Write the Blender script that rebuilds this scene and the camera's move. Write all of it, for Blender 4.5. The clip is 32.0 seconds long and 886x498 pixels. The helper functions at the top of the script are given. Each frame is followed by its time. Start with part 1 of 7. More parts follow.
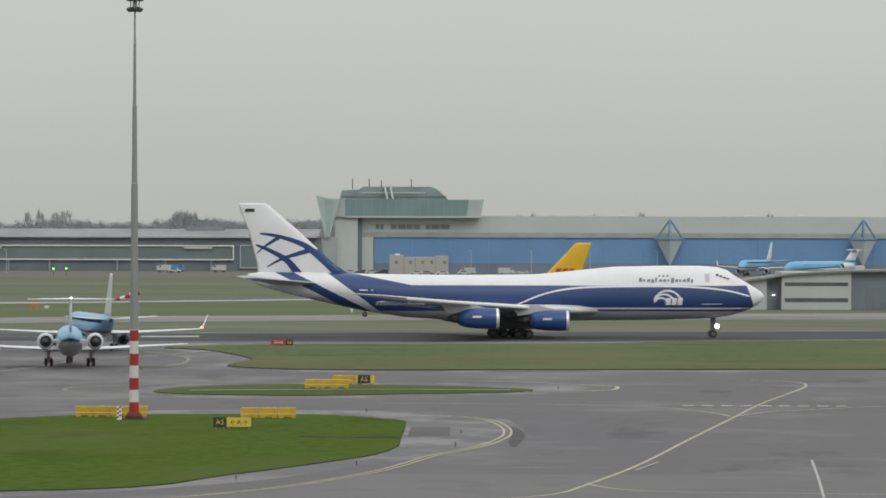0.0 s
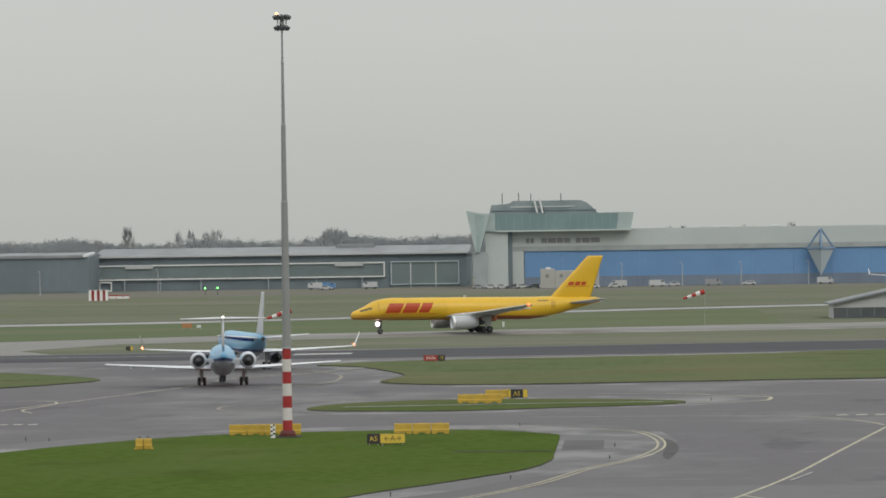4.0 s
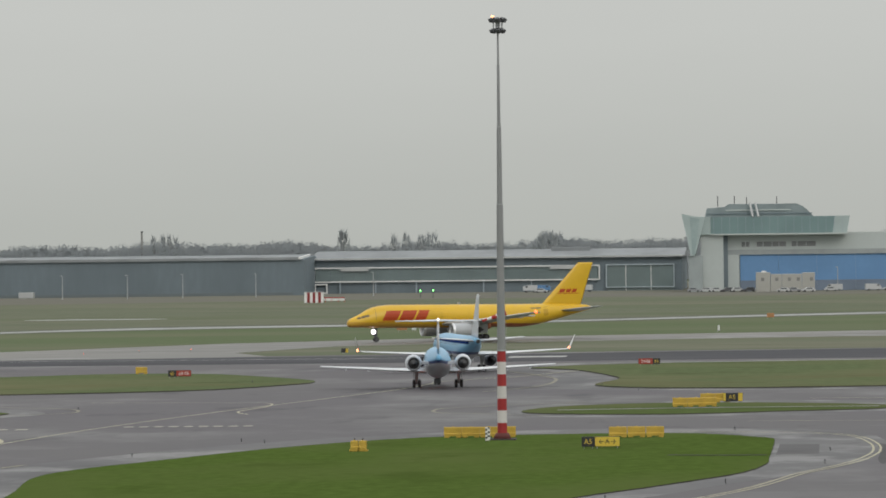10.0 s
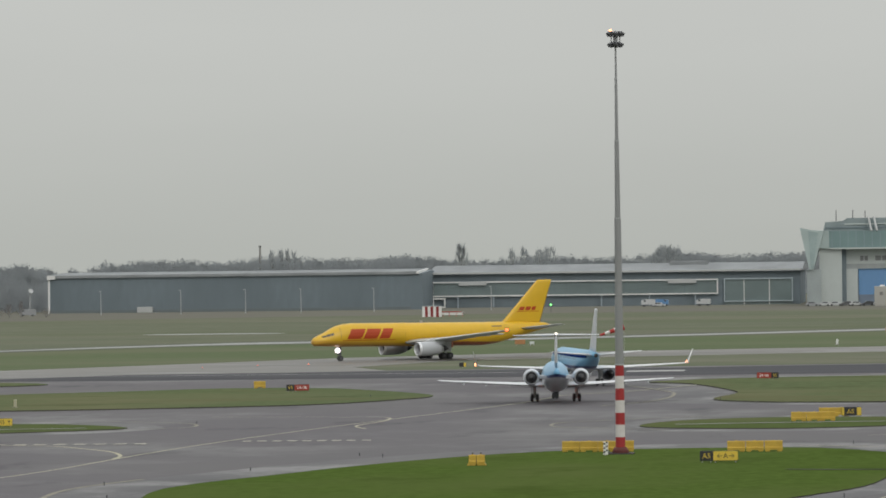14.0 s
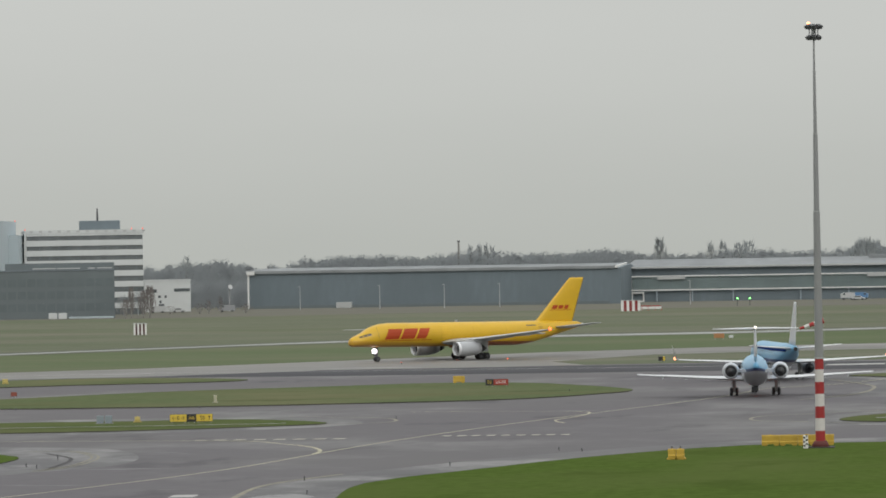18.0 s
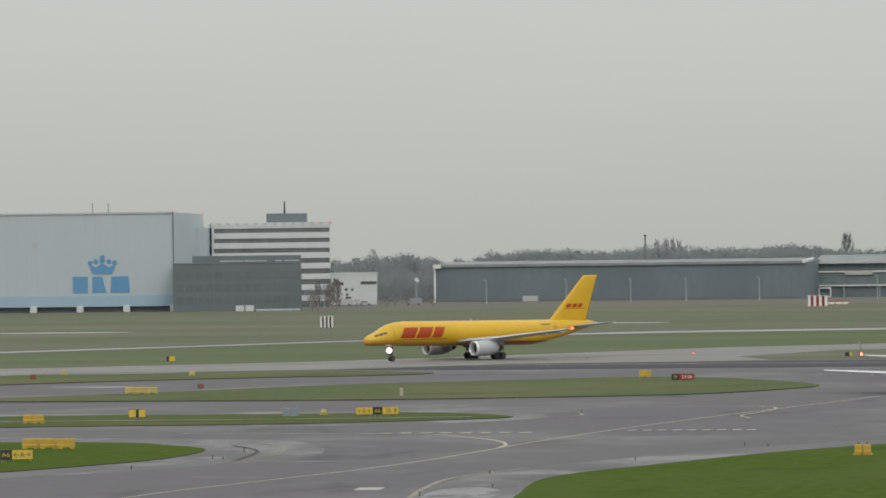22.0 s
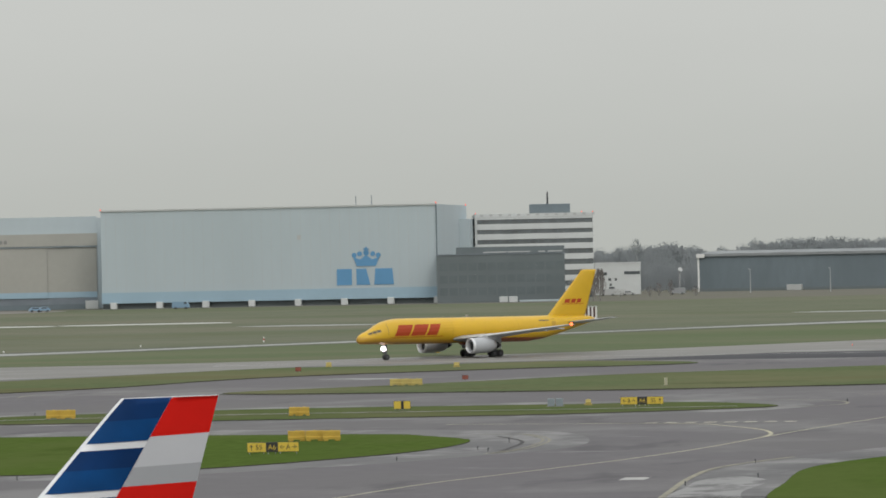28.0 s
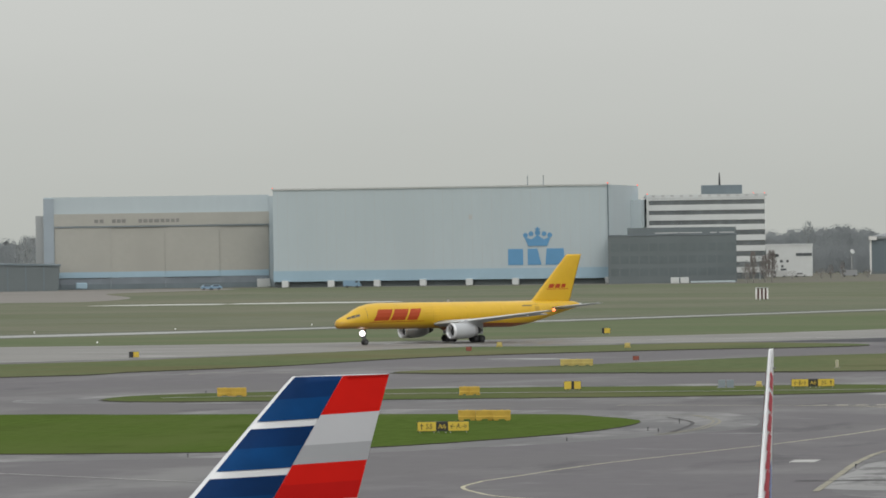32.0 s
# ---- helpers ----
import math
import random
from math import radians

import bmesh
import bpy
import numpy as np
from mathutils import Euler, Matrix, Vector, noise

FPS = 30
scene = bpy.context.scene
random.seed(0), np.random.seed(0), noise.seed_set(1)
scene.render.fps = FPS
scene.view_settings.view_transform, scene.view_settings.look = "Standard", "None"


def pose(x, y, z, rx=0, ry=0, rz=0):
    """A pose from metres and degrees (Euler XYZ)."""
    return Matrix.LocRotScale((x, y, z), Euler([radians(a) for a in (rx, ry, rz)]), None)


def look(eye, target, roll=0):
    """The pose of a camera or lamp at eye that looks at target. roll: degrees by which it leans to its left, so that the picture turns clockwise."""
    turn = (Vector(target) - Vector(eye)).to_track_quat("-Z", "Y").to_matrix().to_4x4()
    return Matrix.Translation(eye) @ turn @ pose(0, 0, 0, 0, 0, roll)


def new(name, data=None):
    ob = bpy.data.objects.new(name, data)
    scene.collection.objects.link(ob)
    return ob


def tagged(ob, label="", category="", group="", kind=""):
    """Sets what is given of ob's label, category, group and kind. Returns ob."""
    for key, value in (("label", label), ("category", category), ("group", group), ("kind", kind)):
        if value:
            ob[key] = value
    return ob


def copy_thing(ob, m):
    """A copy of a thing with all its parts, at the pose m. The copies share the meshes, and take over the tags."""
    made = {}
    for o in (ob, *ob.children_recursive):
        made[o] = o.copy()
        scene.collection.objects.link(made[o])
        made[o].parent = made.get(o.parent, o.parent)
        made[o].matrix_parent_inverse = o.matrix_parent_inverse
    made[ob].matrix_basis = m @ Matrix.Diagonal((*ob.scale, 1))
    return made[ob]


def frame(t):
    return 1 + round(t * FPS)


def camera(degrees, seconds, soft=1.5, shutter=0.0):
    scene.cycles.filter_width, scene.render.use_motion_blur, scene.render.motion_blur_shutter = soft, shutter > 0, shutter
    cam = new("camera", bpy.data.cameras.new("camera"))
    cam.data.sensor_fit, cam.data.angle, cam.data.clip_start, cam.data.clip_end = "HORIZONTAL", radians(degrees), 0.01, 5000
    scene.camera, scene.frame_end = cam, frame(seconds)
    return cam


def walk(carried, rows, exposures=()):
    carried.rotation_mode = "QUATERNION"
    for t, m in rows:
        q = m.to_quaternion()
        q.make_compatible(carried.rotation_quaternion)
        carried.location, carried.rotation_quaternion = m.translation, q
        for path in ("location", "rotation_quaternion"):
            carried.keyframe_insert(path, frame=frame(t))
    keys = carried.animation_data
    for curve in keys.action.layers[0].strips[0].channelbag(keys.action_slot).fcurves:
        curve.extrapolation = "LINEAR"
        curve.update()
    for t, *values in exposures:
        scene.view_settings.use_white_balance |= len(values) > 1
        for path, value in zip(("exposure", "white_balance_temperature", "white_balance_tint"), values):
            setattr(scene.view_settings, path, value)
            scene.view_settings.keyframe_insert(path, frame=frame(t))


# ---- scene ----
cam = camera(10.54, 32.0, 1.75)
EYE_Z = 17.7
# seconds, bearing, tilt and lean of the panning camera on the terrace
PAN = [
(0, -0.004, -0.354, 0.152), (0.5, 0.071, -0.312, 0.166), (1, 0.149, -0.264, -0.111), (1.5, 0.166, -0.232, -0.135),
(2, -0.046, -0.219, -0.010), (2.5, -0.460, -0.133, -0.244), (3, -0.897, -0.132, -0.400), (3.5, -1.246, -0.169, -0.418),
(4, -1.798, -0.173, -0.825), (4.5, -2.201, -0.313, -0.691), (6.5, -2.440, -0.093, -0.547), (7, -2.644, -0.059, -0.267),
(7.5, -3.117, -0.050, 0.073), (8, -3.383, -0.046, 0.080), (8.5, -3.680, -0.004, -0.070), (9, -3.867, 0.185, -0.312),
(9.5, -4.046, 0.165, -0.432), (10, -4.364, -0.106, -0.670), (10.5, -4.552, -0.064, -0.818), (11, -4.700, -0.046, -0.727),
(11.5, -4.918, -0.071, -1.032), (12, -5.063, -0.055, -1.148), (12.5, -5.298, 0.047, -1.065), (13, -5.510, -0.015, -0.469),
(13.5, -5.748, -0.360, -0.261), (14, -5.768, 0.080, -0.717), (14.5, -5.938, 0.372, -1.135), (15, -6.697, 0.632, -0.909),
(15.5, -6.892, 0.386, -0.713), (17.5, -7.890, 0.142, -0.736), (18, -8.136, 0.048, -0.969), (18.5, -8.311, 0.024, -0.845),
(19, -8.451, 0.001, -0.804), (19.5, -8.825, -0.145, -0.641), (20, -9.504, -0.122, -0.596), (20.5, -9.780, -0.085, -1.002),
(21, -10.054, -0.082, -1.137), (21.5, -10.189, -0.009, -1.076), (22, -10.362, 0.006, -0.707), (22.5, -10.119, -0.080, -0.428),
(23, -10.375, -0.229, -0.505), (23.5, -10.649, -0.238, -0.608), (24, -11.039, -0.194, -0.387), (24.5, -11.549, -0.226, -0.283),
(25, -12.220, -0.214, -0.659), (25.5, -12.452, -0.029, -0.749), (27.5, -13.218, -0.019, -1.227), (28, -13.503, -0.057, -1.212),
(28.5, -13.732, -0.170, -1.289), (29, -14.031, -0.167, -1.299), (29.5, -14.244, -0.084, -1.024), (30, -14.468, -0.167, -0.922),
(30.5, -14.705, -0.253, -0.867), (31, -15.001, -0.196, -1.021), (31.5, -15.293, -0.163, -0.877), (32, -15.551, -0.260, -0.835)
]


def aim(az, tilt, lean):
    a, p = radians(az), radians(tilt)
    eye = Vector((0, 0, EYE_Z))
    way = Vector((math.sin(a) * math.cos(p), math.cos(a) * math.cos(p), math.sin(p)))
    return look(eye, eye + way * 1000, lean)


walk(cam, [(t, aim(a, p, r)) for t, a, p, r in PAN], [(0, -0.05), (1, -0.08), (3, -0.04), (7, -0.04), (9, -0.08), (13, -0.06), (15, -0.15), (16.5, -0.09), (18, -0.04), (22, -0.06), (25, -0.03), (28, -0.04), (30, -0.04), (32, -0.01)])

# ---- overcast daylight ----
SUN_EL, SUN_AZ = 38.0, 150.0
world = bpy.data.worlds.new("overcast")
scene.world = world
world.use_nodes = True
wn, wl = world.node_tree.nodes, world.node_tree.links
wn.clear()
w_out, w_bg = wn.new("ShaderNodeOutputWorld"), wn.new("ShaderNodeBackground")
w_sky = wn.new("ShaderNodeTexSky")
w_sky.sky_type, w_sky.sun_disc = "NISHITA", False
w_sky.sun_elevation, w_sky.sun_rotation = radians(SUN_EL), radians(SUN_AZ)
w_sky.air_density, w_sky.dust_density, w_sky.ozone_density = 1.0, 8.0, 1.0
w_co, w_sep = wn.new("ShaderNodeTexCoord"), wn.new("ShaderNodeSeparateXYZ")
w_ramp = wn.new("ShaderNodeValToRGB")
w_ramp.color_ramp.elements[0].position, w_ramp.color_ramp.elements[0].color = 0.0, (0.5, 0.517, 0.485, 1)
w_ramp.color_ramp.elements[1].position, w_ramp.color_ramp.elements[1].color = 1.0, (1.25, 1.28, 1.3, 1)
e = w_ramp.color_ramp.elements.new(0.045)
e.color = (0.605, 0.618, 0.592, 1)
e = w_ramp.color_ramp.elements.new(0.3)
e.color = (0.8, 0.815, 0.81, 1)
w_cloud = wn.new("ShaderNodeTexNoise")
w_cloud.inputs["Scale"].default_value, w_cloud.inputs["Detail"].default_value = 9.0, 4.0
w_map = wn.new("ShaderNodeMapping")
w_map.inputs["Scale"].default_value = (1, 1, 5)
w_mr = wn.new("ShaderNodeMapRange")
w_mr.inputs["To Min"].default_value, w_mr.inputs["To Max"].default_value = 0.965, 1.035
w_mul = wn.new("ShaderNodeMixRGB")
w_mul.blend_type, w_mul.inputs[0].default_value = "MULTIPLY", 1.0
w_mix = wn.new("ShaderNodeMixRGB")
w_mix.inputs[0].default_value = 0.96
w_dim = wn.new("ShaderNodeMixRGB")
w_dim.blend_type, w_dim.inputs[0].default_value, w_dim.inputs[2].default_value = "MULTIPLY", 1.0, (0.1, 0.1, 0.1, 1)
wl.new(w_co.outputs["Generated"], w_sep.inputs[0])
wl.new(w_sep.outputs["Z"], w_ramp.inputs[0])
wl.new(w_co.outputs["Generated"], w_map.inputs[0])
wl.new(w_map.outputs[0], w_cloud.inputs["Vector"])
wl.new(w_cloud.outputs[0], w_mr.inputs[0])
wl.new(w_ramp.outputs[0], w_mul.inputs[1])
wl.new(w_mr.outputs[0], w_mul.inputs[2])
wl.new(w_sky.outputs[0], w_dim.inputs[1])
wl.new(w_dim.outputs[0], w_mix.inputs[1])
wl.new(w_mul.outputs[0], w_mix.inputs[2])
wl.new(w_mix.outputs[0], w_bg.inputs[0])
wl.new(w_bg.outputs[0], w_out.inputs[0])
sun = new("sun", bpy.data.lights.new("sun", "SUN"))
sun.data.energy, sun.data.angle, sun.data.color = 0.7, radians(25), (1.0, 0.97, 0.92)
sun.matrix_world = look((0, 0, 300), (-math.sin(radians(SUN_AZ)) * 300, -math.cos(radians(SUN_AZ)) * 300, 300 - 300 * math.tan(radians(SUN_EL))))
scene.view_settings.exposure = 0.0


# ---- materials ----
def mat(name, col, rough=0.6, metal=0.0, vary=0.15, grain=3.0, blot=0.15, bump=0.0, spec=0.3, stretch=(1, 1, 1), gloss_var=0.0, second=None, emit=0.0):
    """A surface with fine grain and broad blotches; second: the colour of the blotches."""
    m = bpy.data.materials.new(name)
    m.use_nodes = True
    n, l = m.node_tree.nodes, m.node_tree.links
    b = n["Principled BSDF"]
    b.inputs["Roughness"].default_value, b.inputs["Metallic"].default_value = rough, metal
    b.inputs["Specular IOR Level"].default_value = spec
    if emit:
        b.inputs["Emission Color"].default_value, b.inputs["Emission Strength"].default_value = (*col, 1), emit
    co, mp = n.new("ShaderNodeTexCoord"), n.new("ShaderNodeMapping")
    mp.inputs["Scale"].default_value = stretch
    l.new(co.outputs["Object"], mp.inputs[0])
    fine, broad = n.new("ShaderNodeTexNoise"), n.new("ShaderNodeTexNoise")
    fine.inputs["Scale"].default_value, fine.inputs["Detail"].default_value = grain, 5
    broad.inputs["Scale"].default_value, broad.inputs["Detail"].default_value = blot, 5
    for t in (fine, broad):
        l.new(mp.outputs[0], t.inputs["Vector"])
    dark = tuple(c * (1 - vary) for c in col)
    lite = tuple(min(1, c * (1 + vary)) for c in col)
    r1, r2 = n.new("ShaderNodeMixRGB"), n.new("ShaderNodeMixRGB")
    r1.inputs[1].default_value, r1.inputs[2].default_value = (*dark, 1), (*lite, 1)
    sec = second or tuple(c * (1 - 1.2 * vary) for c in col)
    r2.inputs[2].default_value = (*sec, 1)
    edge = n.new("ShaderNodeMapRange")
    edge.inputs["From Min"].default_value, edge.inputs["From Max"].default_value = 0.42, 0.68
    l.new(fine.outputs[0], r1.inputs[0])
    l.new(broad.outputs[0], edge.inputs[0])
    l.new(edge.outputs[0], r2.inputs[0])
    l.new(r1.outputs[0], r2.inputs[1])
    l.new(r2.outputs[0], b.inputs["Base Color"])
    if gloss_var:
        g = n.new("ShaderNodeMapRange")
        g.inputs["From Min"].default_value, g.inputs["From Max"].default_value = 0.4, 0.65
        g.inputs["To Min"].default_value, g.inputs["To Max"].default_value = rough, max(0.04, rough - gloss_var)
        l.new(broad.outputs[0], g.inputs[0])
        l.new(g.outputs[0], b.inputs["Roughness"])
    if bump:
        bp = n.new("ShaderNodeBump")
        bp.inputs["Strength"].default_value, bp.inputs["Distance"].default_value = bump, 0.05
        l.new(fine.outputs[0], bp.inputs["Height"])
        l.new(bp.outputs[0], b.inputs["Normal"])
    return m


M_FIELD = mat("winter_field", (0.148, 0.16, 0.115), 1.0, 0, 0.25, 0.6, 0.012, 0, 0.0, (0.35, 1, 1), 0, (0.178, 0.176, 0.135))
M_GRASS = mat("green_grass", (0.072, 0.108, 0.026), 1.0, 0, 0.3, 1.2, 0.06, 0.4, 0.0, (0.8, 0.35, 1), 0, (0.088, 0.115, 0.036))
M_GRASS_THIN = mat("thin_island_grass", (0.085, 0.112, 0.042), 1.0, 0, 0.3, 0.9, 0.08, 0.4, 0.0, (0.6, 0.5, 1), 0, (0.12, 0.125, 0.065))
M_FARGROUND = mat("far_worn_ground", (0.165, 0.16, 0.138), 1.0, 0, 0.2, 0.5, 0.03, 0, 0.0, (0.3, 1, 1), 0, (0.165, 0.165, 0.13))
M_SOIL_SHADE = mat("dark_soil_edge", (0.055, 0.052, 0.042), 1.0, 0, 0.3)
M_VERGE = mat("dull_grass", (0.108, 0.132, 0.068), 1.0, 0, 0.3, 0.9, 0.05, 0.4, 0.0, (0.7, 0.45, 1), 0, (0.142, 0.145, 0.082))
M_VERGE_FAR = mat("rough_green_grass", (0.122, 0.148, 0.086), 1.0, 0, 0.25, 0.7, 0.02, 0, 0.0, (0.35, 1, 1), 0, (0.15, 0.16, 0.105))
M_ASPHALT = mat("damp_asphalt", (0.117, 0.110, 0.116), 0.85, 0, 0.16, 0.8, 0.035, 0, 0.25, (0.6, 0.4, 1), 0, (0.125, 0.12, 0.12))


def stain(m, scale, stretch, lo, hi, col, share, rough=None, seed=0.0):
    """Adds irregular stains to a surface: a colour and, where given, another gloss."""
    n, l = m.node_tree.nodes, m.node_tree.links
    b = n["Principled BSDF"]
    co, mp, no, ra, mx = n.new("ShaderNodeTexCoord"), n.new("ShaderNodeMapping"), n.new("ShaderNodeTexNoise"), n.new("ShaderNodeMapRange"), n.new("ShaderNodeMixRGB")
    mp.inputs["Scale"].default_value, mp.inputs["Location"].default_value = stretch, (seed, seed * 1.7, 0)
    no.inputs["Scale"].default_value, no.inputs["Detail"].default_value, no.inputs["Roughness"].default_value = scale, 7, 0.62
    ra.inputs["From Min"].default_value, ra.inputs["From Max"].default_value, ra.inputs["To Max"].default_value = lo, hi, share
    l.new(co.outputs["Object"], mp.inputs[0])
    l.new(mp.outputs[0], no.inputs["Vector"])
    l.new(no.outputs[0], ra.inputs[0])
    l.new(ra.outputs[0], mx.inputs[0])
    l.new(b.inputs["Base Color"].links[0].from_socket, mx.inputs[1])
    mx.inputs[2].default_value = (*col, 1)
    l.new(mx.outputs[0], b.inputs["Base Color"])
    if rough is not None:
        rr = n.new("ShaderNodeMapRange")
        rr.inputs["From Max"].default_value = share
        if b.inputs["Roughness"].links:
            l.new(b.inputs["Roughness"].links[0].from_socket, rr.inputs["To Min"])
        else:
            rr.inputs["To Min"].default_value = b.inputs["Roughness"].default_value
        rr.inputs["To Max"].default_value = rough
        l.new(ra.outputs[0], rr.inputs[0])
        l.new(rr.outputs[0], b.inputs["Roughness"])


stain(M_FIELD, 0.011, (0.4, 1.2, 1), 0.5, 0.62, (0.11, 0.138, 0.078), 0.45, None, 41.0)
stain(M_FIELD, 0.03, (0.25, 1.0, 1), 0.56, 0.66, (0.165, 0.156, 0.112), 0.5, None, 57.0)
stain(M_FIELD, 0.25, (0.12, 1.0, 1), 0.5, 0.66, (0.1, 0.115, 0.068), 0.6, None, 83.0)
stain(M_VERGE_FAR, 0.04, (0.2, 1.0, 1), 0.54, 0.66, (0.165, 0.158, 0.11), 0.6, None, 29.0)
stain(M_VERGE, 0.05, (0.3, 0.8, 1), 0.52, 0.64, (0.13, 0.122, 0.068), 0.7, None, 13.0)
stain(M_VERGE, 0.11, (0.4, 0.8, 1), 0.58, 0.66, (0.07, 0.085, 0.04), 0.6, None, 19.0)
stain(M_GRASS, 0.12, (0.6, 0.4, 1), 0.55, 0.66, (0.055, 0.08, 0.02), 0.6, None, 7.0)
# stains given a gloss are also coloured lighter, for sky sheen on wet ground
stain(M_ASPHALT, 0.05, (0.8, 0.5, 1), 0.5, 0.66, (0.15, 0.147, 0.143), 0.8, 0.62, 3.0)
stain(M_ASPHALT, 0.09, (1.0, 0.35, 1), 0.58, 0.66, (0.06, 0.058, 0.062), 0.6, None, 11.0)
stain(M_ASPHALT, 0.3, (0.25, 1.0, 1), 0.62, 0.72, (0.16, 0.158, 0.155), 0.6, 0.55, 23.0)
# base colour is lightened for sky reflections on the wet taxiway
M_TAXI_PALE = mat("pale_wet_taxiway", (0.152, 0.146, 0.132), 0.55, 0, 0.2, 0.5, 0.03, 0, 0.35, (0.25, 0.8, 1), 0, (0.168, 0.16, 0.143))
stain(M_TAXI_PALE, 0.06, (0.5, 1.0, 1), 0.5, 0.62, (0.108, 0.102, 0.092), 0.75, None, 9.0)
stain(M_TAXI_PALE, 0.22, (0.12, 1.0, 1), 0.57, 0.64, (0.24, 0.236, 0.225), 0.7, None, 71.0)
stain(M_TAXI_PALE, 0.1, (0.3, 1.0, 1), 0.56, 0.66, (0.26, 0.255, 0.245), 0.7, 0.5, 31.0)
M_RUNWAY = mat("runway_rubber", (0.06, 0.06, 0.066), 0.85, 0, 0.25, 0.6, 0.05, 0, 0.2, (0.08, 1, 1), 0, (0.04, 0.04, 0.046))
M_SHOULDER = mat("wet_concrete", (0.13, 0.127, 0.127), 0.7, 0, 0.25, 0.8, 0.09, 0, 0.3, (0.7, 0.4, 1), 0, (0.085, 0.083, 0.087))
stain(M_SHOULDER, 0.12, (0.8, 0.45, 1), 0.5, 0.62, (0.168, 0.164, 0.16), 0.75, 0.5, 5.0)
stain(M_SHOULDER, 0.25, (0.6, 0.5, 1), 0.6, 0.68, (0.05, 0.05, 0.052), 0.7, None, 17.0)
M_WETSLAB = mat("wet_slab_sheen", (0.19, 0.187, 0.183), 0.45, 0, 0.2, 0.8, 0.09, 0, 0.35, (0.7, 0.4, 1))
stain(M_WETSLAB, 0.2, (0.8, 0.4, 1), 0.5, 0.58, (0.11, 0.107, 0.108), 0.85, 0.7, 15.0)
M_DITCH = mat("ditch_mud", (0.1, 0.108, 0.08), 0.9, 0, 0.3, 0.5, 0.05, 0, 0.1, (0.3, 1, 1), 0, (0.125, 0.135, 0.095))
M_CONCRETE = mat("pale_concrete", (0.27, 0.268, 0.255), 0.8, 0, 0.15, 1.0, 0.05, 0, 0.3)
M_FARCONC = mat("pale_far_concrete", (0.315, 0.32, 0.308), 0.8, 0, 0.14, 1.0, 0.04, 0, 0.3)
M_FARAPRON = mat("worn_far_apron", (0.215, 0.2, 0.185), 0.9, 0, 0.15, 0.4, 0.03, 0, 0.1, (0.3, 1, 1), 0, (0.19, 0.185, 0.165))
M_WETSTRIP = mat("pale_wet_concrete", (0.46, 0.465, 0.44), 0.5, 0, 0.12, 1.0, 0.05, 0, 0.4)
M_LINE_Y = mat("worn_yellow_line", (0.44, 0.42, 0.31), 0.7, 0, 0.25, 4, 0.5, 0, 0.2, second=(0.33, 0.31, 0.21))
M_PATCH = mat("dark_repair_asphalt", (0.07, 0.068, 0.068), 0.8, 0, 0.2, 1.5, 0.2, 0, 0.25)
M_REPAIR = mat("worn_repair_asphalt", (0.1, 0.097, 0.098), 0.8, 0, 0.2, 1.5, 0.2, 0, 0.25)
M_OLDCONC = mat("old_concrete", (0.124, 0.12, 0.121), 0.8, 0, 0.18, 0.8, 0.05, 0, 0.3, (0.6, 0.4, 1), 0, (0.145, 0.14, 0.138))
stain(M_OLDCONC, 0.15, (0.8, 0.4, 1), 0.56, 0.66, (0.1, 0.097, 0.096), 0.6, None, 29.0)
M_LINE_HOOK = mat("pale_yellow_line", (0.47, 0.44, 0.31), 0.7, 0, 0.2, 4, 0.5, 0, 0.2, second=(0.36, 0.34, 0.25))
M_LINE_DULL = mat("faded_yellow_line", (0.27, 0.255, 0.19), 0.7, 0, 0.25, 4, 0.5, 0, 0.2, second=(0.2, 0.19, 0.16))
M_LINE_W = mat("worn_white_line", (0.44, 0.435, 0.415), 0.7, 0, 0.2, 4, 0.5, 0, 0.2, second=(0.3, 0.3, 0.29))
M_LINE_DASH = mat("cream_line", (0.5, 0.48, 0.4), 0.7, 0, 0.25, 3, 0.5, 0, 0.2, second=(0.36, 0.34, 0.28))
M_RED = mat("red_paint", (0.4, 0.04, 0.036), 0.5, 0, 0.12)
M_WHITE = mat("white_paint", (0.75, 0.75, 0.73), 0.5, 0, 0.06)
M_YELLOW = mat("yellow_plastic", (0.49, 0.325, 0.05), 0.5, 0, 0.15, 4, 0.8)
M_SIGN_Y = mat("sign_yellow", (0.66, 0.48, 0.07), 0.45, 0, 0.06)
# M_BLACK, M_DARKSTEEL, M_WINDOW and M_TYRE are lifted a little for haze
M_BLACK = mat("black_paint", (0.04, 0.04, 0.041), 0.5, 0, 0.2)
M_GALV = mat("galvanised_steel", (0.42, 0.43, 0.43), 0.5, 0.3, 0.1, 2, 0.4, 0, 0.4)
M_DARKSTEEL = mat("dark_steel", (0.095, 0.098, 0.102), 0.5, 0.3, 0.1)
# far building colours are lifted and blued a little for haze
M_CLAD_GREY = mat("grey_cladding", (0.47, 0.48, 0.475), 0.6, 0, 0.06, 0.8, 0.05)
M_CLAD_PALE = mat("pale_cladding", (0.465, 0.53, 0.558), 0.6, 0, 0.035, 0.6, 0.04, 0, 0.2, (1, 1, 0.2))
M_CLAD_BLUE = mat("pale_blue_cladding", (0.34, 0.47, 0.56), 0.6, 0, 0.05, 0.6, 0.04)
M_CLAD_DARK = mat("slate_cladding", (0.168, 0.205, 0.226), 0.6, 0, 0.12, 0.6, 0.06, 0, 0.25, (1, 1, 0.3))
M_BLUE_DOOR = mat("blue_door_panels", (0.15, 0.29, 0.5), 0.55, 0, 0.06, 0.7, 0.08)
M_BEIGE = mat("beige_panels", (0.4, 0.395, 0.36), 0.65, 0, 0.06, 0.7, 0.07)
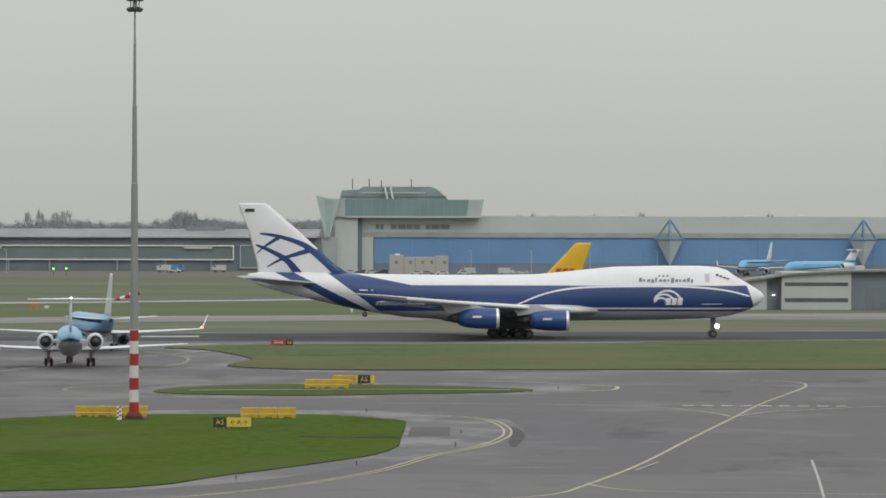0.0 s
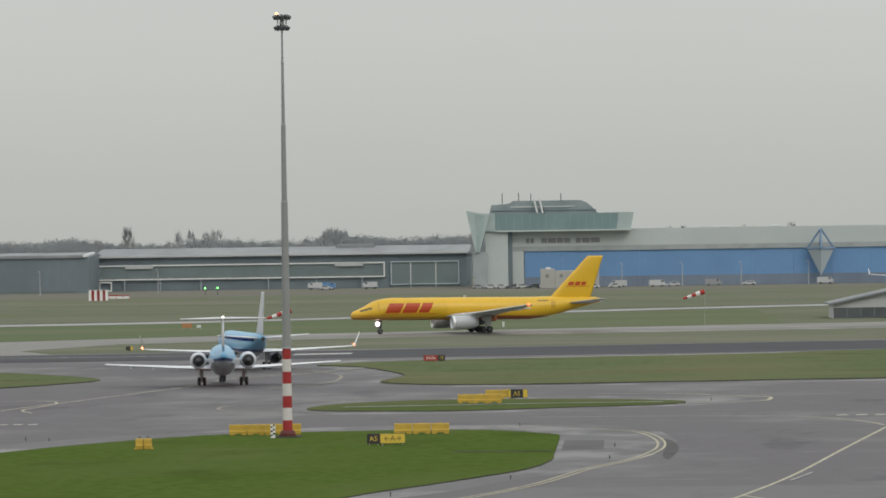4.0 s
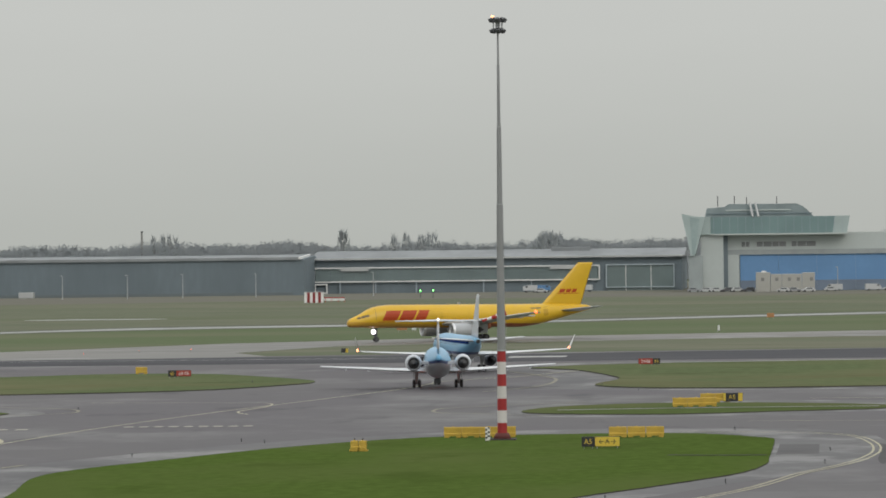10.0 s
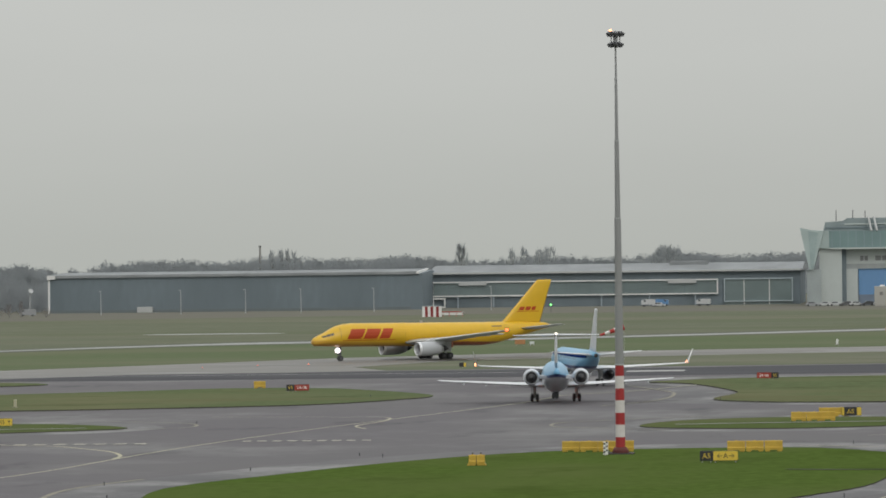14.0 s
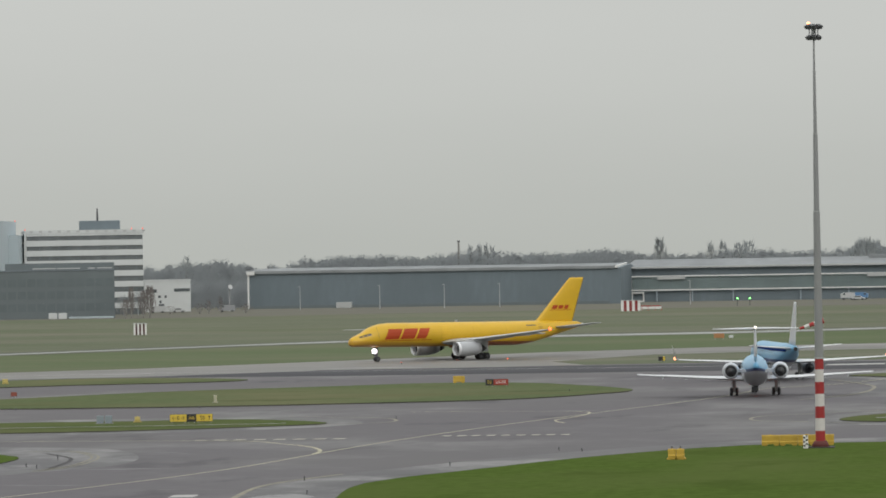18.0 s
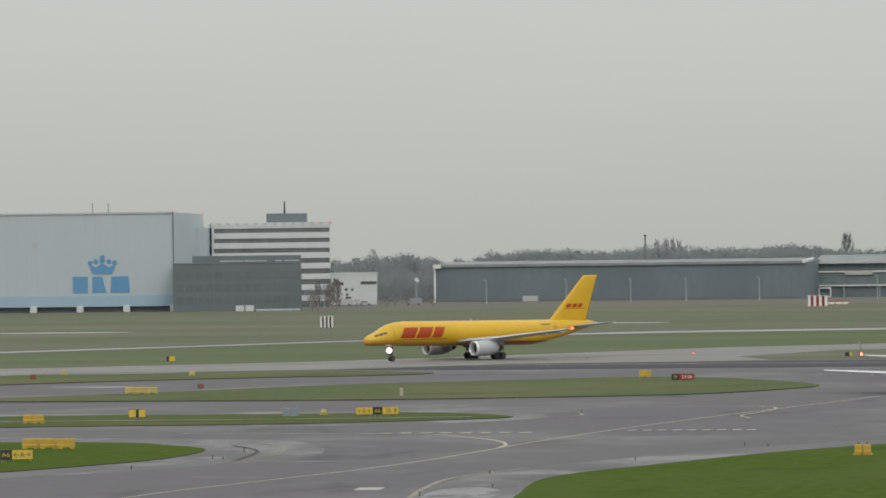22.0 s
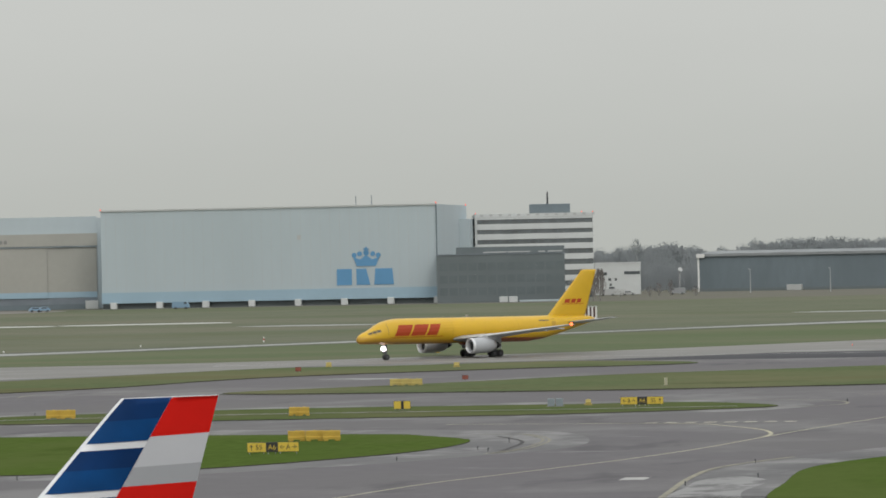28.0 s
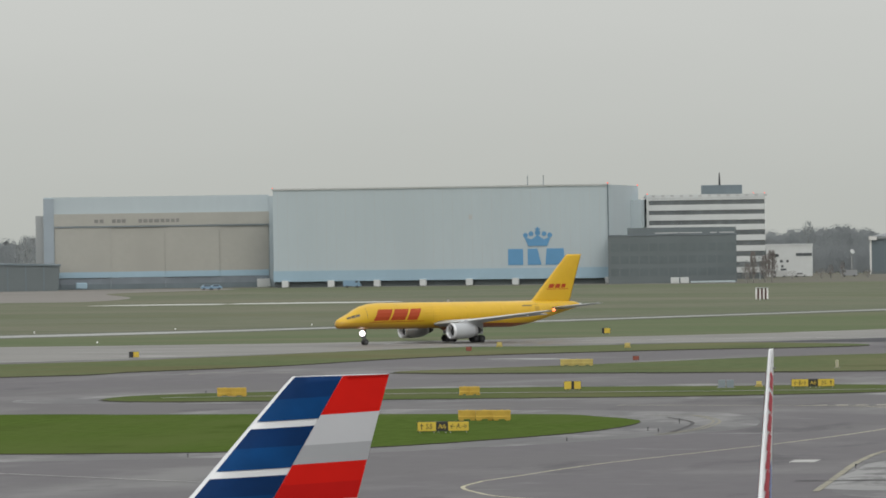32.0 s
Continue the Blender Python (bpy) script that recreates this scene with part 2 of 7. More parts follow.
M_ROOF = mat("pale_metal_roof", (0.28, 0.295, 0.3), 0.8, 0, 0.15, 0.3, 0.1, 0, 0.15, (1, 0.3, 1))
M_TEAL = mat("teal_glass", (0.2, 0.295, 0.295), 0.3, 0, 0.12, 0.4, 0.1, 0, 0.5)
M_TEAL_LT = mat("pale_teal_glass", (0.42, 0.5, 0.49), 0.25, 0, 0.12, 0.4, 0.1, 0, 0.5)
M_WINDOW = mat("dark_window_glass", (0.105, 0.118, 0.124), 0.25, 0, 0.2, 0.3, 0.2, 0, 0.4)
M_OFFICE_W = mat("white_render", (0.62, 0.64, 0.635), 0.7, 0, 0.07, 0.5, 0.1)
M_LOGO = mat("logo_blue", (0.13, 0.31, 0.52), 0.5, 0, 0.05)
# woods and far trees: distance haze is put into these pale bluish colours
M_TREE = mat("hazed_wood_twigs", (0.215, 0.242, 0.252), 1.0, 0, 0.12, 0.3, 0.02, 0, 0.0)
M_TREE_G = mat("hazy_conifer", (0.36, 0.385, 0.38), 1.0, 0, 0.25, 0.3, 0.05, 0, 0.0)
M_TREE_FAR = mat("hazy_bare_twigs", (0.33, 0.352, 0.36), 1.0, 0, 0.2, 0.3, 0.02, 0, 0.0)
M_SHRUB = mat("bare_brown_twigs", (0.225, 0.205, 0.195), 1.0, 0, 0.2, 0.3, 0.02, 0, 0.0)
M_TRUNK = mat("bark", (0.3, 0.295, 0.28), 0.9, 0, 0.2)
M_TYRE = mat("tyre_rubber", (0.055, 0.056, 0.058), 0.8, 0, 0.2)
M_BRICKDARK = mat("dark_facade", (0.155, 0.18, 0.187), 0.5, 0, 0.08, 0.4, 0.1)


def both_sides(m, col):
    """Lets light through thin twigs and leaves."""
    n, l = m.node_tree.nodes, m.node_tree.links
    tr, mx, out = n.new("ShaderNodeBsdfTranslucent"), n.new("ShaderNodeAddShader"), n["Material Output"]
    up, down = n.new("ShaderNodeCombineXYZ"), n.new("ShaderNodeCombineXYZ")
    up.inputs[2].default_value, down.inputs[2].default_value = 1.0, -1.0
    tr.inputs[0].default_value = (*col, 1)
    l.new(up.outputs[0], n["Principled BSDF"].inputs["Normal"])
    l.new(down.outputs[0], tr.inputs["Normal"])
    l.new(n["Principled BSDF"].outputs[0], mx.inputs[0])
    l.new(tr.outputs[0], mx.inputs[1])
    l.new(mx.outputs[0], out.inputs[0])


both_sides(M_TREE, (0.255, 0.262, 0.262))
both_sides(M_TREE_G, (0.33, 0.345, 0.34))


def glow(name, col, strength):
    m = bpy.data.materials.new(name)
    m.use_nodes = True
    b = m.node_tree.nodes["Principled BSDF"]
    b.inputs["Base Color"].default_value = (*col, 1)
    b.inputs["Emission Color"].default_value, b.inputs["Emission Strength"].default_value = (*col, 1), strength
    return m


M_LAMP = glow("landing_lamp", (1.0, 0.9, 0.95), 2.6)
M_LAMP_RED = glow("red_lamp", (1.0, 0.13, 0.04), 4)
M_BEACON = glow("beacon_red", (1.0, 0.2, 0.12), 7)
M_LAMP_DIM = glow("dim_warning_lamp", (0.9, 0.12, 0.07), 0.5)
M_LAMP_AMB = glow("amber_lamp", (1.0, 0.38, 0.18), 3)
M_LAMP_GRN = glow("green_lamp", (0.25, 1.0, 0.25), 3)


# ---- building blocks ----
def part(name, bm, material, parent=None, label=""):
    me = bpy.data.meshes.new(name)
    bm.to_mesh(me)
    bm.free()
    me.materials.append(material)
    ob = new(name, me)
    ob.parent = parent
    if label:
        tagged(ob, label)
    return ob


def smooth(ob):
    for p in ob.data.polygons:
        p.use_smooth = True
    return ob


def thing(name, m, label, category, group="", kind=""):
    ob = new(name)
    ob.empty_display_size = 0.5
    ob.matrix_world = m
    return tagged(ob, label, category, group, kind)


def add_box(bm, x0, x1, y0, y1, z0, z1, bevel=0.0):
    r = bmesh.ops.create_cube(bm, size=1, matrix=Matrix.LocRotScale(((x0 + x1) / 2, (y0 + y1) / 2, (z0 + z1) / 2), None, (abs(x1 - x0), abs(y1 - y0), abs(z1 - z0))))
    if bevel:
        es = {e for v in r["verts"] for e in v.link_edges}
        bmesh.ops.bevel(bm, geom=list(es), offset=bevel, segments=2, affect="EDGES", profile=0.5)
    return bm


def box(x0, x1, y0, y1, z0, z1, bevel=0.0):
    return add_box(bmesh.new(), x0, x1, y0, y1, z0, z1, bevel)


def add_tube(bm, a, b, r0, r1=None, seg=10, cap=True):
    a, b = Vector(a), Vector(b)
    q = (b - a).to_track_quat("Z", "Y").to_matrix().to_4x4()
    bmesh.ops.create_cone(bm, cap_ends=cap, segments=seg, radius1=r0, radius2=r0 if r1 is None else r1, depth=(b - a).length, matrix=Matrix.Translation((a + b) / 2) @ q)
    return bm


def tube(a, b, r0, r1=None, seg=10, cap=True):
    return add_tube(bmesh.new(), a, b, r0, r1, seg, cap)


def add_prism(bm, outline, lo, hi, axis="z"):
    """Extrudes a flat outline; axis: the way it is extruded."""
    def p(u, v, w):
        return {"z": (u, v, w), "y": (u, w, v), "x": (w, u, v)}[axis]
    a = [bm.verts.new(p(u, v, lo)) for u, v in outline]
    b = [bm.verts.new(p(u, v, hi)) for u, v in outline]
    n = len(a)
    bm.faces.new(a[::-1])
    bm.faces.new(b)
    for i in range(n):
        bm.faces.new((a[i], a[(i + 1) % n], b[(i + 1) % n], b[i]))
    bmesh.ops.recalc_face_normals(bm, faces=bm.faces[:])
    return bm


def prism(outline, lo, hi, axis="z"):
    return add_prism(bmesh.new(), outline, lo, hi, axis)


def curve_through(pts, closed=True, steps=6):
    """Catmull-Rom through control points."""
    n, out = len(pts), []
    for i in range(n if closed else n - 1):
        if closed:
            p0, p1, p2, p3 = (Vector(pts[(i + k - 1) % n]) for k in range(4))
        else:
            p0, p1, p2, p3 = (Vector(pts[min(max(i + k - 1, 0), n - 1)]) for k in range(4))
        for s in range(steps):
            t = s / steps
            out.append(0.5 * ((2 * p1) + (p2 - p0) * t + (2 * p0 - 5 * p1 + 4 * p2 - p3) * t * t + (3 * p1 - p0 - 3 * p2 + p3) * t ** 3))
    if not closed:
        out.append(Vector(pts[-1]))
    return out


def sheet(pts, z0, z1, round_it=True, steps=6):
    o = curve_through(pts, True, steps) if round_it else [Vector(p) for p in pts]
    bm = bmesh.new()
    lo = [bm.verts.new((p.x, p.y, z0)) for p in o]
    hi = [bm.verts.new((p.x, p.y, z1)) for p in o]
    n = len(o)
    bm.faces.new(hi)
    for i in range(n):
        bm.faces.new((lo[i], lo[(i + 1) % n], hi[(i + 1) % n], hi[i]))
    bmesh.ops.recalc_face_normals(bm, faces=bm.faces[:])
    bmesh.ops.triangulate(bm, faces=[f for f in bm.faces if len(f.verts) > 4])
    up = sum(f.normal.z * f.calc_area() for f in bm.faces)
    if up < 0:
        bmesh.ops.reverse_faces(bm, faces=bm.faces[:])
    return bm


def strip(pts, width, z, round_it=True, steps=6, bm=None):
    o = curve_through(pts, False, steps) if round_it else [Vector(p) for p in pts]
    bm = bm or bmesh.new()
    prev = None
    for i, p in enumerate(o):
        d = (o[min(i + 1, len(o) - 1)] - o[max(i - 1, 0)]).normalized()
        s = Vector((-d.y, d.x)) * width / 2
        cur = (bm.verts.new((p.x + s.x, p.y + s.y, z)), bm.verts.new((p.x - s.x, p.y - s.y, z)))
        if prev:
            bm.faces.new((prev[0], prev[1], cur[1], cur[0]))
        prev = cur
    bmesh.ops.recalc_face_normals(bm, faces=bm.faces[:])
    for f in bm.faces:
        if f.normal.z < 0:
            f.normal_flip()
    return bm


def site(az, dist):
    """A frame on the ground at a bearing and distance from the terrace: x to the right, y away, z up."""
    a = radians(az)
    return Matrix.Translation((math.sin(a) * dist, math.cos(a) * dist, 0)) @ Matrix.Rotation(-a, 4, "Z")


def letters(body, size, depth, m, material, name, parent, label="", align="CENTER"):
    cu = bpy.data.curves.new(name, "FONT")
    cu.body, cu.size, cu.extrude, cu.align_x, cu.align_y = body, size, depth, align, "CENTER"
    ob = bpy.data.objects.new(name, cu)
    me = bpy.data.meshes.new_from_object(ob)
    bpy.data.objects.remove(ob)
    me.materials.append(material)
    t = new(name, me)
    t.parent, t.matrix_local = parent, m
    if label:
        tagged(t, label)
    return t


def structure(name, bm, material, label, category):
    return tagged(part(name, bm, material), label, category, kind="structure")


# ---- ground ----
bm = bmesh.new()
ring = [(-4500, -300), (4500, -300), (4500, 4600), (-4500, 4600)]
bm.faces.new([bm.verts.new((x, y, -0.02)) for x, y in ring])
structure("ground", bm, M_FIELD, "dull green and brown winter grass field of the airfield", "grass field")
structure("apron", sheet([(-620, -200), (620, -200), (620, 712), (200, 706), (65, 775), (25, 760), (-45, 748), (-84, 740), (-92, 765), (-78, 812), (-58, 838), (-20, 849), (30, 864), (200, 900), (200, 938), (30, 904), (-9, 888), (-52, 872), (-74, 859), (-102, 836), (-131, 790), (-157, 754), (-192, 727), (-224, 712), (-270, 702), (-420, 668), (-620, 640)], -0.02, 0.0, False), M_ASPHALT, "damp grey asphalt taxiways and apron with stains", "taxiway")
structure("far_taxiway", sheet([(-84, 740), (-92, 765), (-78, 812), (-58, 838), (-20, 849), (30, 864), (200, 900), (200, 938), (30, 904), (-9, 888), (-52, 872), (-74, 859), (-102, 836), (-131, 790), (-157, 754), (-192, 727), (-224, 712), (-270, 702), (-420, 668), (-620, 640), (-620, 560), (-300, 566), (-231, 622), (-205, 655), (-185, 690), (-150, 702), (-120, 722)], -0.02, 0.004, False), M_TAXI_PALE, "pale brownish wet taxiway bending round the grass", "taxiway")
structure("runway", sheet([(620, 770), (300, 742), (66, 718), (23, 699), (-48, 694), (-116, 692), (-146, 697), (-139, 708), (-123, 728), (-87, 735), (-51, 738), (25, 758), (71, 766), (300, 806), (620, 850)], 0.0, 0.008, False), M_RUNWAY, "dark rubber-streaked runway surface", "runway")
NEAR_KERB = [(-700, 590), (-400, 700), (-290, 763), (-224, 849), (-147, 968), (-72, 1006), (36, 1101), (300, 1260)]
structure("service_road", sheet(NEAR_KERB + [(300, 1284), (37, 1125), (-73, 1026), (-151, 988), (-228, 867), (-296, 781), (-406, 718), (-706, 604)], -0.02, 0.004, True), M_FARCONC, "pale grey far taxiway across the grass", "taxiway")
structure("grass_verge", sheet([(x, y - 9) for x, y in NEAR_KERB[1:-1]] + [(36, 900), (-9, 884), (-52, 868), (-74, 855), (-102, 832), (-131, 786), (-157, 750), (-192, 724), (-224, 709), (-270, 699), (-420, 664)], -0.018, -0.006, False), M_VERGE_FAR, "greener rough grass between the taxiways", "grass")
structure("ditch_1", strip([(x - 2, y - 5) for x, y in NEAR_KERB], 7, 0.006, True), M_DITCH, "dull wet ditch edge along the far taxiway", "ditch")
structure("ditch_2", strip([(x + 4, y + 33) for x, y in NEAR_KERB], 8, 0.006, True), M_DITCH, "dull wet ditch edge along the far taxiway", "ditch")
structure("far_apron", sheet([(-900, 1440), (-300, 1380), (-120, 1440), (100, 1470), (620, 1480), (620, 1900), (-900, 1900)], -0.02, 0.004, False), M_FARGROUND, "worn brownish ground in front of the hangars", "apron")
structure("far_apron_2", sheet([(-900, 1130), (-560, 1135), (-436, 1147), (-416, 1158), (-425, 1215), (-462, 1300), (-480, 1400), (-900, 1436)], -0.02, 0.003), M_FARAPRON, "worn pinkish-grey concrete apron before the hangars", "apron")
for i, pts in enumerate([[(-392, 1090), (-381, 1088), (-363, 1089), (-358, 1095), (-363, 1101), (-381, 1100)],
                         [(-360, 1098), (-354, 1094), (-327, 1099), (-318, 1106), (-327, 1113), (-354, 1107)],
                         [(-300, 1047), (-289, 1042), (-276, 1041), (-262, 1048), (-276, 1054), (-289, 1055)],
                         [(-184, 1116), (-176, 1111), (-157, 1110), (-150, 1116), (-157, 1122), (-176, 1123)]]):
    structure("far_strip_%d" % (i + 1), sheet(pts, -0.02, 0.004), M_WETSTRIP if i < 2 else M_FARCONC, "narrow pale strip of wet concrete in the grass", "pavement")


def island(name, pts, m, label):
    o = curve_through(pts, True, 10)
    for p in o:
        # the turf's edge is ragged
        p += Vector((random.uniform(-0.04, 0.04), random.uniform(-0.25, 0.25)))
    b = sheet(o, 0.0, 0.09 if m is M_VERGE else 0.07, False)
    for f in b.faces:
        f.material_index = 0 if abs(f.normal.z) > 0.5 else 1
    structure(name, b, m, label, "grass").data.materials.append(M_SOIL_SHADE)
    # a dark strip paints in the shade of the turf's front edge
    w = {M_VERGE: 3.4, M_GRASS_THIN: 1.8}.get(m, 0.9)
    cut = [p + Vector((0, -w * (0.7 + 0.5 * noise.noise(Vector((p.x * 0.15, p.y * 0.15, 3.0)))))) for p in o]
    structure(name.replace("grass_island", "soil_edge"), sheet(cut, 0.0, 0.006, False), M_SOIL_SHADE, "dark strip for the shade along the front edge of the turf", "soil edge")


island("grass_island_1", [(-57, 341), (-58.6, 366), (-52.5, 389), (-43.6, 414), (-32.6, 430), (-14.5, 434), (-8.2, 430), (-5.1, 424.4), (-3.5, 421), (-3.2, 417), (-3.22, 406), (-3.3, 395), (-3.4, 384), (-3.6, 373), (-5.3, 360), (-9.9, 345), (-14.9, 331), (-19.8, 317), (-28.8, 311), (-45, 308), (-54, 318)], M_GRASS, "bright green mown grass island with the light mast")
island("grass_island_2", [(-29.5, 490), (-28, 501), (-23, 509), (-14, 513), (-2, 510), (8.6, 501), (7.2, 492), (-2, 487), (-13.3, 481), (-25, 484)], M_GRASS_THIN, "thin green grass island between taxiways")
island("grass_island_3", [(-163, 567), (-147, 588), (-126, 620), (-106, 636), (-95, 645), (-83, 643), (-74, 631), (-62.5, 604), (-66, 586), (-74, 571), (-87, 564), (-106, 558), (-126, 557), (-156, 559)], M_VERGE, "dull green grass island beside the runway")
island("grass_island_4", [(-38, 658), (-22.6, 675), (22, 687), (65, 706), (300, 735), (620, 762), (620, 600), (300, 585), (60, 570), (8, 565), (-12, 563), (-22, 569), (-26, 580), (-24, 602), (-26.3, 621), (-32, 647)], M_VERGE, "dull green grass strip beside the runway")
island("grass_island_5", [(-171, 480), (-167, 493), (-141, 507), (-108, 510), (-96, 512), (-85, 501), (-86, 493), (-103, 482), (-121, 478), (-138, 475), (-152, 472), (-165, 472)], M_GRASS_THIN, "thin green grass island with taxiway signs")
island("grass_island_6", [(-98.5, 419), (-105, 430), (-114, 436), (-149, 438), (-175, 436), (-190, 400), (-170, 362), (-138, 361), (-119.6, 364), (-109.8, 371), (-102, 387), (-98, 402)], M_GRASS, "bright green mown grass island with taxiway signs")
island("grass_island_7", [(-125, 673), (-131, 684), (-150, 694), (-171, 682), (-189, 676), (-209, 638), (-231, 608), (-300, 560), (-300, 500), (-212, 553), (-199, 573), (-187, 594), (-176, 631), (-149, 657), (-134, 664)], M_VERGE, "dull green grass wedge between runway and taxiway")


def shoulder(name, pts):
    structure(name, sheet(pts, 0.0, 0.004), M_SHOULDER, "paler wet concrete shoulder round a grass island", "pavement")


shoulder("shoulder_1", [(-63, 330), (-66, 368), (-58, 398), (-47, 424), (-33, 441), (-12, 446), (3, 437), (6.5, 412), (6, 392), (2, 368), (-6, 344), (-14, 322), (-30, 304), (-56, 303)])
shoulder("shoulder_5", [(-47, 662), (-41, 640), (-33.5, 618), (-32.5, 600), (-33.5, 578), (-28, 563), (-14, 555.5), (8, 556.5), (40, 562), (40, 600), (-15, 688), (-40, 676)])
shoulder("shoulder_2", [(-86, 407), (-90, 428), (-98, 441), (-118, 447), (-150, 447), (-150, 355), (-118, 355), (-100, 372), (-90, 392)])
shoulder("shoulder_3", [(-80, 498), (-86, 512), (-100, 519), (-142, 514), (-176, 492), (-176, 470), (-140, 468), (-100, 476), (-84, 486)])
shoulder("shoulder_4", [(-33, 492), (-28, 512), (-12, 520), (12, 516), (18, 508), (14, 492), (-2, 480), (-14, 474), (-28, 478)])


# seconds, place and heading of the yellow freighter, which keeps to the taxiway's crown
YELLOW_WAY = [(0, 4.06, 855.61, 191.0), (2, -7.93, 852.26, 194.1), (4, -20.25, 848.51, 197.3), (6, -32.78, 843.08, 200.7), (8, -45.43, 836.53, 204.1), (10, -58.23, 830.6, 207.5), (12, -71.05, 823.56, 210.7), (14, -83.77, 814.44, 214.2), (16, -96.43, 804.23, 217.6), (18, -108.82, 791.42, 220.5), (20, -120.72, 775.69, 223.3), (22, -132.79, 762.54, 225.8), (24, -144.96, 751.32, 227.8), (26, -157.43, 741.93, 228.7), (28, -170.07, 732.67, 229.2), (30, -182.71, 722.87, 229.9), (32, -195.29, 712.58, 230.8)]


def crown(t):
    """How far the taxiway's middle stands above its edges where the yellow freighter is at t seconds."""
    return 0.36 * min(1.0, max(0.0, (18 - t) / 9.0))


def taxiway_crown():
    b, last = bmesh.new(), None
    t0, x0, y0, h0 = YELLOW_WAY[0]
    back = [(0, x0 - d * math.cos(radians(h0)), y0 - d * math.sin(radians(h0)), h0) for d in (90, 60, 30)]
    for t, x, y, h in back + [q for q in YELLOW_WAY if q[0] <= 20]:
        side = Vector((-math.sin(radians(h)), math.cos(radians(h))))
        row = [b.verts.new((x - side.x * o, y - side.y * o, z)) for o, z in ((-9, -0.012), (-5.2, crown(t)), (5.2, crown(t)), (17, -0.012))]
        if last:
            for k in range(3):
                b.faces.new((last[k], last[k + 1], row[k + 1], row[k]))
        last = row
    bmesh.ops.recalc_face_normals(b, faces=b.faces[:])
    for f in b.faces:
        if f.normal.z < 0:
            f.normal_flip()
    structure("taxiway_crown", b, M_TAXI_PALE, "slightly raised middle of the pale taxiway", "taxiway")


taxiway_crown()

# ---- painted lines ----
LEVEL = [0.012]


def line(name, pts, w, m, label, steps=6):
    LEVEL[0] += 0.0012
    structure(name, strip(pts, w, LEVEL[0], True, steps), m, label, "line marking")


line("taxi_line_1", [(-87.2, 322), (-86.5, 327), (-84.5, 345), (-80.3, 364), (-76.8, 380), (-73.8, 400), (-71.5, 428), (-68.5, 456), (-62, 498), (-53.2, 545), (-48.5, 572), (-46, 600)], 0.3, M_LINE_Y, "worn yellow taxiway centre line")
line("taxi_line_2", [(-110, 458), (-92, 455.5), (-83.7, 452), (-79.2, 445), (-75.1, 437), (-72.7, 428), (-72.2, 421)], 0.38, M_LINE_HOOK, "pale yellow curved lead-off line")
line("taxi_line_3", [(-87, 322), (-86.5, 315), (-84, 309), (-80, 303), (-70, 296)], 0.32, M_LINE_HOOK, "worn yellow curved lead-off line")
line("taxi_line_4", [(-80, 531), (-72, 529.5), (-65.3, 527.4), (-60, 524.9), (-58.5, 519.4), (-58.6, 510.6), (-59.7, 500.6), (-59.3, 495.7), (-57.8, 490.7)], 0.28, M_LINE_HOOK, "pale yellow hook-shaped lead-off line")
line("taxi_line_5", [(34, 529.5), (37.5, 527.5), (38.9, 523), (39, 516), (37.6, 504), (30.7, 463), (26.3, 432), (20, 388), (14.2, 347), (9.7, 321), (7, 309), (2, 302)], 0.29, M_LINE_Y, "worn yellow taxiway centre line")
line("taxi_line_6", [(25.9, 433), (24.5, 442), (21.5, 451), (17, 457), (8, 460), (-6, 462)], 0.3, M_LINE_Y, "worn yellow curved lead-off line")
line("taxi_line_7", [(26.4, 433), (30, 443), (34.7, 449), (42.3, 457), (60, 466)], 0.3, M_LINE_Y, "worn yellow curved lead-off line")
line("taxi_line_8", [(9.7, 321), (11.8, 315), (16, 312), (30, 310)], 0.28, M_LINE_Y, "worn yellow curved lead-off line")
line("taxi_line_9", [(0, 526), (7.5, 523.4), (14.6, 515.6), (18.1, 510), (18.3, 504.8), (17.1, 498.3), (11.7, 495.4), (5, 492)], 0.45, M_LINE_HOOK, "worn yellow loop of a taxiway edge line")
line("taxi_line_10", [(-30, 648), (-37, 620), (-44, 604), (-47, 596)], 0.4, M_LINE_Y, "worn yellow taxiway centre line")
for i, d in enumerate((0.0, 0.6)):
    line("edge_line_%d" % (i + 1), [(-12, 437 + d * 3), (-1.4, 432.4 + d * 3), (0.6 + d * 0.3, 430.5 + d * 3), (3.1 + d * 0.6, 426 + d * 2), (4.3 + d, 419), (5.0 + d, 408.5), (5.1 + d, 399.8), (4.7 + d, 390.5), (3.2 + d, 377.9), (0.9 + d, 366.9), (-1.2 + d, 358.3), (-5.1 + d, 336), (-11.6 + d, 315), (-18, 303)], 0.2, M_LINE_HOOK, "double yellow taxiway edge line round the grass")
    line("edge_line_%d" % (i + 3), [(-101 - d, 433), (-98.1, 433.8 - d * 2), (-96.2 - d, 432.5), (-94.7 - d, 429.6), (-91.8 - d, 421.5), (-90.3 - d, 413.3), (-89.6 - d, 402), (-90.6 - d, 392.9)], 0.24, M_LINE_DULL, "double yellow taxiway edge line round the grass")
line("edge_line_5", [(-61.1, 310), (-63.4, 330), (-65.6, 350), (-66.2, 366), (-63.1, 382)], 0.5, M_LINE_DULL, "broad faded taxiway edge line round the grass")
line("white_line_1", [(27.2, 354), (25.8, 330), (24.3, 306)], 0.19, M_LINE_W, "white service road line")
line("white_line_2", [(-150, 345), (-126.5, 332), (-107.5, 321), (-95, 315)], 0.35, M_LINE_W, "white service road line")
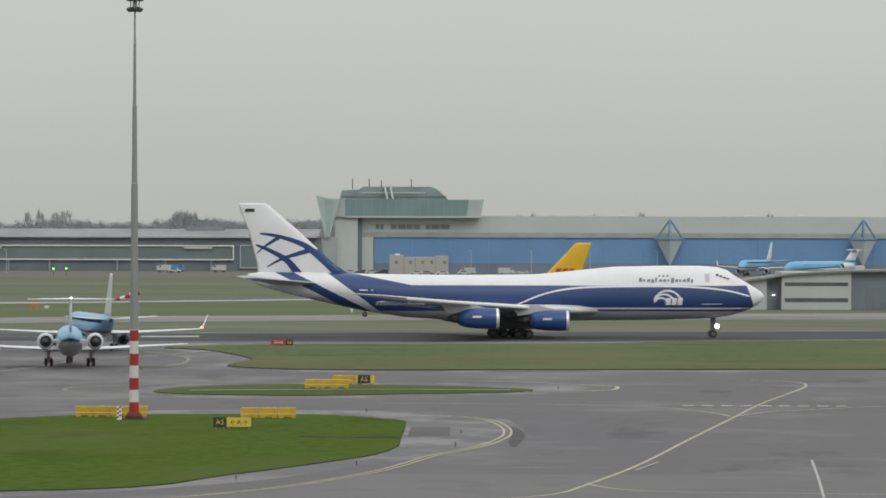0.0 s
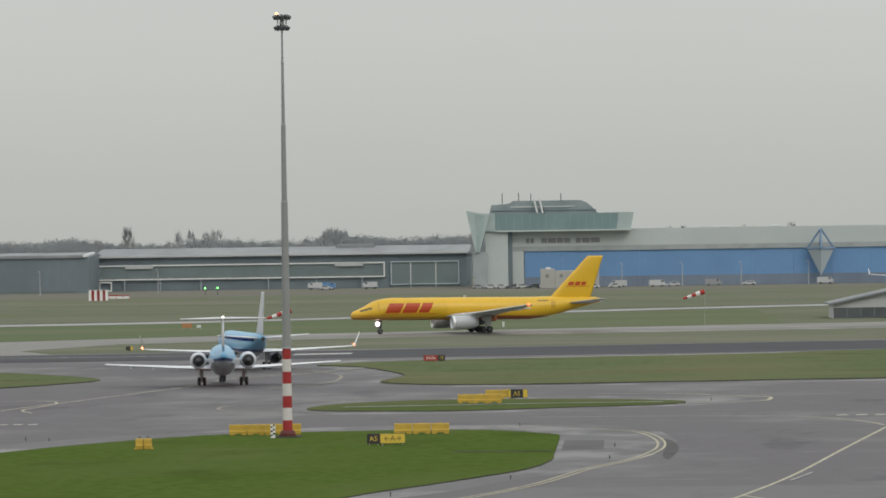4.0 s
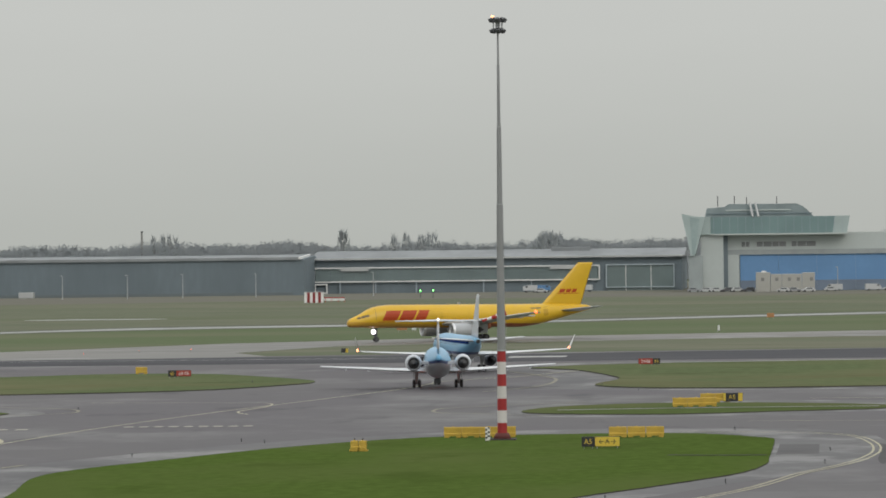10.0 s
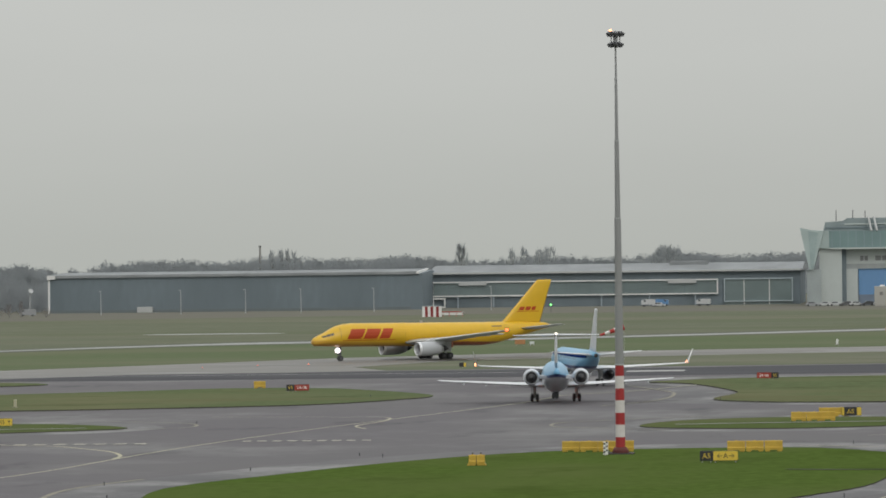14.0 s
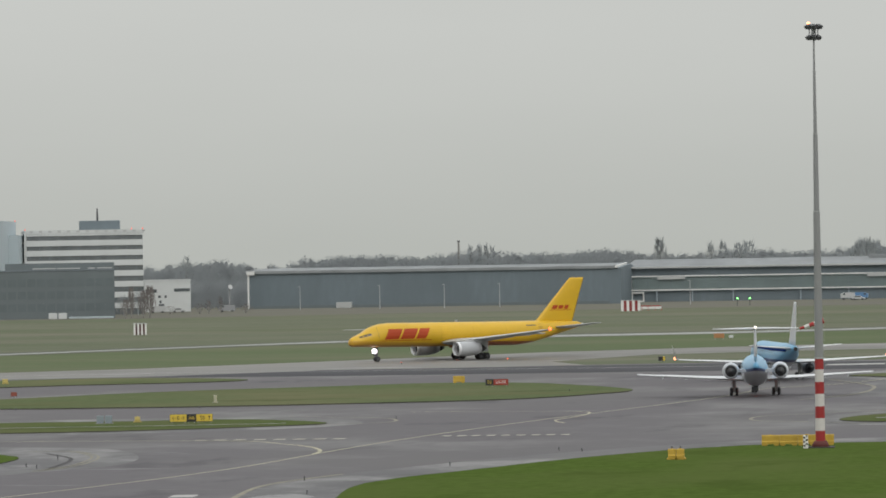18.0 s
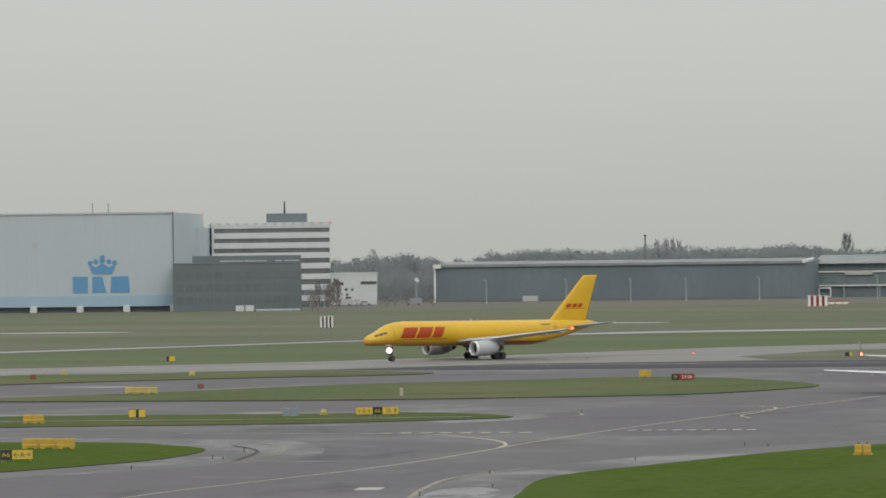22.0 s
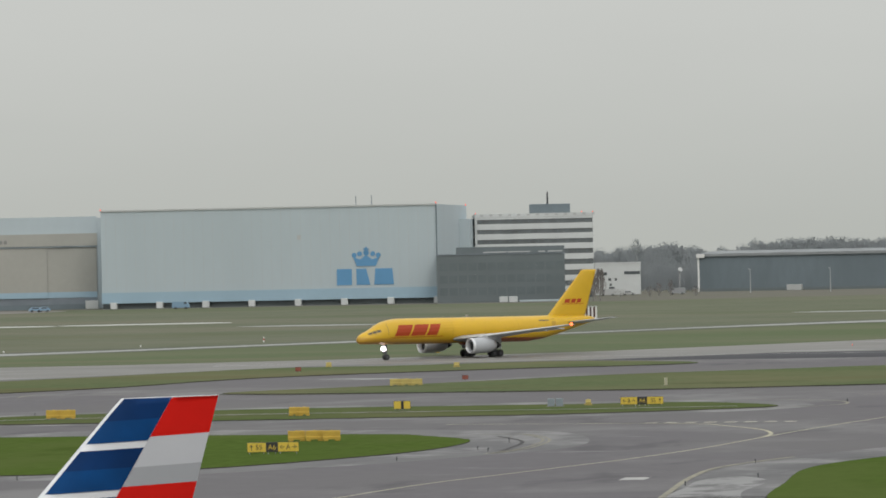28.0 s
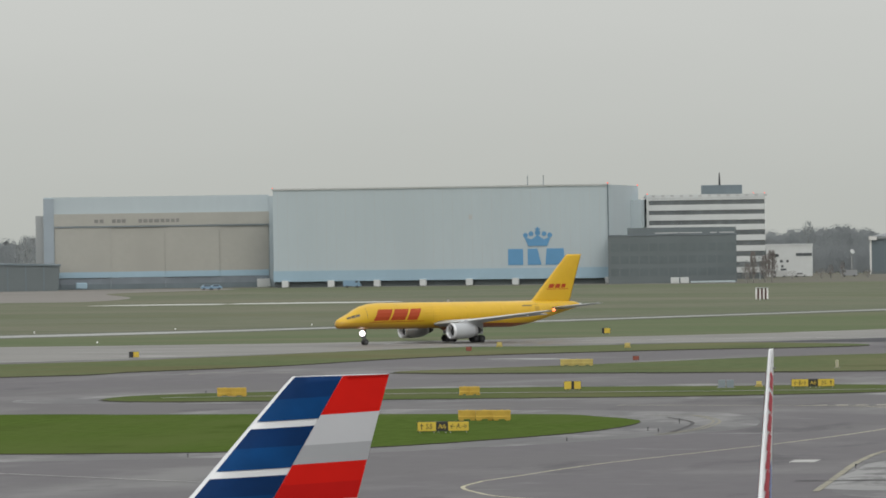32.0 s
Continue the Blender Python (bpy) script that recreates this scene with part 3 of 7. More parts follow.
for k, (x0, x1, y0, n) in enumerate([(22.8, 39.2, 456.6, 9), (-89.6, -74, 455, 8), (-66, -53, 459, 9)]):
    for i in range(n):
        x = x0 + (x1 - x0) * i / n
        structure("dash_%d" % (k * 20 + i + 1), strip([(x, y0), (x + (x1 - x0) / n * 0.6, y0)], 1.7, 0.048 + 0.002 * k, False), M_LINE_DASH, "white dash of a holding line", "line marking")
structure("white_patch_1", sheet([(-70.6, 348), (-68.7, 348), (-68.9, 351.5), (-70.8, 351.5)], 0.0, 0.014, False), M_LINE_W, "white painted rectangle on the asphalt", "line marking")
line("taxi_line_11", [(-24, 519), (-31.3, 512.7), (-34.6, 507.8), (-38.4, 503.1), (-39.1, 496.5), (-37.7, 489.9), (-33.1, 486.4), (-26, 479)], 0.4, M_LINE_DULL, "faded yellow loop of a taxiway edge line")
line("taxi_line_14", [(-188.1, 559), (-189, 564), (-188.6, 568.5), (-186, 566), (-180, 566), (-172, 568)], 0.4, M_LINE_DULL, "faded yellow hook of a taxiway line")
structure("runway_stripe_2", strip([(-204, 699), (-192, 698.6)], 1.6, 0.016, False), M_LINE_W, "short white painted bar on the far taxiway", "line marking")
line("taxi_line_12", [(-92, 521), (-84.2, 515.3), (-81.4, 513.3), (-78.9, 509.5), (-77.4, 504.3), (-77.3, 499.3), (-79.3, 496.2), (-84, 492)], 0.4, M_LINE_DULL, "faded yellow loop of a taxiway edge line")
structure("white_patch_3", sheet([(-45.2, 716.5), (-36.6, 718.5), (-36.6, 725.5), (-45.2, 723.5)], 0.0, 0.03, False), M_LINE_W, "white painted rectangle on the runway edge", "line marking")
structure("repair_patch_1", sheet([(-2.9, 390), (-2.7, 409.5), (0.65, 409), (0.6, 391.5)], 0.0, 0.009, False), M_REPAIR, "dark asphalt repair patch beside the grass", "pavement")
structure("near_slab", sheet([(-5.2, 334), (60, 331), (120, 329), (120, 280), (-40, 280), (-22, 303), (-11, 316)], 0.0, 0.006, False), M_OLDCONC, "older paler concrete slabs in front of the asphalt", "pavement")
structure("oil_stain_1", sheet([(5.6, 409), (6.5, 405), (6.7, 392), (6.1, 380), (5.5, 373), (5.2, 380), (5.6, 395)], 0.0, 0.009), M_PATCH, "dark damp stain beside the edge line", "pavement")
line("turf_cut", [(-11.6, 389.4), (-9, 388.4), (-6.2, 388), (-3.6, 387.8)], 1.0, M_SOIL_SHADE, "dark cut across the turf")
# two pale sheets draw the sky's sheen on wet pavement
structure("wet_patch_2", sheet([(-62.6, 322), (-63.4, 336), (-64.2, 346), (-62.4, 352), (-58.9, 345), (-58.2, 330), (-56, 319), (-53.5, 312), (-61, 313)], 0.0, 0.008), M_WETSLAB, "wet concrete beside the edge line, its sheen painted pale", "pavement")
structure("wet_patch_1", sheet([(-166.5, 621.5), (-161.5, 621.5), (-156, 620), (-155, 617.5), (-159, 616), (-162.5, 619), (-166, 620)], 0.0, 0.006), M_FARCONC, "wet streak on the taxiway, its sheen painted pale", "pavement")
bpy.data.objects["turf_cut"].location.z = 0.06
line("joint_2", [(-90.9, 398), (-93, 416), (-98, 428)], 0.35, M_PATCH, "dark joint in the concrete shoulder")
line("joint_3", [(-65, 322.6), (-61, 323), (-57.6, 323.4), (-55, 323.3)], 0.6, M_PATCH, "dark joint in the concrete shoulder")
line("taxi_line_13", [(-40, 640), (-36, 625), (-34.5, 618.3), (-32.9, 611), (-31.9, 602.5), (-31.7, 588.8), (-32.5, 577.5), (-33.7, 570.5), (-38, 556)], 0.45, M_LINE_DULL, "faded yellow curved taxiway edge line")
structure("white_patch_2", strip([(13.6, 338.5), (15.7, 350)], 0.2, 0.05, False), M_LINE_W, "short white painted bar on the asphalt", "line marking")
structure("runway_kerb", strip([(300, 737.5), (65, 708.5), (22, 690), (-18, 679.5)], 3.0, 0.03, False), M_CONCRETE, "pale concrete edge along the runway", "pavement")
structure("runway_stripe", strip([(-209, 705), (-192, 711), (-150, 722), (-60, 720)], 0.9, 0.014, False), M_LINE_W, "white runway edge line", "line marking")

line("island_strip_1", [(-165, 481), (-141, 490), (-121, 492), (-103, 494), (-88, 497)], 1.1, M_CONCRETE, "narrow pale path along the grass island")
bpy.data.objects["island_strip_1"].location.z = 0.066
line("island_strip_2", [(-26, 493), (-13, 496), (0, 497), (7, 497)], 1.4, M_CONCRETE, "narrow pale path along the grass island")
bpy.data.objects["island_strip_2"].location.z = 0.066


# ---- hangar with blue doors and glass control storey ----
def bars(parent, spans, z0, z1, y, m, label):
    for a, b in spans:
        part("lettering", box(a, b, y - 0.08, y, z0, z1), m, parent, label)


M_TRUSSFOOT = mat("blue_grey_cladding", (0.33, 0.38, 0.42), 0.6, 0, 0.06)
M_SKIRT = mat("grey_blue_skirt", (0.21, 0.24, 0.27), 0.6, 0, 0.12, 0.5, 0.1)
M_CLAD_73 = mat("grey_green_cladding", (0.475, 0.515, 0.5), 0.6, 0, 0.06, 0.8, 0.05)
H73 = thing("hangar", Matrix.Translation((0, 1565, 0)), "grey hangar with wide blue doors and green glass storey", "hangar")
part("hall", box(-26.5, 178, 1.2, 95, 0, 18.3), M_CLAD_73, H73)
part("fascia", box(-26.5, 178, 0, 1.2, 13.4, 18.8), M_CLAD_73, H73)
part("lintel", box(-26.5, 178, -0.3, 1.2, 11.8, 13.4), mat("grey_lintel", (0.35, 0.38, 0.38), 0.6), H73)
part("door_post", box(-26.5, -22.8, -0.3, 1.2, 0, 11.8), M_CLAD_73, H73)
m_skirt73 = mat("blue_grey_door_foot", (0.19, 0.235, 0.3), 0.6, 0, 0.12, 0.5, 0.1)
for i in range(16):
    x = -22.6 + i * 12.5
    part("door_leaf", box(x, x + 12.46, 0.2 + 0.08 * (i % 2), 1.0, 3.4, 11.8), M_BLUE_DOOR, H73, "blue sliding door leaf")
    part("door_skirt", box(x, x + 12.46, 0.2 + 0.08 * (i % 2), 1.0, 0, 3.4), m_skirt73, H73)
part("stair_tower", box(-35.2, -27.9, -3, 30, 0, 18.5), M_CLAD_73, H73)
# slate column stands for the dark vertical shade beside the stair tower
part("corner_shade", box(-27.9, -26.5, -1, 20, 0, 18.3), M_CLAD_DARK, H73)
part("low_block", box(-39.2, -34.6, -5, 20, 0, 11.7), mat("mid_grey_cladding", (0.36, 0.4, 0.4), 0.6), H73)
part("glass_storey", prism([(-31.9, 18.5), (12.1, 18.5), (13.1, 24.1), (-31.9, 24.1)], -4, 22, "y"), M_TEAL, H73, "green glass storey over the hangar roof")
part("glass_corner", prism([(7.5, 18.6), (12.15, 18.6), (13.15, 24.15), (8.3, 24.15)], -4.06, 2, "y"), M_TEAL_LT, H73)
for i in range(17):
    x = -31 + i * 2.6
    part("mullion", box(x, x + 0.1, -4.12, -4.0, 18.6, 24.0), M_TRUSSFOOT, H73)
part("sill_band", box(-31.9, 12.2, -4.2, -4.0, 18.2, 18.7), M_CLAD_73, H73)
part("pale_block", box(-36, -31.95, -4.0, 12, 18.5, 24.3), M_TEAL_LT, H73)
part("glass_prow", prism([(-38.4, 11.7), (-37.0, 11.7), (-33.6, 24.2), (-37, 24.4), (-41.3, 25.3)], -6, 4, "y"), M_TEAL_LT, H73, "slanted pale glass prow")
# a greyer sheet draws the shade on the front of the prow
part("prow_shade", prism([(-37.9, 12), (-37.0, 12), (-35.4, 23.6), (-38.6, 24.2)], -6.1, -5.9, "y"), mat("shaded_prow_glass", (0.33, 0.41, 0.405), 0.3), H73)
part("roof_house", prism([(-33.9, 24.1), (-33.2, 27), (-27.5, 27.4), (-26, 28.3), (-4, 28.3), (-2, 27.4), (-0.8, 26.4), (1.5, 24.1)], 0, 16, "y"), mat("grey_louvres", (0.25, 0.295, 0.3), 0.6), H73)
part("roof_louvre", box(-27, -6, -0.3, 0, 26.1, 26.5), M_CLAD_73, H73)
part("roof_rail", box(-33, 1, -0.3, 0, 25.0, 25.3), M_CLAD_DARK, H73)
for x in (-18.2, -16.4):
    part("strut", tube((x - 1.0, -1, 28.6), (x, -4.2, 24.1), 0.36, seg=8), M_CLAD_GREY, H73)
for x, h in ((-29.7, 31), (-24.3, 31), (-20.3, 30.6), (-10.5, 30.7)):
    part("antenna", tube((x, 4, 27.5), (x, 4, h), 0.18, 0.14, 6), M_DARKSTEEL, H73)
bars(H73, [(-22.0, -20.9), (-20.6, -19.5), (-17.1, -15.2), (-14.9, -12.2), (-12.0, -10.0), (-9.8, -7.6), (-5.8, -4.2), (-3.9, -1.2), (-1, 2.0)], 14.4, 16.0, 0, mat("dim_lettering", (0.25, 0.255, 0.26), 0.6), "dark grey wall lettering")
M_BLUESTEEL = mat("blue_steel", (0.19, 0.28, 0.4), 0.5)
for cx in (73.6, 136.5):
    top, bot = (cx, -5, 17.9), (cx, -4, 2.6)
    ring4 = [(cx - 4.4, -3, 11.4), (cx, -8, 11.4), (cx + 4.4, -3, 11.4), (cx, 1, 11.4)]
    bars4 = [(top, q, 0.35) for q in ring4] + [(ring4[k], ring4[(k + 1) % 4], 0.3) for k in range(4)] + [(top, (cx, -5, 11.4), 0.3)]
    for p, q, r in bars4:
        part("truss_bar", tube(p, q, r, seg=6), M_BLUESTEEL, H73, "blue steel roof truss bar")
    b = bmesh.new()
    v = [b.verts.new(p) for p in ring4] + [b.verts.new(bot)]
    for k in range(4):
        b.faces.new((v[k], v[(k + 1) % 4], v[4]))
    b.faces.new(v[:4])
    bmesh.ops.recalc_face_normals(b, faces=b.faces[:])
    part("truss_foot", b, M_CLAD_PALE, H73, "grey clad inverted pyramid under the truss")
for x in (42, 58.5, 100, 118):
    part("roof_vent", box(x, x + 4, 40, 44, 18.3, 19.3, 0.3), M_CLAD_73, H73)

mat_hutglass = mat("dull_grey_glass", (0.24, 0.24, 0.23), 0.4)
site_hut = thing("site_building", Matrix.Translation((0, 1535, 0)), "beige temporary site building with stacked cabins", "building")
for x0, x1, z1 in ((-17.2, -12.6, 6.2), (-12.5, -9.0, 5.6), (-8.9, -2.6, 5.6), (-2.5, 1.6, 6.0)):
    part("cabin", box(x0, x1, 0, 7, 0, z1, 0.1), M_BEIGE, site_hut)
for x in (-15.5, -11, -7, -4.2, 0):
    part("window", box(x, x + 1.0, -0.06, 0.05, 3.4, 4.5), mat_hutglass, site_hut)
part("roof_lamp", box(-15.4, -13.9, 1, 2, 6.2, 6.7), M_WHITE, site_hut)

# ---- low hangar with white framed glass front ----
GH = thing("glass_hangar", Matrix.Translation((0, 1620, 0)), "long low dark hangar with white framed glass front", "hangar")
part("hall", box(-168.5, -43, 0.6, 70, 0, 11.3), M_CLAD_DARK, GH)
part("roof", prism([(-0.8, 11.3), (-0.8, 11.9), (28, 14.2), (70, 11.9), (70, 11.3)], -169, -42, "x"), M_ROOF, GH, "pale grey metal roof")
part("roof_hatch", box(-88, -75, 20, 26, 13.2, 14.9, 0.2), M_ROOF, GH)
part("eave", box(-168.8, -42.6, -1.1, -0.8, 11.3, 11.9), M_CLAD_GREY, GH)


def frame_front(parent, x0, x1, z0, z1, y, w, m):
    part("frame_top", box(x0, x1, y - 0.5, y, z1 - w, z1), m, parent)
    part("frame_bottom", box(x0, x1, y - 0.5, y, z0, z0 + w), m, parent)
    part("frame_side", box(x0, x0 + w, y - 0.5, y, z0 + w, z1 - w), m, parent)
    part("frame_side", box(x1 - w, x1, y - 0.5, y, z0 + w, z1 - w), m, parent)


frame_front(GH, -167.6, -70.6, 3.7, 8.8, 0, 0.42, M_WHITE)
m_glaze = mat("green_grey_glass", (0.17, 0.215, 0.215), 0.3, 0, 0.12, 0.4, 0.1, 0, 0.4)
part("glazing", box(-167, -71.2, 0.05, 0.3, 4.2, 8.3), m_glaze, GH)
part("sign_board", box(-158.4, -149, -0.7, -0.2, 7.5, 8.7), M_CLAD_GREY, GH)
part("sign_board", box(-87.5, -78, -0.7, -0.2, 7.5, 8.7), M_CLAD_GREY, GH)
for i in range(24):
    x = -166 + i * 4
    part("mullion", box(x, x + 0.12, -0.05, 0.05, 4.2, 8.3), M_CLAD_DARK, GH)
frame_front(GH, -167.4, -163, 0, 3.3, -0.1, 0.45, M_WHITE)
for x in (-158.9, -146.8, -133, -110.2, -94, -78.5):
    part("column", box(x, x + 0.4, -0.6, -0.1, 0, 3.7), M_TRUSSFOOT, GH)
frame_front(GH, -68.6, -45.5, 1.0, 8.9, 0, 0.3, M_CLAD_PALE)
part("glazing", box(-68.2, -45.9, 0.05, 0.3, 0, 8.4), m_glaze, GH)
for x in (-62, -53.5):
    part("mullion", box(x, x + 0.25, -0.2, 0, 0, 8.4), M_WHITE, GH)

# ---- long dark hangar ----
DH = thing("dark_hangar", Matrix.Translation((0, 1585, 0)), "long slate-grey hangar with a pale flat roof edge", "hangar")
part("hall", box(-292.5, -171, 0, 60, 0, 11.7), M_CLAD_DARK, DH)
part("corner_flashing", box(-293.2, -290.5, -0.95, -0.7, 11.3, 12.6), M_WHITE, DH)
part("gable", prism([(0, 0), (60, 0), (60, 11.95), (30, 12.9), (0, 11.95)], -171, -167.2, "x"), M_CLAD_DARK, DH)
part("roof", prism([(-0.7, 11.7), (-0.7, 12.6), (30, 13.4), (60.7, 12.6), (60.7, 11.7)], -293, -169, "x"), M_ROOF, DH, "pale grey metal roof")
part("verge", prism([(-0.8, 11.9), (-0.8, 12.6), (30, 13.5), (30, 12.8)], -169, -168.2, "x"), M_WHITE, DH)
part("corner_trim", box(-293, -292.4, -0.2, 0.6, 0, 12.4), M_WHITE, DH)
for i in range(40):
    x = -291 + i * 3.0
    part("rib", box(x, x + 0.1, -0.05, 0, 0.9, 11.3), M_CLAD_DARK, DH)
part("plinth", box(-292.5, -171, -0.25, 0, 0, 0.9), M_BRICKDARK, DH)
part("kiosk", box(-262, -257, -6, -3, 0, 1.9, 0.1), M_CLAD_GREY, DH)

# ---- white house and office tower ----
WH = thing("white_house", site(-11.43, 1570), "small white flat-roofed building with dark windows", "building")
part("wall_block", box(-7.4, 7.6, 0, 14, 0, 10.4, 0.05), M_OFFICE_W, WH)
part("parapet", box(-7.6, 7.8, -0.15, 0.3, 10.1, 10.6), M_OFFICE_W, WH)
for x0, x1, z0, z1 in ((-6.9, -3.4, 6.4, 7.4), (2.2, 7.4, 6.6, 7.6), (-3.0, -2.1, 4.6, 5.4), (-0.9, -0.2, 4.6, 5.4), (-2.8, -1.0, 0.2, 2.6), (-2.6, -1.9, 2.9, 3.7)):
    part("window", box(x0, x1, -0.06, 0.08, z0, z1), M_WINDOW, WH)

M_RIBBON = mat("ribbon_glass", (0.15, 0.165, 0.17), 0.12, 0, 0.2, 0.3, 0.2, 0, 0.7)
OT = thing("office_tower", site(-12.405, 1520) @ Matrix.Rotation(radians(3), 4, "Z"), "white office tower with dark ribbon windows and roof house", "building")
part("core", box(-18.0, 18.4, 0.3, 15, 0, 26.3), M_RIBBON, OT)
for i, z in enumerate((25.3, 22.1, 18.95, 15.75, 12.4, 9.0, 5.6, 2.2)):
    part("spandrel", box(-18.3, 18.6, 0, 15.4, z - 0.2, z + 1.6), M_OFFICE_W, OT, "white spandrel band")
    for k in range(12):
        x = -17.2 + k * 3.05
        part("mullion", box(x, x + 0.12, 0.22, 0.3, z - 1.8, z - 0.2), M_CLAD_DARK, OT)
    part("balcony", box(-19.6, -18.3, 2, 6, z + 0.6, z + 1.2), M_CLAD_GREY, OT)
part("parapet_joint", box(-18.4, 18.7, -0.05, 0.1, 25.7, 25.8), M_CLAD_GREY, OT)
for k in range(13):
    part("parapet_gap", box(-17.2 + k * 2.95, -16.2 + k * 2.95, -0.04, 0.1, 26.2, 26.8), M_CLAD_GREY, OT)
part("end_wall", box(-18.9, -18.2, 0.2, 15, 0, 26.95), M_OFFICE_W, OT)
part("roof_house", box(-1.0, 11.6, 4, 12, 26.85, 29.8, 0.15), M_CLAD_DARK, OT)
part("antenna", tube((4.6, 7, 29.8), (4.6, 7, 33.7), 0.35, 0.2, 8), M_DARKSTEEL, OT)
for x in (-18.6, 15, 18.5):
    part("warning_lamp", tube((x, 1, 26.8), (x, 1, 27.35), 0.16, seg=8), M_LAMP_DIM, OT)

# window colour kept near the facade's, since haze flattens the contrast
M_HAZYGLASS = mat("grey_green_glass", (0.135, 0.16, 0.168), 0.3, 0, 0.1, 0.5, 0.15, 0, 0.4)
LB = thing("low_office", site(-12.85, 1440), "low dark glass office block in front of the tower", "building")
part("block", box(-18.4, 20.0, 0, 12, 0, 14.4), M_BRICKDARK, LB)
part("upper_block", box(-12.6, 20.0, 5, 12, 14.4, 16.6), M_BRICKDARK, LB)
part("cornice", box(-18.5, 20.1, -0.2, 0.2, 14.3, 14.6), M_SKIRT, LB)
for a, b in ((-4.4, 2.6), (3.0, 9.8), (12.2, 14.2), (15, 19.4)):
    part("roof_ledge", box(a, b, 4.6, 5, 14.8, 15.15), M_CLAD_GREY, LB)
for r, z in enumerate((2.2, 5.9, 9.6)):
    for k in range(13):
        x = -17.6 + k * 2.9
        part("window", box(x, x + 2.4, -0.05, 0.05, z, z + 2.3), M_HAZYGLASS, LB)
for x0, x1 in ((0.2, 2.7), (3.1, 5.6)):
    part("container", box(x0, x1, -6, -3.6, 0, 1.7, 0.1), M_OFFICE_W, LB)
part("container", box(6.2, 19.5, -5, -3.4, 0, 0.55, 0.1), M_CLAD_PALE, LB)

# ---- tall pale hangar with a blue emblem ----
KH = thing("tall_hangar", site(-13.58, 1452) @ Matrix.Rotation(radians(-7.0), 4, "Z"), "tall pale blue-grey hangar with a blue crown emblem", "hangar")
W = 103.0
part("hall", box(-W, 0, 0, 80, 1.9, 29.9), M_CLAD_PALE, KH)
part("annex", box(-30, 3.2, 60, 95, 0, 25.5), M_CLAD_PALE, KH)
part("blue_band", box(-W - 0.1, 0.1, -0.2, 0.1, 1.7, 5.0), M_CLAD_BLUE, KH, "pale blue band along the foot")
# dark block stands for the shaded gap under the raised hall
part("plinth", box(-W, 0, 1.5, 78, 0, 1.9), M_BRICKDARK, KH)
part("roof_edge", box(-W - 0.2, 0.2, -0.3, 0.4, 29.6, 30.1), M_CLAD_GREY, KH)
part("corner_pipe", box(-0.05, 0.3, -0.35, 0.0, 2, 30.0), M_CLAD_DARK, KH)
for i in range(34):
    x = -W + 1.5 + i * 3.0
    part("panel_joint", box(x, x + 0.06, -0.03, 0.02, 5.0, 29.6), M_CLAD_GREY, KH)
for i in range(8):
    part("foot", box(-1.0 - i * 14.2, 1.0 - i * 14.2, -0.8, 1.2, 0, 2.0, 0.1), M_OFFICE_W, KH, "white concrete foot")
for q in ([(-30.6, 5.9), (-26.0, 5.9), (-26.0, 10.8), (-30.6, 10.8)], [(-24.6, 5.9), (-20.4, 5.9), (-21.6, 10.8), (-24.6, 10.8)], [(-19.2, 5.9), (-13.2, 5.9), (-13.6, 10.8), (-18.8, 10.8)]):
    part("emblem_block", prism(q, -0.15, 0, "y"), M_LOGO, KH, "plain blue emblem block")
for x, z, r in ((-25.2, 14.9, 0.75), (-23.5, 15.3, 0.75), (-21.5, 15.6, 0.85), (-19.5, 15.3, 0.75), (-17.8, 14.9, 0.75)):
    part("crown_knob", tube((x, -0.15, z), (x, 0.01, z), r, seg=14), M_LOGO, KH)
part("crown_base", prism([(-24.4, 11.6), (-18.6, 11.6), (-17.5, 14.4), (-19.6, 13.6), (-21.5, 14.9), (-23.4, 13.6), (-25.5, 14.4)], -0.22, 0.01, "y"), M_LOGO, KH)
part("crown_cross", box(-21.75, -21.25, -0.26, 0.01, 16.0, 17.4), M_LOGO, KH)
part("crown_cross_bar", box(-22.3, -20.7, -0.3, 0.01, 16.5, 16.95), M_LOGO, KH)
part("wall_vent", box(-42.5, -41.4, -0.2, 0, 20.0, 21.4), M_CLAD_GREY, KH)
for x in (-24.6, -19.8):
    part("antenna", tube((x, 2, 27.5), (x, 2, 33), 0.12, seg=6), M_CLAD_DARK, KH)
for p in ((0, 0, 30.1), (0, 78, 29.9), (-W, 0, 30.0)):
    part("warning_lamp", tube(p, (p[0], p[1], p[2] + 0.45), 0.2, seg=8), M_LAMP_DIM, KH)

LH = thing("beige_door_hangar", site(-17.62, 1490) @ Matrix.Rotation(radians(2), 4, "Z"), "grey hangar with four tall beige sliding doors", "hangar")
part("hall", box(-69.5, 0, 1.0, 70, 0, 28.4), M_CLAD_PALE, LH)
part("upper_wall", box(-69.5, 0, 0.3, 1.0, 22.6, 28.6), M_CLAD_PALE, LH)
part("lintel", box(-66.5, 0, -0.4, 1.0, 19.6, 23.4), M_BEIGE, LH)
# blue-grey strip draws the shade under the lintel
part("lintel_shade_strip", box(-66.5, 0, -0.2, 1.0, 19.2, 19.6), M_TRUSSFOOT, LH)
part("side_wing", box(-72.3, -69.5, 10, 60, 0, 23.0), M_CLAD_GREY, LH)
# darker cladding colour holds the shade on this end column
part("wall_end", box(-69.7, -66.5, -0.6, 1.0, 0, 28.2), M_TRUSSFOOT, LH)
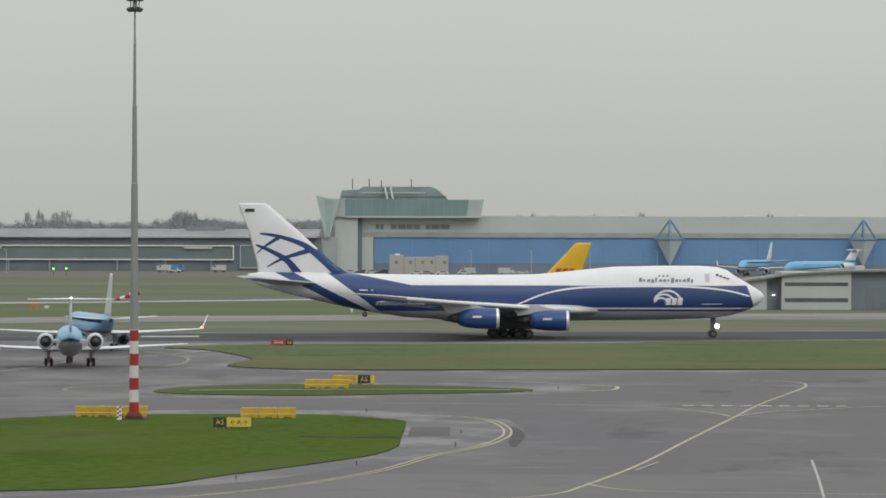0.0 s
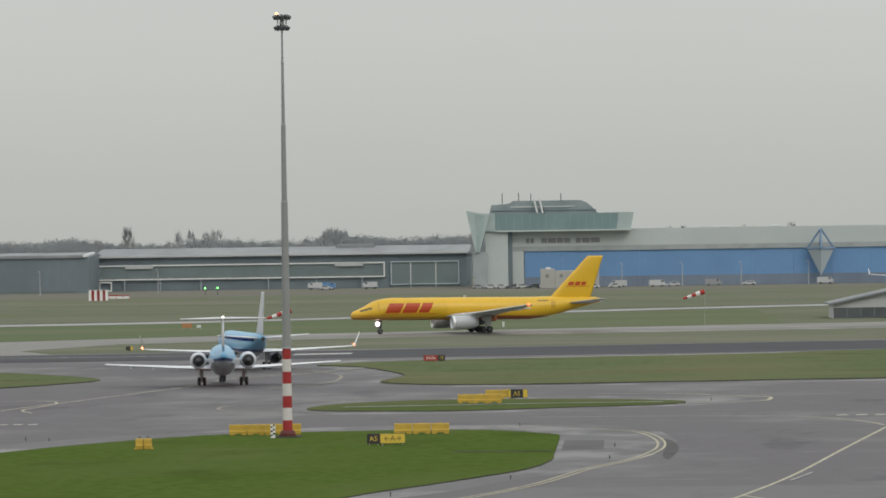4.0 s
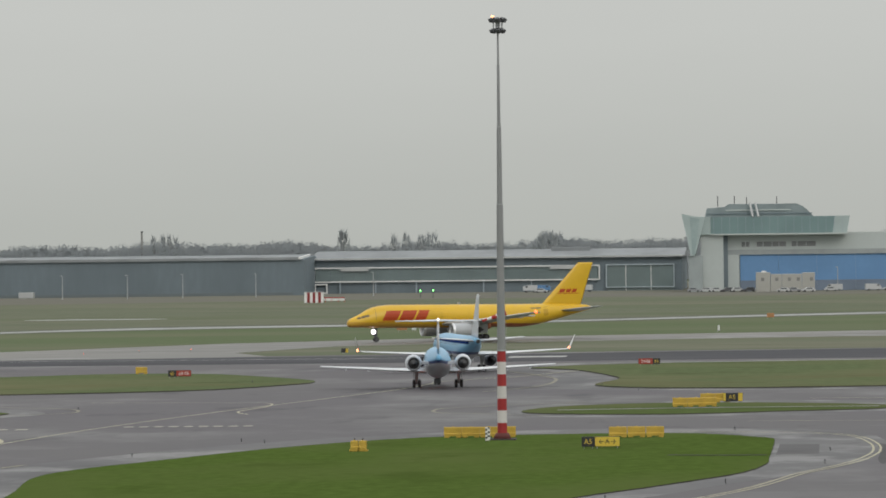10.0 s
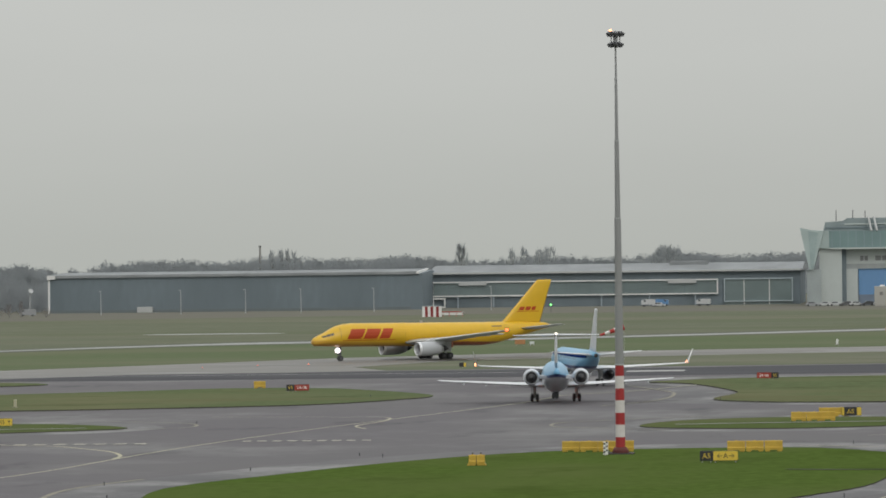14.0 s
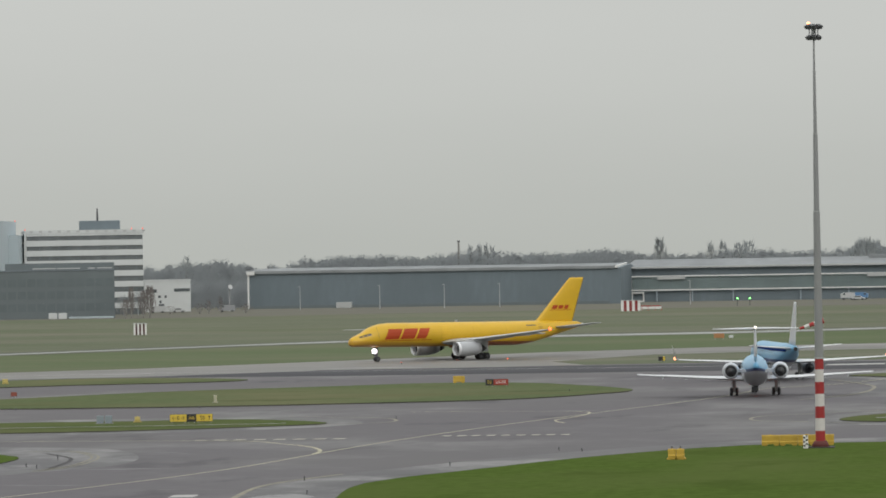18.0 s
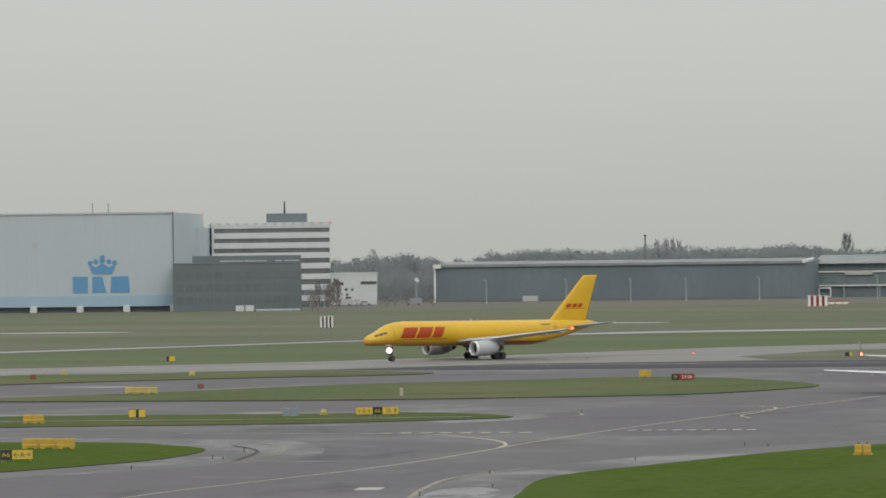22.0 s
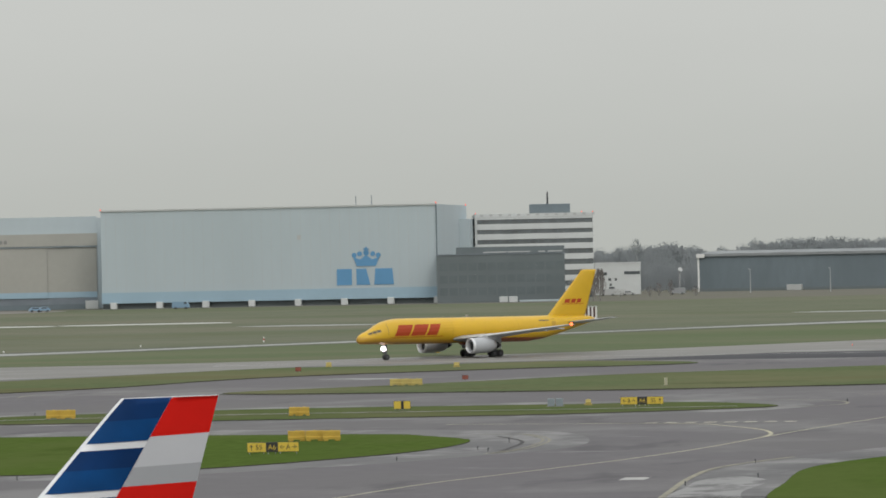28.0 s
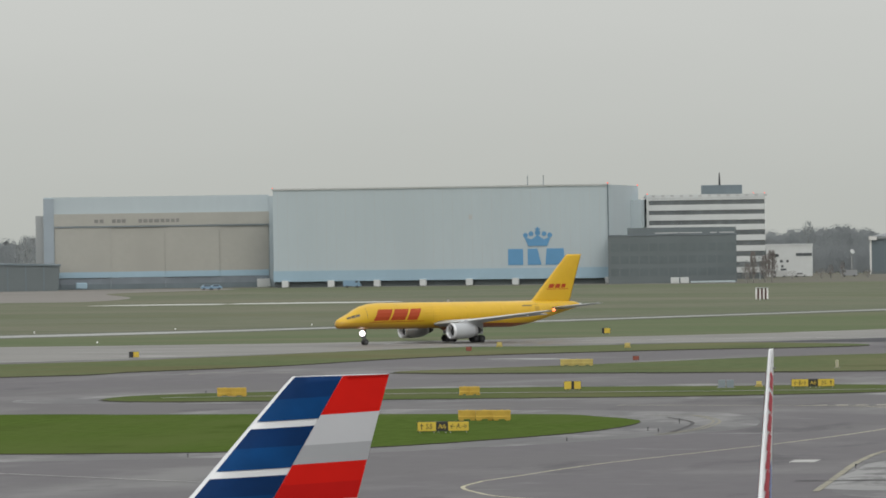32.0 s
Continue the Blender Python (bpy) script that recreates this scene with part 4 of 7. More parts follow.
for i, (a, b) in enumerate(((-66.4, -49.1), (-49.06, -32.3), (-32.26, -15.5), (-15.46, -0.2))):
    part("door_leaf", box(a, b, 0.1 + 0.25 * (i % 2), 0.9, 5.4, 19.1), M_BEIGE, LH, "beige sliding door leaf")
    part("door_band", box(a, b, 0.05 + 0.25 * (i % 2), 0.9, 3.6, 5.4), M_CLAD_BLUE, LH, "pale blue band of the door")
    part("door_skirt", box(a, b, 0.4, 0.9, 1.6, 3.6), M_SKIRT, LH)
    part("door_foot", box(a, b, 0.3, 0.9, 0, 1.6), M_CLAD_DARK, LH)
bars(LH, [(-54, -52.8), (-52.4, -51.2), (-48.6, -47.4), (-47.1, -45.9), (-45.6, -44.4), (-40.4, -39.3), (-38.9, -37.6), (-37.2, -36), (-35.6, -34), (-33.6, -32.4), (-32, -30.8), (-30.4, -29.2), (-28.8, -27.8)], 20.5, 21.6, -0.4, mat("worn_lettering", (0.25, 0.25, 0.24), 0.6), "worn dark wall lettering")
part("link_wall", box(0, 4.5, -0.2, 60, 0, 28.2), M_CLAD_PALE, LH)
part("tug", box(-60, -56.5, -6, -3, 0.3, 2.2, 0.3), M_CLAD_BLUE, LH)
part("foot", box(-4, 0, -2, 0.3, 0, 2.6, 0.1), M_OFFICE_W, LH)

FS = thing("dark_shed", site(-20.45, 1470), "dark low shed beside the hangars", "shed")
part("wall_block", prism([(-30, 0), (8, 0), (8.6, 7.6), (-28, 8.8)], 0, 16, "y"), M_BRICKDARK, FS)
part("roof", prism([(-30.4, 8.7), (8.9, 7.5), (8.9, 8.0), (-30.4, 9.2)], -0.4, 16.4, "y"), M_CLAD_DARK, FS)
for i in range(6):
    part("bay_post", box(-24 + i * 5.5, -23.6 + i * 5.5, -0.2, 0, 0, 7.6), M_CLAD_DARK, FS)

# ---- brick-grey fire post on the grass ----
FB = thing("airfield_station", Matrix.Translation((-3.2, 951, 0)), "low grey airfield station building with ribbon windows", "building")
part("main_wall", box(70.2, 84.0, 0, 20, 0, 7.4), M_CLAD_GREY, FB)
part("side_wall", prism([(50.3, 0), (67.3, 0), (67.3, 6.0), (64, 5.6), (50.3, 2.7)], 0.3, 18, "y"), M_CLAD_GREY, FB)
part("low_window", box(50.4, 63.9, 0.2, 0.5, 0.1, 2.1), M_WINDOW, FB, "long dark low window")
for i in range(4):
    part("window_mullion", box(53.0 + i * 2.7, 53.12 + i * 2.7, 0.14, 0.22, 0.1, 2.1), M_CLAD_DARK, FB)
part("porch", box(67.3, 70.2, 2.2, 18, 0, 6.2), M_SKIRT, FB)
part("porch_door", box(68.6, 69.6, 2.1, 2.3, 0, 2.4), M_CLAD_DARK, FB)
part("garage", box(84.0, 100, 0.8, 20, 0, 7.4), M_SKIRT, FB)
part("roof", prism([(49.6, 2.65), (64, 5.65), (67.4, 6.05), (72, 6.85), (84, 7.45), (101, 7.55), (101, 7.9), (84, 7.8), (72, 7.2), (67.4, 6.4), (64, 6.0), (49.6, 3.0)], -0.8, 21, "y"), mat("grey_roof", (0.2, 0.215, 0.22), 0.6), FB, "low sloping grey roof")
for z0, z1 in ((4.7, 5.4), (1.5, 2.3)):
    part("ribbon_window", box(70.8, 83.4, -0.06, 0.06, z0, z1), M_WINDOW, FB)
part("garage_door", box(87.0, 91.5, 0.7, 0.9, 0.3, 4.4), M_CLAD_DARK, FB)
part("garage_post", box(92.0, 93.0, 0.6, 0.9, 0, 7.4), M_CLAD_GREY, FB)
part("lamp", box(68.4, 69.0, 1.9, 2.15, 2.75, 2.9), M_LAMP, FB)
part("roof_vent", box(85.2, 87.2, 6, 8, 7.6, 8.7, 0.2), M_CLAD_GREY, FB)


# ---- aircraft: x forward, y to port, z up, origin on the ground between the main wheels ----
def paint(name, base, layers, rough=0.35, dirt=0.08, spec=0.45):
    """Glossy paint with straight-edged colour fields; each layer: a colour and half-planes (ax, ay, az, c) that all hold."""
    m = mat(name, base, rough, 0, dirt, 1.5, 0.25, 0, spec)
    n, l = m.node_tree.nodes, m.node_tree.links
    b = n["Principled BSDF"]
    src = b.inputs["Base Color"].links[0].from_socket
    co, sep = n.new("ShaderNodeTexCoord"), n.new("ShaderNodeSeparateXYZ")
    l.new(co.outputs["Object"], sep.inputs[0])
    for col, planes in layers:
        mask = None
        for ax, ay, az, c in planes:
            acc = None
            for k, f in enumerate((ax, ay, az)):
                if f:
                    ma = n.new("ShaderNodeMath")
                    ma.operation = "MULTIPLY_ADD"
                    ma.inputs[1].default_value = f
                    l.new(sep.outputs[k], ma.inputs[0])
                    if acc:
                        l.new(acc, ma.inputs[2])
                    else:
                        ma.inputs[2].default_value = c
                    acc = ma.outputs[0]
            gt = n.new("ShaderNodeMath")
            gt.operation, gt.inputs[1].default_value = "GREATER_THAN", 0.0
            l.new(acc, gt.inputs[0])
            if mask:
                mu = n.new("ShaderNodeMath")
                mu.operation = "MULTIPLY"
                l.new(mask, mu.inputs[0])
                l.new(gt.outputs[0], mu.inputs[1])
                mask = mu.outputs[0]
            else:
                mask = gt.outputs[0]
        mix = n.new("ShaderNodeMixRGB")
        mix.inputs[2].default_value = (*col, 1)
        l.new(mask, mix.inputs[0])
        l.new(src, mix.inputs[1])
        src = mix.outputs[0]
    l.new(src, b.inputs["Base Color"])
    return m


def loft(rings, cap=True):
    bm = bmesh.new()
    vs = [[bm.verts.new(p) for p in r] for r in rings]
    n = len(rings[0])
    for a, b in zip(vs, vs[1:]):
        for i in range(n):
            bm.faces.new((a[i], a[(i + 1) % n], b[(i + 1) % n], b[i]))
    if cap:
        bm.faces.new(vs[0][::-1])
        bm.faces.new(vs[-1])
    bmesh.ops.recalc_face_normals(bm, faces=bm.faces[:])
    return bm


class Hull:
    """A fuselage: stations of x, middle height, half width, half height up, half height down."""

    def __init__(self, stations):
        self.st = sorted(stations)

    def at(self, x):
        s = self.st
        x = min(max(x, s[0][0]), s[-1][0])
        return [float(np.interp(x, [q[0] for q in s], [q[k] for q in s])) for k in (1, 2, 3, 4)]

    def point(self, x, a, grow=0.0):
        zc, ry, up, dn = self.at(x)
        return Vector((x, (ry + grow) * math.cos(a), zc + ((up if math.sin(a) > 0 else dn) + grow) * math.sin(a)))

    def on_side(self, x, z, side, grow=0.03):
        zc, ry, up, dn = self.at(x)
        s = max(-0.999, min(0.999, (z - zc) / (up if z > zc else dn)))
        return Vector((x, side * (ry * math.sqrt(1 - s * s) + grow), z))

    def mesh(self, n=32):
        xs = []
        for a, b in zip(self.st, self.st[1:]):
            k = max(1, int((b[0] - a[0]) / 2.5))
            xs += [a[0] + (b[0] - a[0]) * i / k for i in range(k)]
        xs.append(self.st[-1][0])
        return loft([[self.point(x, i * math.tau / n) for i in range(n)] for x in xs])

    def decal(self, quad, side, nx=6, nz=3, grow=0.03, bm=None):
        """A field on the skin between four corners (x, z)."""
        bm = bm or bmesh.new()
        p00, p10, p11, p01 = (Vector(q) for q in quad)
        grid = []
        for j in range(nz + 1):
            v = j / nz
            row = []
            for i in range(nx + 1):
                u = i / nx
                q = p00 * (1 - u) * (1 - v) + p10 * u * (1 - v) + p11 * u * v + p01 * (1 - u) * v
                row.append(bm.verts.new(self.on_side(q.x, q.y, side, grow)))
            grid.append(row)
        for j in range(nz):
            for i in range(nx):
                bm.faces.new((grid[j][i], grid[j][i + 1], grid[j + 1][i + 1], grid[j + 1][i]))
        return bm


def foil(sections, upright=False, n=9):
    """A wing or fin; sections: x of the leading edge, span, height, chord, thickness share."""
    rings = []
    for xle, s, h, c, tc in sections:
        prof = []
        for i in range(n):
            u = (1 - math.cos(math.pi * i / (n - 1))) / 2
            prof.append((u, 0.5 * tc * 2.6 * (math.sqrt(u) * (1 - u)) + 0.002))
        pts = [(u, t) for u, t in prof] + [(u, -t * 0.8) for u, t in reversed(prof[1:-1])]
        if upright:
            rings.append([Vector((xle - u * c, t * c, s)) for u, t in pts])
        else:
            rings.append([Vector((xle - u * c, s, h + t * c)) for u, t in pts])
    return loft(rings)


def fin_skin(sections, x, z, side, grow=0.02):
    """The point on an upright fin's skin at x, z."""
    zs = [q[1] for q in sections]
    xle, c, tc = (float(np.interp(z, zs, [q[k] for q in sections])) for k in (0, 3, 4))
    u = min(max((xle - x) / c, 0.01), 0.99)
    t = 0.5 * tc * 2.6 * (math.sqrt(u) * (1 - u)) + 0.002
    return Vector((xle - u * c, side * ((t if side > 0 else t * 0.8) * c + grow), z))


def fin_patch(sections, quad, side, bm=None, n=4, grow=0.02):
    """A painted field on a fin between four corners (x, z)."""
    bm = bm or bmesh.new()
    a, b, c, d = (Vector(q) for q in quad)
    g = [[bm.verts.new(fin_skin(sections, *(a.lerp(b, i / n).lerp(d.lerp(c, i / n), j / n)), side, grow)) for i in range(n + 1)] for j in range(n + 1)]
    for j in range(n):
        for i in range(n):
            bm.faces.new((g[j][i], g[j][i + 1], g[j + 1][i + 1], g[j + 1][i]))
    return bm


def nacelle(parent, x, y, z, length, r, m_skin, m_lip, aft=0.62):
    """A turbofan with a hollow intake; x: the intake's plane."""
    n = 22
    prof = [(0.9, 0.80), (0.25, 0.82), (0.0, 0.86), (-0.04, 0.92), (0.12, 1.0)]
    def ring(px, pr):
        return [Vector((x - px, y + pr * math.cos(i * math.tau / n), z + pr * math.sin(i * math.tau / n))) for i in range(n)]
    e = smooth(part("engine", loft([ring(0.4, r * 1.0), ring(length * 0.25, r * 1.02), ring(length * 0.55, r * 0.99), ring(length * 0.82, r * 0.86), ring(length, r * aft), ring(length - 0.05, r * (aft - 0.08)), ring(length * 0.8, r * 0.5)], False), m_skin, parent))
    smooth(part("intake_lip", loft([ring(0.41, r * 1.0), ring(0.12, r * 0.985), ring(0.02, r * 0.95), ring(-0.03, r * 0.89), ring(0.05, r * 0.84), ring(0.5, r * 0.8), ring(0.9, r * 0.8)], False), m_lip, e, "bare metal intake lip"))
    part("fan", loft([ring(0.85, r * 0.8), ring(0.83, r * 0.25), ring(0.45, r * 0.03)]), M_BLACK, e, "dark fan")
    part("exhaust_cone", loft([ring(length * 0.75, r * 0.52), ring(length + r * 0.5, r * 0.42), ring(length + r * 1.1, r * 0.08)]), M_BLACK, e)
    return e


def wheel(parent, x, y, z, r, w):
    b = bmesh.new()
    n = 18
    prof = [(-w / 2, 0.55), (-w / 2, 0.85), (-w * 0.38, 0.97), (0, 1.0), (w * 0.38, 0.97), (w / 2, 0.85), (w / 2, 0.55)]
    rings = [[Vector((x + r * q * math.cos(i * math.tau / n), y + o, z + r * q * math.sin(i * math.tau / n))) for i in range(n)] for o, q in prof]
    t = part("wheel", loft(rings), M_TYRE, parent)
    part("hub", tube((x, y - w / 2 - 0.02, z), (x, y + w / 2 + 0.02, z), r * 0.45, seg=12), M_HUB, t)
    return t


def leg(parent, x, y, z_top, r, axles, w, track, m=None):
    """A gear leg with pairs of wheels; axles: offsets in x."""
    part("gear_leg", tube((x, y, r * 0.8), (x, y, z_top), 0.17, 0.22, 10), m or M_GALV, parent)
    if len(axles) > 1:
        part("bogie_beam", tube((x + axles[0], y, r), (x + axles[-1], y, r), 0.14, seg=8), M_DARKSTEEL, parent)
    for a in axles:
        for s in (-1, 1):
            wheel(parent, x + a, y + s * track / 2, r, r, w)
    d = 0.9 if len(axles) > 1 else 0.4
    part("gear_door", box(x - d, x + d, y + (0.35 if y > 0 else -0.35) - 0.04, y + (0.35 if y > 0 else -0.35) + 0.04, r * 2.2, z_top - 0.1), m or M_GALV, parent)


def lamp_ball(name, p, r, m, parent, label):
    b = bmesh.new()
    bmesh.ops.create_uvsphere(b, u_segments=12, v_segments=8, radius=r, matrix=Matrix.Translation(p))
    return part(name, b, m, parent, label)


def mirrored(name, build, m, parent, label=""):
    for s in (1, -1):
        ob = smooth(part(name, build(s), m, parent, label))
    return ob


M_HUB = mat("wheel_hub", (0.12, 0.12, 0.125), 0.5, 0.4, 0.1)
M_WING = mat("wing_grey", (0.46, 0.47, 0.48), 0.4, 0, 0.08, 1.0, 0.3, 0, 0.4)
M_WING_PALE = mat("pale_wing", (0.66, 0.67, 0.68), 0.4, 0, 0.06, 1.0, 0.3, 0, 0.4)
M_METAL = mat("bare_metal", (0.74, 0.75, 0.76), 0.3, 0.35, 0.05)
M_NAC_GREY = mat("nacelle_grey", (0.54, 0.54, 0.55), 0.35, 0, 0.06)
M_NAC_BLUE = mat("nacelle_blue", (0.026, 0.068, 0.22), 0.3, 0, 0.06, 1, 0.4, 0, 0.5)
NAVY, JETWHITE, BELLY = (0.028, 0.06, 0.175), (0.72, 0.73, 0.74), (0.44, 0.46, 0.48)


def slant(x0, x1, z0, z1, lean):
    return [(x0, z0), (x1, z0), (x1 + lean, z1), (x0 + lean, z1)]


def side_bars(hull, parent, spans, z0, z1, lean, m, label, sides=(1, -1), mirror=True):
    """Plain painted bars on the fuselage, from span to span along x."""
    for s in sides:
        for a, b in spans:
            part("livery_block", hull.decal(slant(a, b, z0, z1, lean), s, 4, 4), m, parent, label)


def freighter_four():
    """The four-engined freighter with the upper deck."""
    t = thing("freighter_aircraft", pose(9, 715, 0), "blue and white four-engined freighter rolling along the runway", "aircraft")
    st = [(38.5, 6.2, 0.1, 0.1, 0.1), (38.1, 6.1, 0.75, 0.75, 0.7), (37.2, 6.05, 1.35, 1.4, 1.25), (35.7, 6.0, 2.05, 2.35, 1.95), (33.8, 6.0, 2.6, 3.45, 2.55), (32.8, 6.0, 2.8, 4.2, 2.75), (31.2, 6.0, 3.0, 4.65, 2.95),
          (28.7, 6.0, 3.2, 4.82, 3.15), (23.2, 6.0, 3.25, 4.82, 3.3), (15.73, 6.0, 3.25, 4.66, 3.4), (9.33, 6.0, 3.25, 4.0, 3.45), (4, 6.0, 3.25, 3.5, 3.6), (-4, 6.0, 3.25, 3.4, 3.6), (-10, 6.0, 3.25, 3.4, 3.3),
          (-16, 6.15, 3.2, 3.3, 3.05), (-22, 6.75, 2.95, 2.8, 2.75), (-28, 7.6, 2.4, 2.1, 2.3), (-33, 8.3, 1.7, 1.45, 1.85), (-37, 8.8, 1.0, 0.95, 1.25), (-39.2, 9.05, 0.4, 0.45, 0.6)]
    hull = Hull(st)
    skin = paint("freighter_livery", JETWHITE, [
        (NAVY, [(0, 0, -1, 7.85), (1, 0, 1.35, 14.3)]),
        (NAVY, [(1, 0, 1.35, 14.3), (-1, 0, 0, -15), (-0.2, 0, -1, 4.9)]),
        (JETWHITE, [(0, 0, -1, 4.55), (0, 0, 1, -4.3), (1, 0, 0, -3)]),
        (BELLY, [(0, 0, -1, 4.0), (1, 0, 1.35, 14.3)]),
        (NAVY, [(1, 0, 2.0, 15.7), (-1, 0, -2.0, -13.0)]),
        # grey under the white tail cone is its shade, put into the paint
        (BELLY, [(0, 0, -1, 6.0), (-1, 0, -2.0, -15.7), (0.3, 0, -1, 15)]),
        (JETWHITE, [(1, 0, 0.35, -38.4)]),
    ], 0.3, 0.05)
    smooth(part("fuselage", hull.mesh(36), skin, t, "white upper and blue lower fuselage"))
    white, black = mat("white_livery_mark", (0.75, 0.76, 0.78), 0.4), M_BLACK
    fin = [(-22.5, 9.0, 0, 16.0, 0.03), (-24.5, 9.8, 0, 13.2, 0.07), (-26.3, 11, 0, 11.6, 0.09), (-31.5, 15.8, 0, 7.6, 0.09), (-36.1, 19.75, 0, 4.5, 0.09), (-36.5, 20.05, 0, 4.0, 0.05)]
    smooth(part("fin", foil(fin, True), paint("freighter_fin", JETWHITE, [(NAVY, [(1, 0, 1.16, 14.2), (0, 0, -1, 13.2)])], 0.3, 0.05), t, "white fin with curved blue lines"))
    m_stripe = mat("navy_stripe", NAVY, 0.3, 0, 0.05)
    for s in (1, -1):
        for pts, w in (([(-37.4, 15.5), (-34.9, 15.15), (-31.5, 14.1), (-29.5, 12.9), (-26.8, 10.6), (-25.0, 9.1)], 1.45), ([(-38.0, 13.8), (-36.2, 13.1), (-33.5, 11.6), (-32.0, 9.9), (-30.9, 8.2)], 1.45), ([(-37.9, 12.5), (-36.5, 13.7), (-34.6, 14.9)], 0.6), ([(-36.3, 10.5), (-33.9, 11.8), (-29.6, 13.1)], 0.8)):
            b = bmesh.new()
            pv = None
            o = curve_through(pts, False, 6)
            for i, p in enumerate(o):
                d = (o[min(i + 1, len(o) - 1)] - o[max(i - 1, 0)]).normalized()
                q = Vector((-d.y, d.x)) * w * 0.5 * (0.18 + 0.82 * i / (len(o) - 1))
                cur = [b.verts.new(fin_skin(fin, p.x + k * q.x, p.y + k * q.y, s)) for k in (1, 0.33, -0.33, -1)]
                if pv:
                    for k in range(3):
                        b.faces.new((pv[k], pv[k + 1], cur[k + 1], cur[k]))
                pv = cur
            part("fin_stripe", b, m_stripe, t, "curved blue line on the fin")
        part("fin_mark", box(-39.6, -38.2, s * 0.2 - 0.02, s * 0.2 + 0.02, 18.75, 19.2), black, t)
        o = curve_through([(0.5, 4.8), (5, 6.6), (10, 7.5), (17, 7.72), (26, 7.7), (32, 7.2), (36, 6.3)], False, 5)
        b = bmesh.new()
        pv = None
        for p in o:
            cur = [b.verts.new(hull.on_side(p.x, p.y + k * 0.13, s, 0.04)) for k in (1, -1)]
            if pv:
                b.faces.new((pv[0], pv[1], cur[1], cur[0]))
            pv = cur
        part("cheat_line", b, white, t, "thin white line along the blue side")
        for k in range(3):
            ro = 2.3 - k * 0.55
            b = bmesh.new()
            pv = None
            for i in range(11):
                a = math.pi * (0.08 + 0.8 * i / 10)
                cur = [b.verts.new(hull.on_side(23.5 + s * (k * 0.5) - s * math.cos(a) * r2, 4.95 + math.sin(a) * r2, s, 0.05)) for r2 in (ro, ro - 0.28)]
                if pv:
                    b.faces.new((pv[0], pv[1], cur[1], cur[0]))
                pv = cur
            part("arch_emblem", b, white, t, "white arched emblem")
    side_bars(hull, t, [(23.2, 23.95), (24.1, 24.8), (24.95, 25.7)], 4.95, 6.0, 0.1, white, "white emblem bar")
    m_title = mat("grey_title", (0.2, 0.21, 0.26), 0.5)
    for k in range(14):
        side_bars(hull, t, [(19.2 + k * 0.6, 19.66 + k * 0.6 - 0.14 * (k % 3 == 1))], 8.4 - 0.14 * (k % 5 == 3), 8.8 + 0.22 * (k % 4 == 0), 0.12, m_title, "dark title bar on white")
    side_bars(hull, t, [(22.2, 22.5), (22.8, 23.1), (23.4, 23.7)], 9.2, 9.4, 0.0, M_DARKSTEEL, "small dark mark on white")
    side_bars(hull, t, [(29.2, 29.9)], 8.35, 9.6, 0.0, mat("door_outline", (0.5, 0.51, 0.52), 0.4), "upper deck door")
    side_bars(hull, t, [(28.6, 31.8)], 5.05, 5.15, 0.0, white, "thin white bar")
    m_dim = mat("dim_title", (0.42, 0.45, 0.52), 0.5)
    for k in range(14):
        side_bars(hull, t, [(-20.2 + k * 0.52, -19.82 + k * 0.52)], 4.85, 5.22 + 0.2 * (k in (0, 3, 9)), 0.1, m_dim, "dim blue-grey title bar under the wing")
    side_bars(hull, t, [(-22.6, -21.4), (-20.9, -20.6)], 7.05, 7.2, 0.0, white, "small white mark")
    for a0 in (30.9, 31.45, 32.0, 32.5):
        side_bars(hull, t, [(a0, a0 + 0.4)], 9.28 - (a0 - 30.9) * 0.3, 9.62 - (a0 - 30.9) * 0.4, 0.0, black, "cockpit window")
    mirrored("wing", lambda s: foil([(13.2, s * 2.9, 4.05, 19.0, 0.1), (9.2, s * 4.6, 4.15, 15.2, 0.11), (3.0, s * 10.5, 4.65, 9.6, 0.1), (-10.2, s * 24, 5.75, 6.2, 0.09), (-20.3, s * 32, 6.75, 3.2, 0.08), (-27.0, s * 34.3, 7.2, 1.0, 0.06)]), M_WING_PALE, t, "pale grey swept wing")
    mirrored("slat", lambda s: foil([(8.6, s * 5.2, 4.15, 1.3, 0.42), (3.4, s * 10.5, 4.55, 1.4, 0.42), (-9.7, s * 24, 5.65, 1.35, 0.42), (-16.2, s * 29.4, 6.25, 1.2, 0.42)]), M_WHITE, t, "pale leading-edge slat")
    mirrored("flap", lambda s: foil([(-5.0, s * 4.2, 3.7, 2.6, 0.2), (-6.0, s * 10.5, 4.1, 2.3, 0.2), (-14.0, s * 22, 5.1, 1.9, 0.2), (-20.0, s * 28, 5.8, 1.4, 0.2)]), M_WING, t, "lowered flap")
    mirrored("tailplane", lambda s: foil([(-28.0, s * 1.2, 8.0, 8.0, 0.09), (-38.0, s * 11.0, 9.0, 2.6, 0.08)]), M_WING, t, "grey tailplane")
    for s in (1, -1):
        for xi, yi, zi in ((7.8, 11.7, 2.8), (-3.3, 20.9, 3.3)):
            nacelle(t, xi, s * yi, zi, 5.9, 1.52, M_NAC_BLUE, M_METAL)
            part("pylon", prism([(xi - 1.5, zi + 1.45), (xi - 7.5, zi + 0.7), (xi - 8.5, zi + 2.1), (xi - 4.5, zi + 2.3)], s * yi - 0.22, s * yi + 0.22, "y"), M_WING, t)
            part("nacelle_mark", box(xi - 3.9, xi - 2.6, s * (yi + 1.52) - 0.04, s * (yi + 1.52) + 0.04, zi + 0.1, zi + 0.4), white, t)
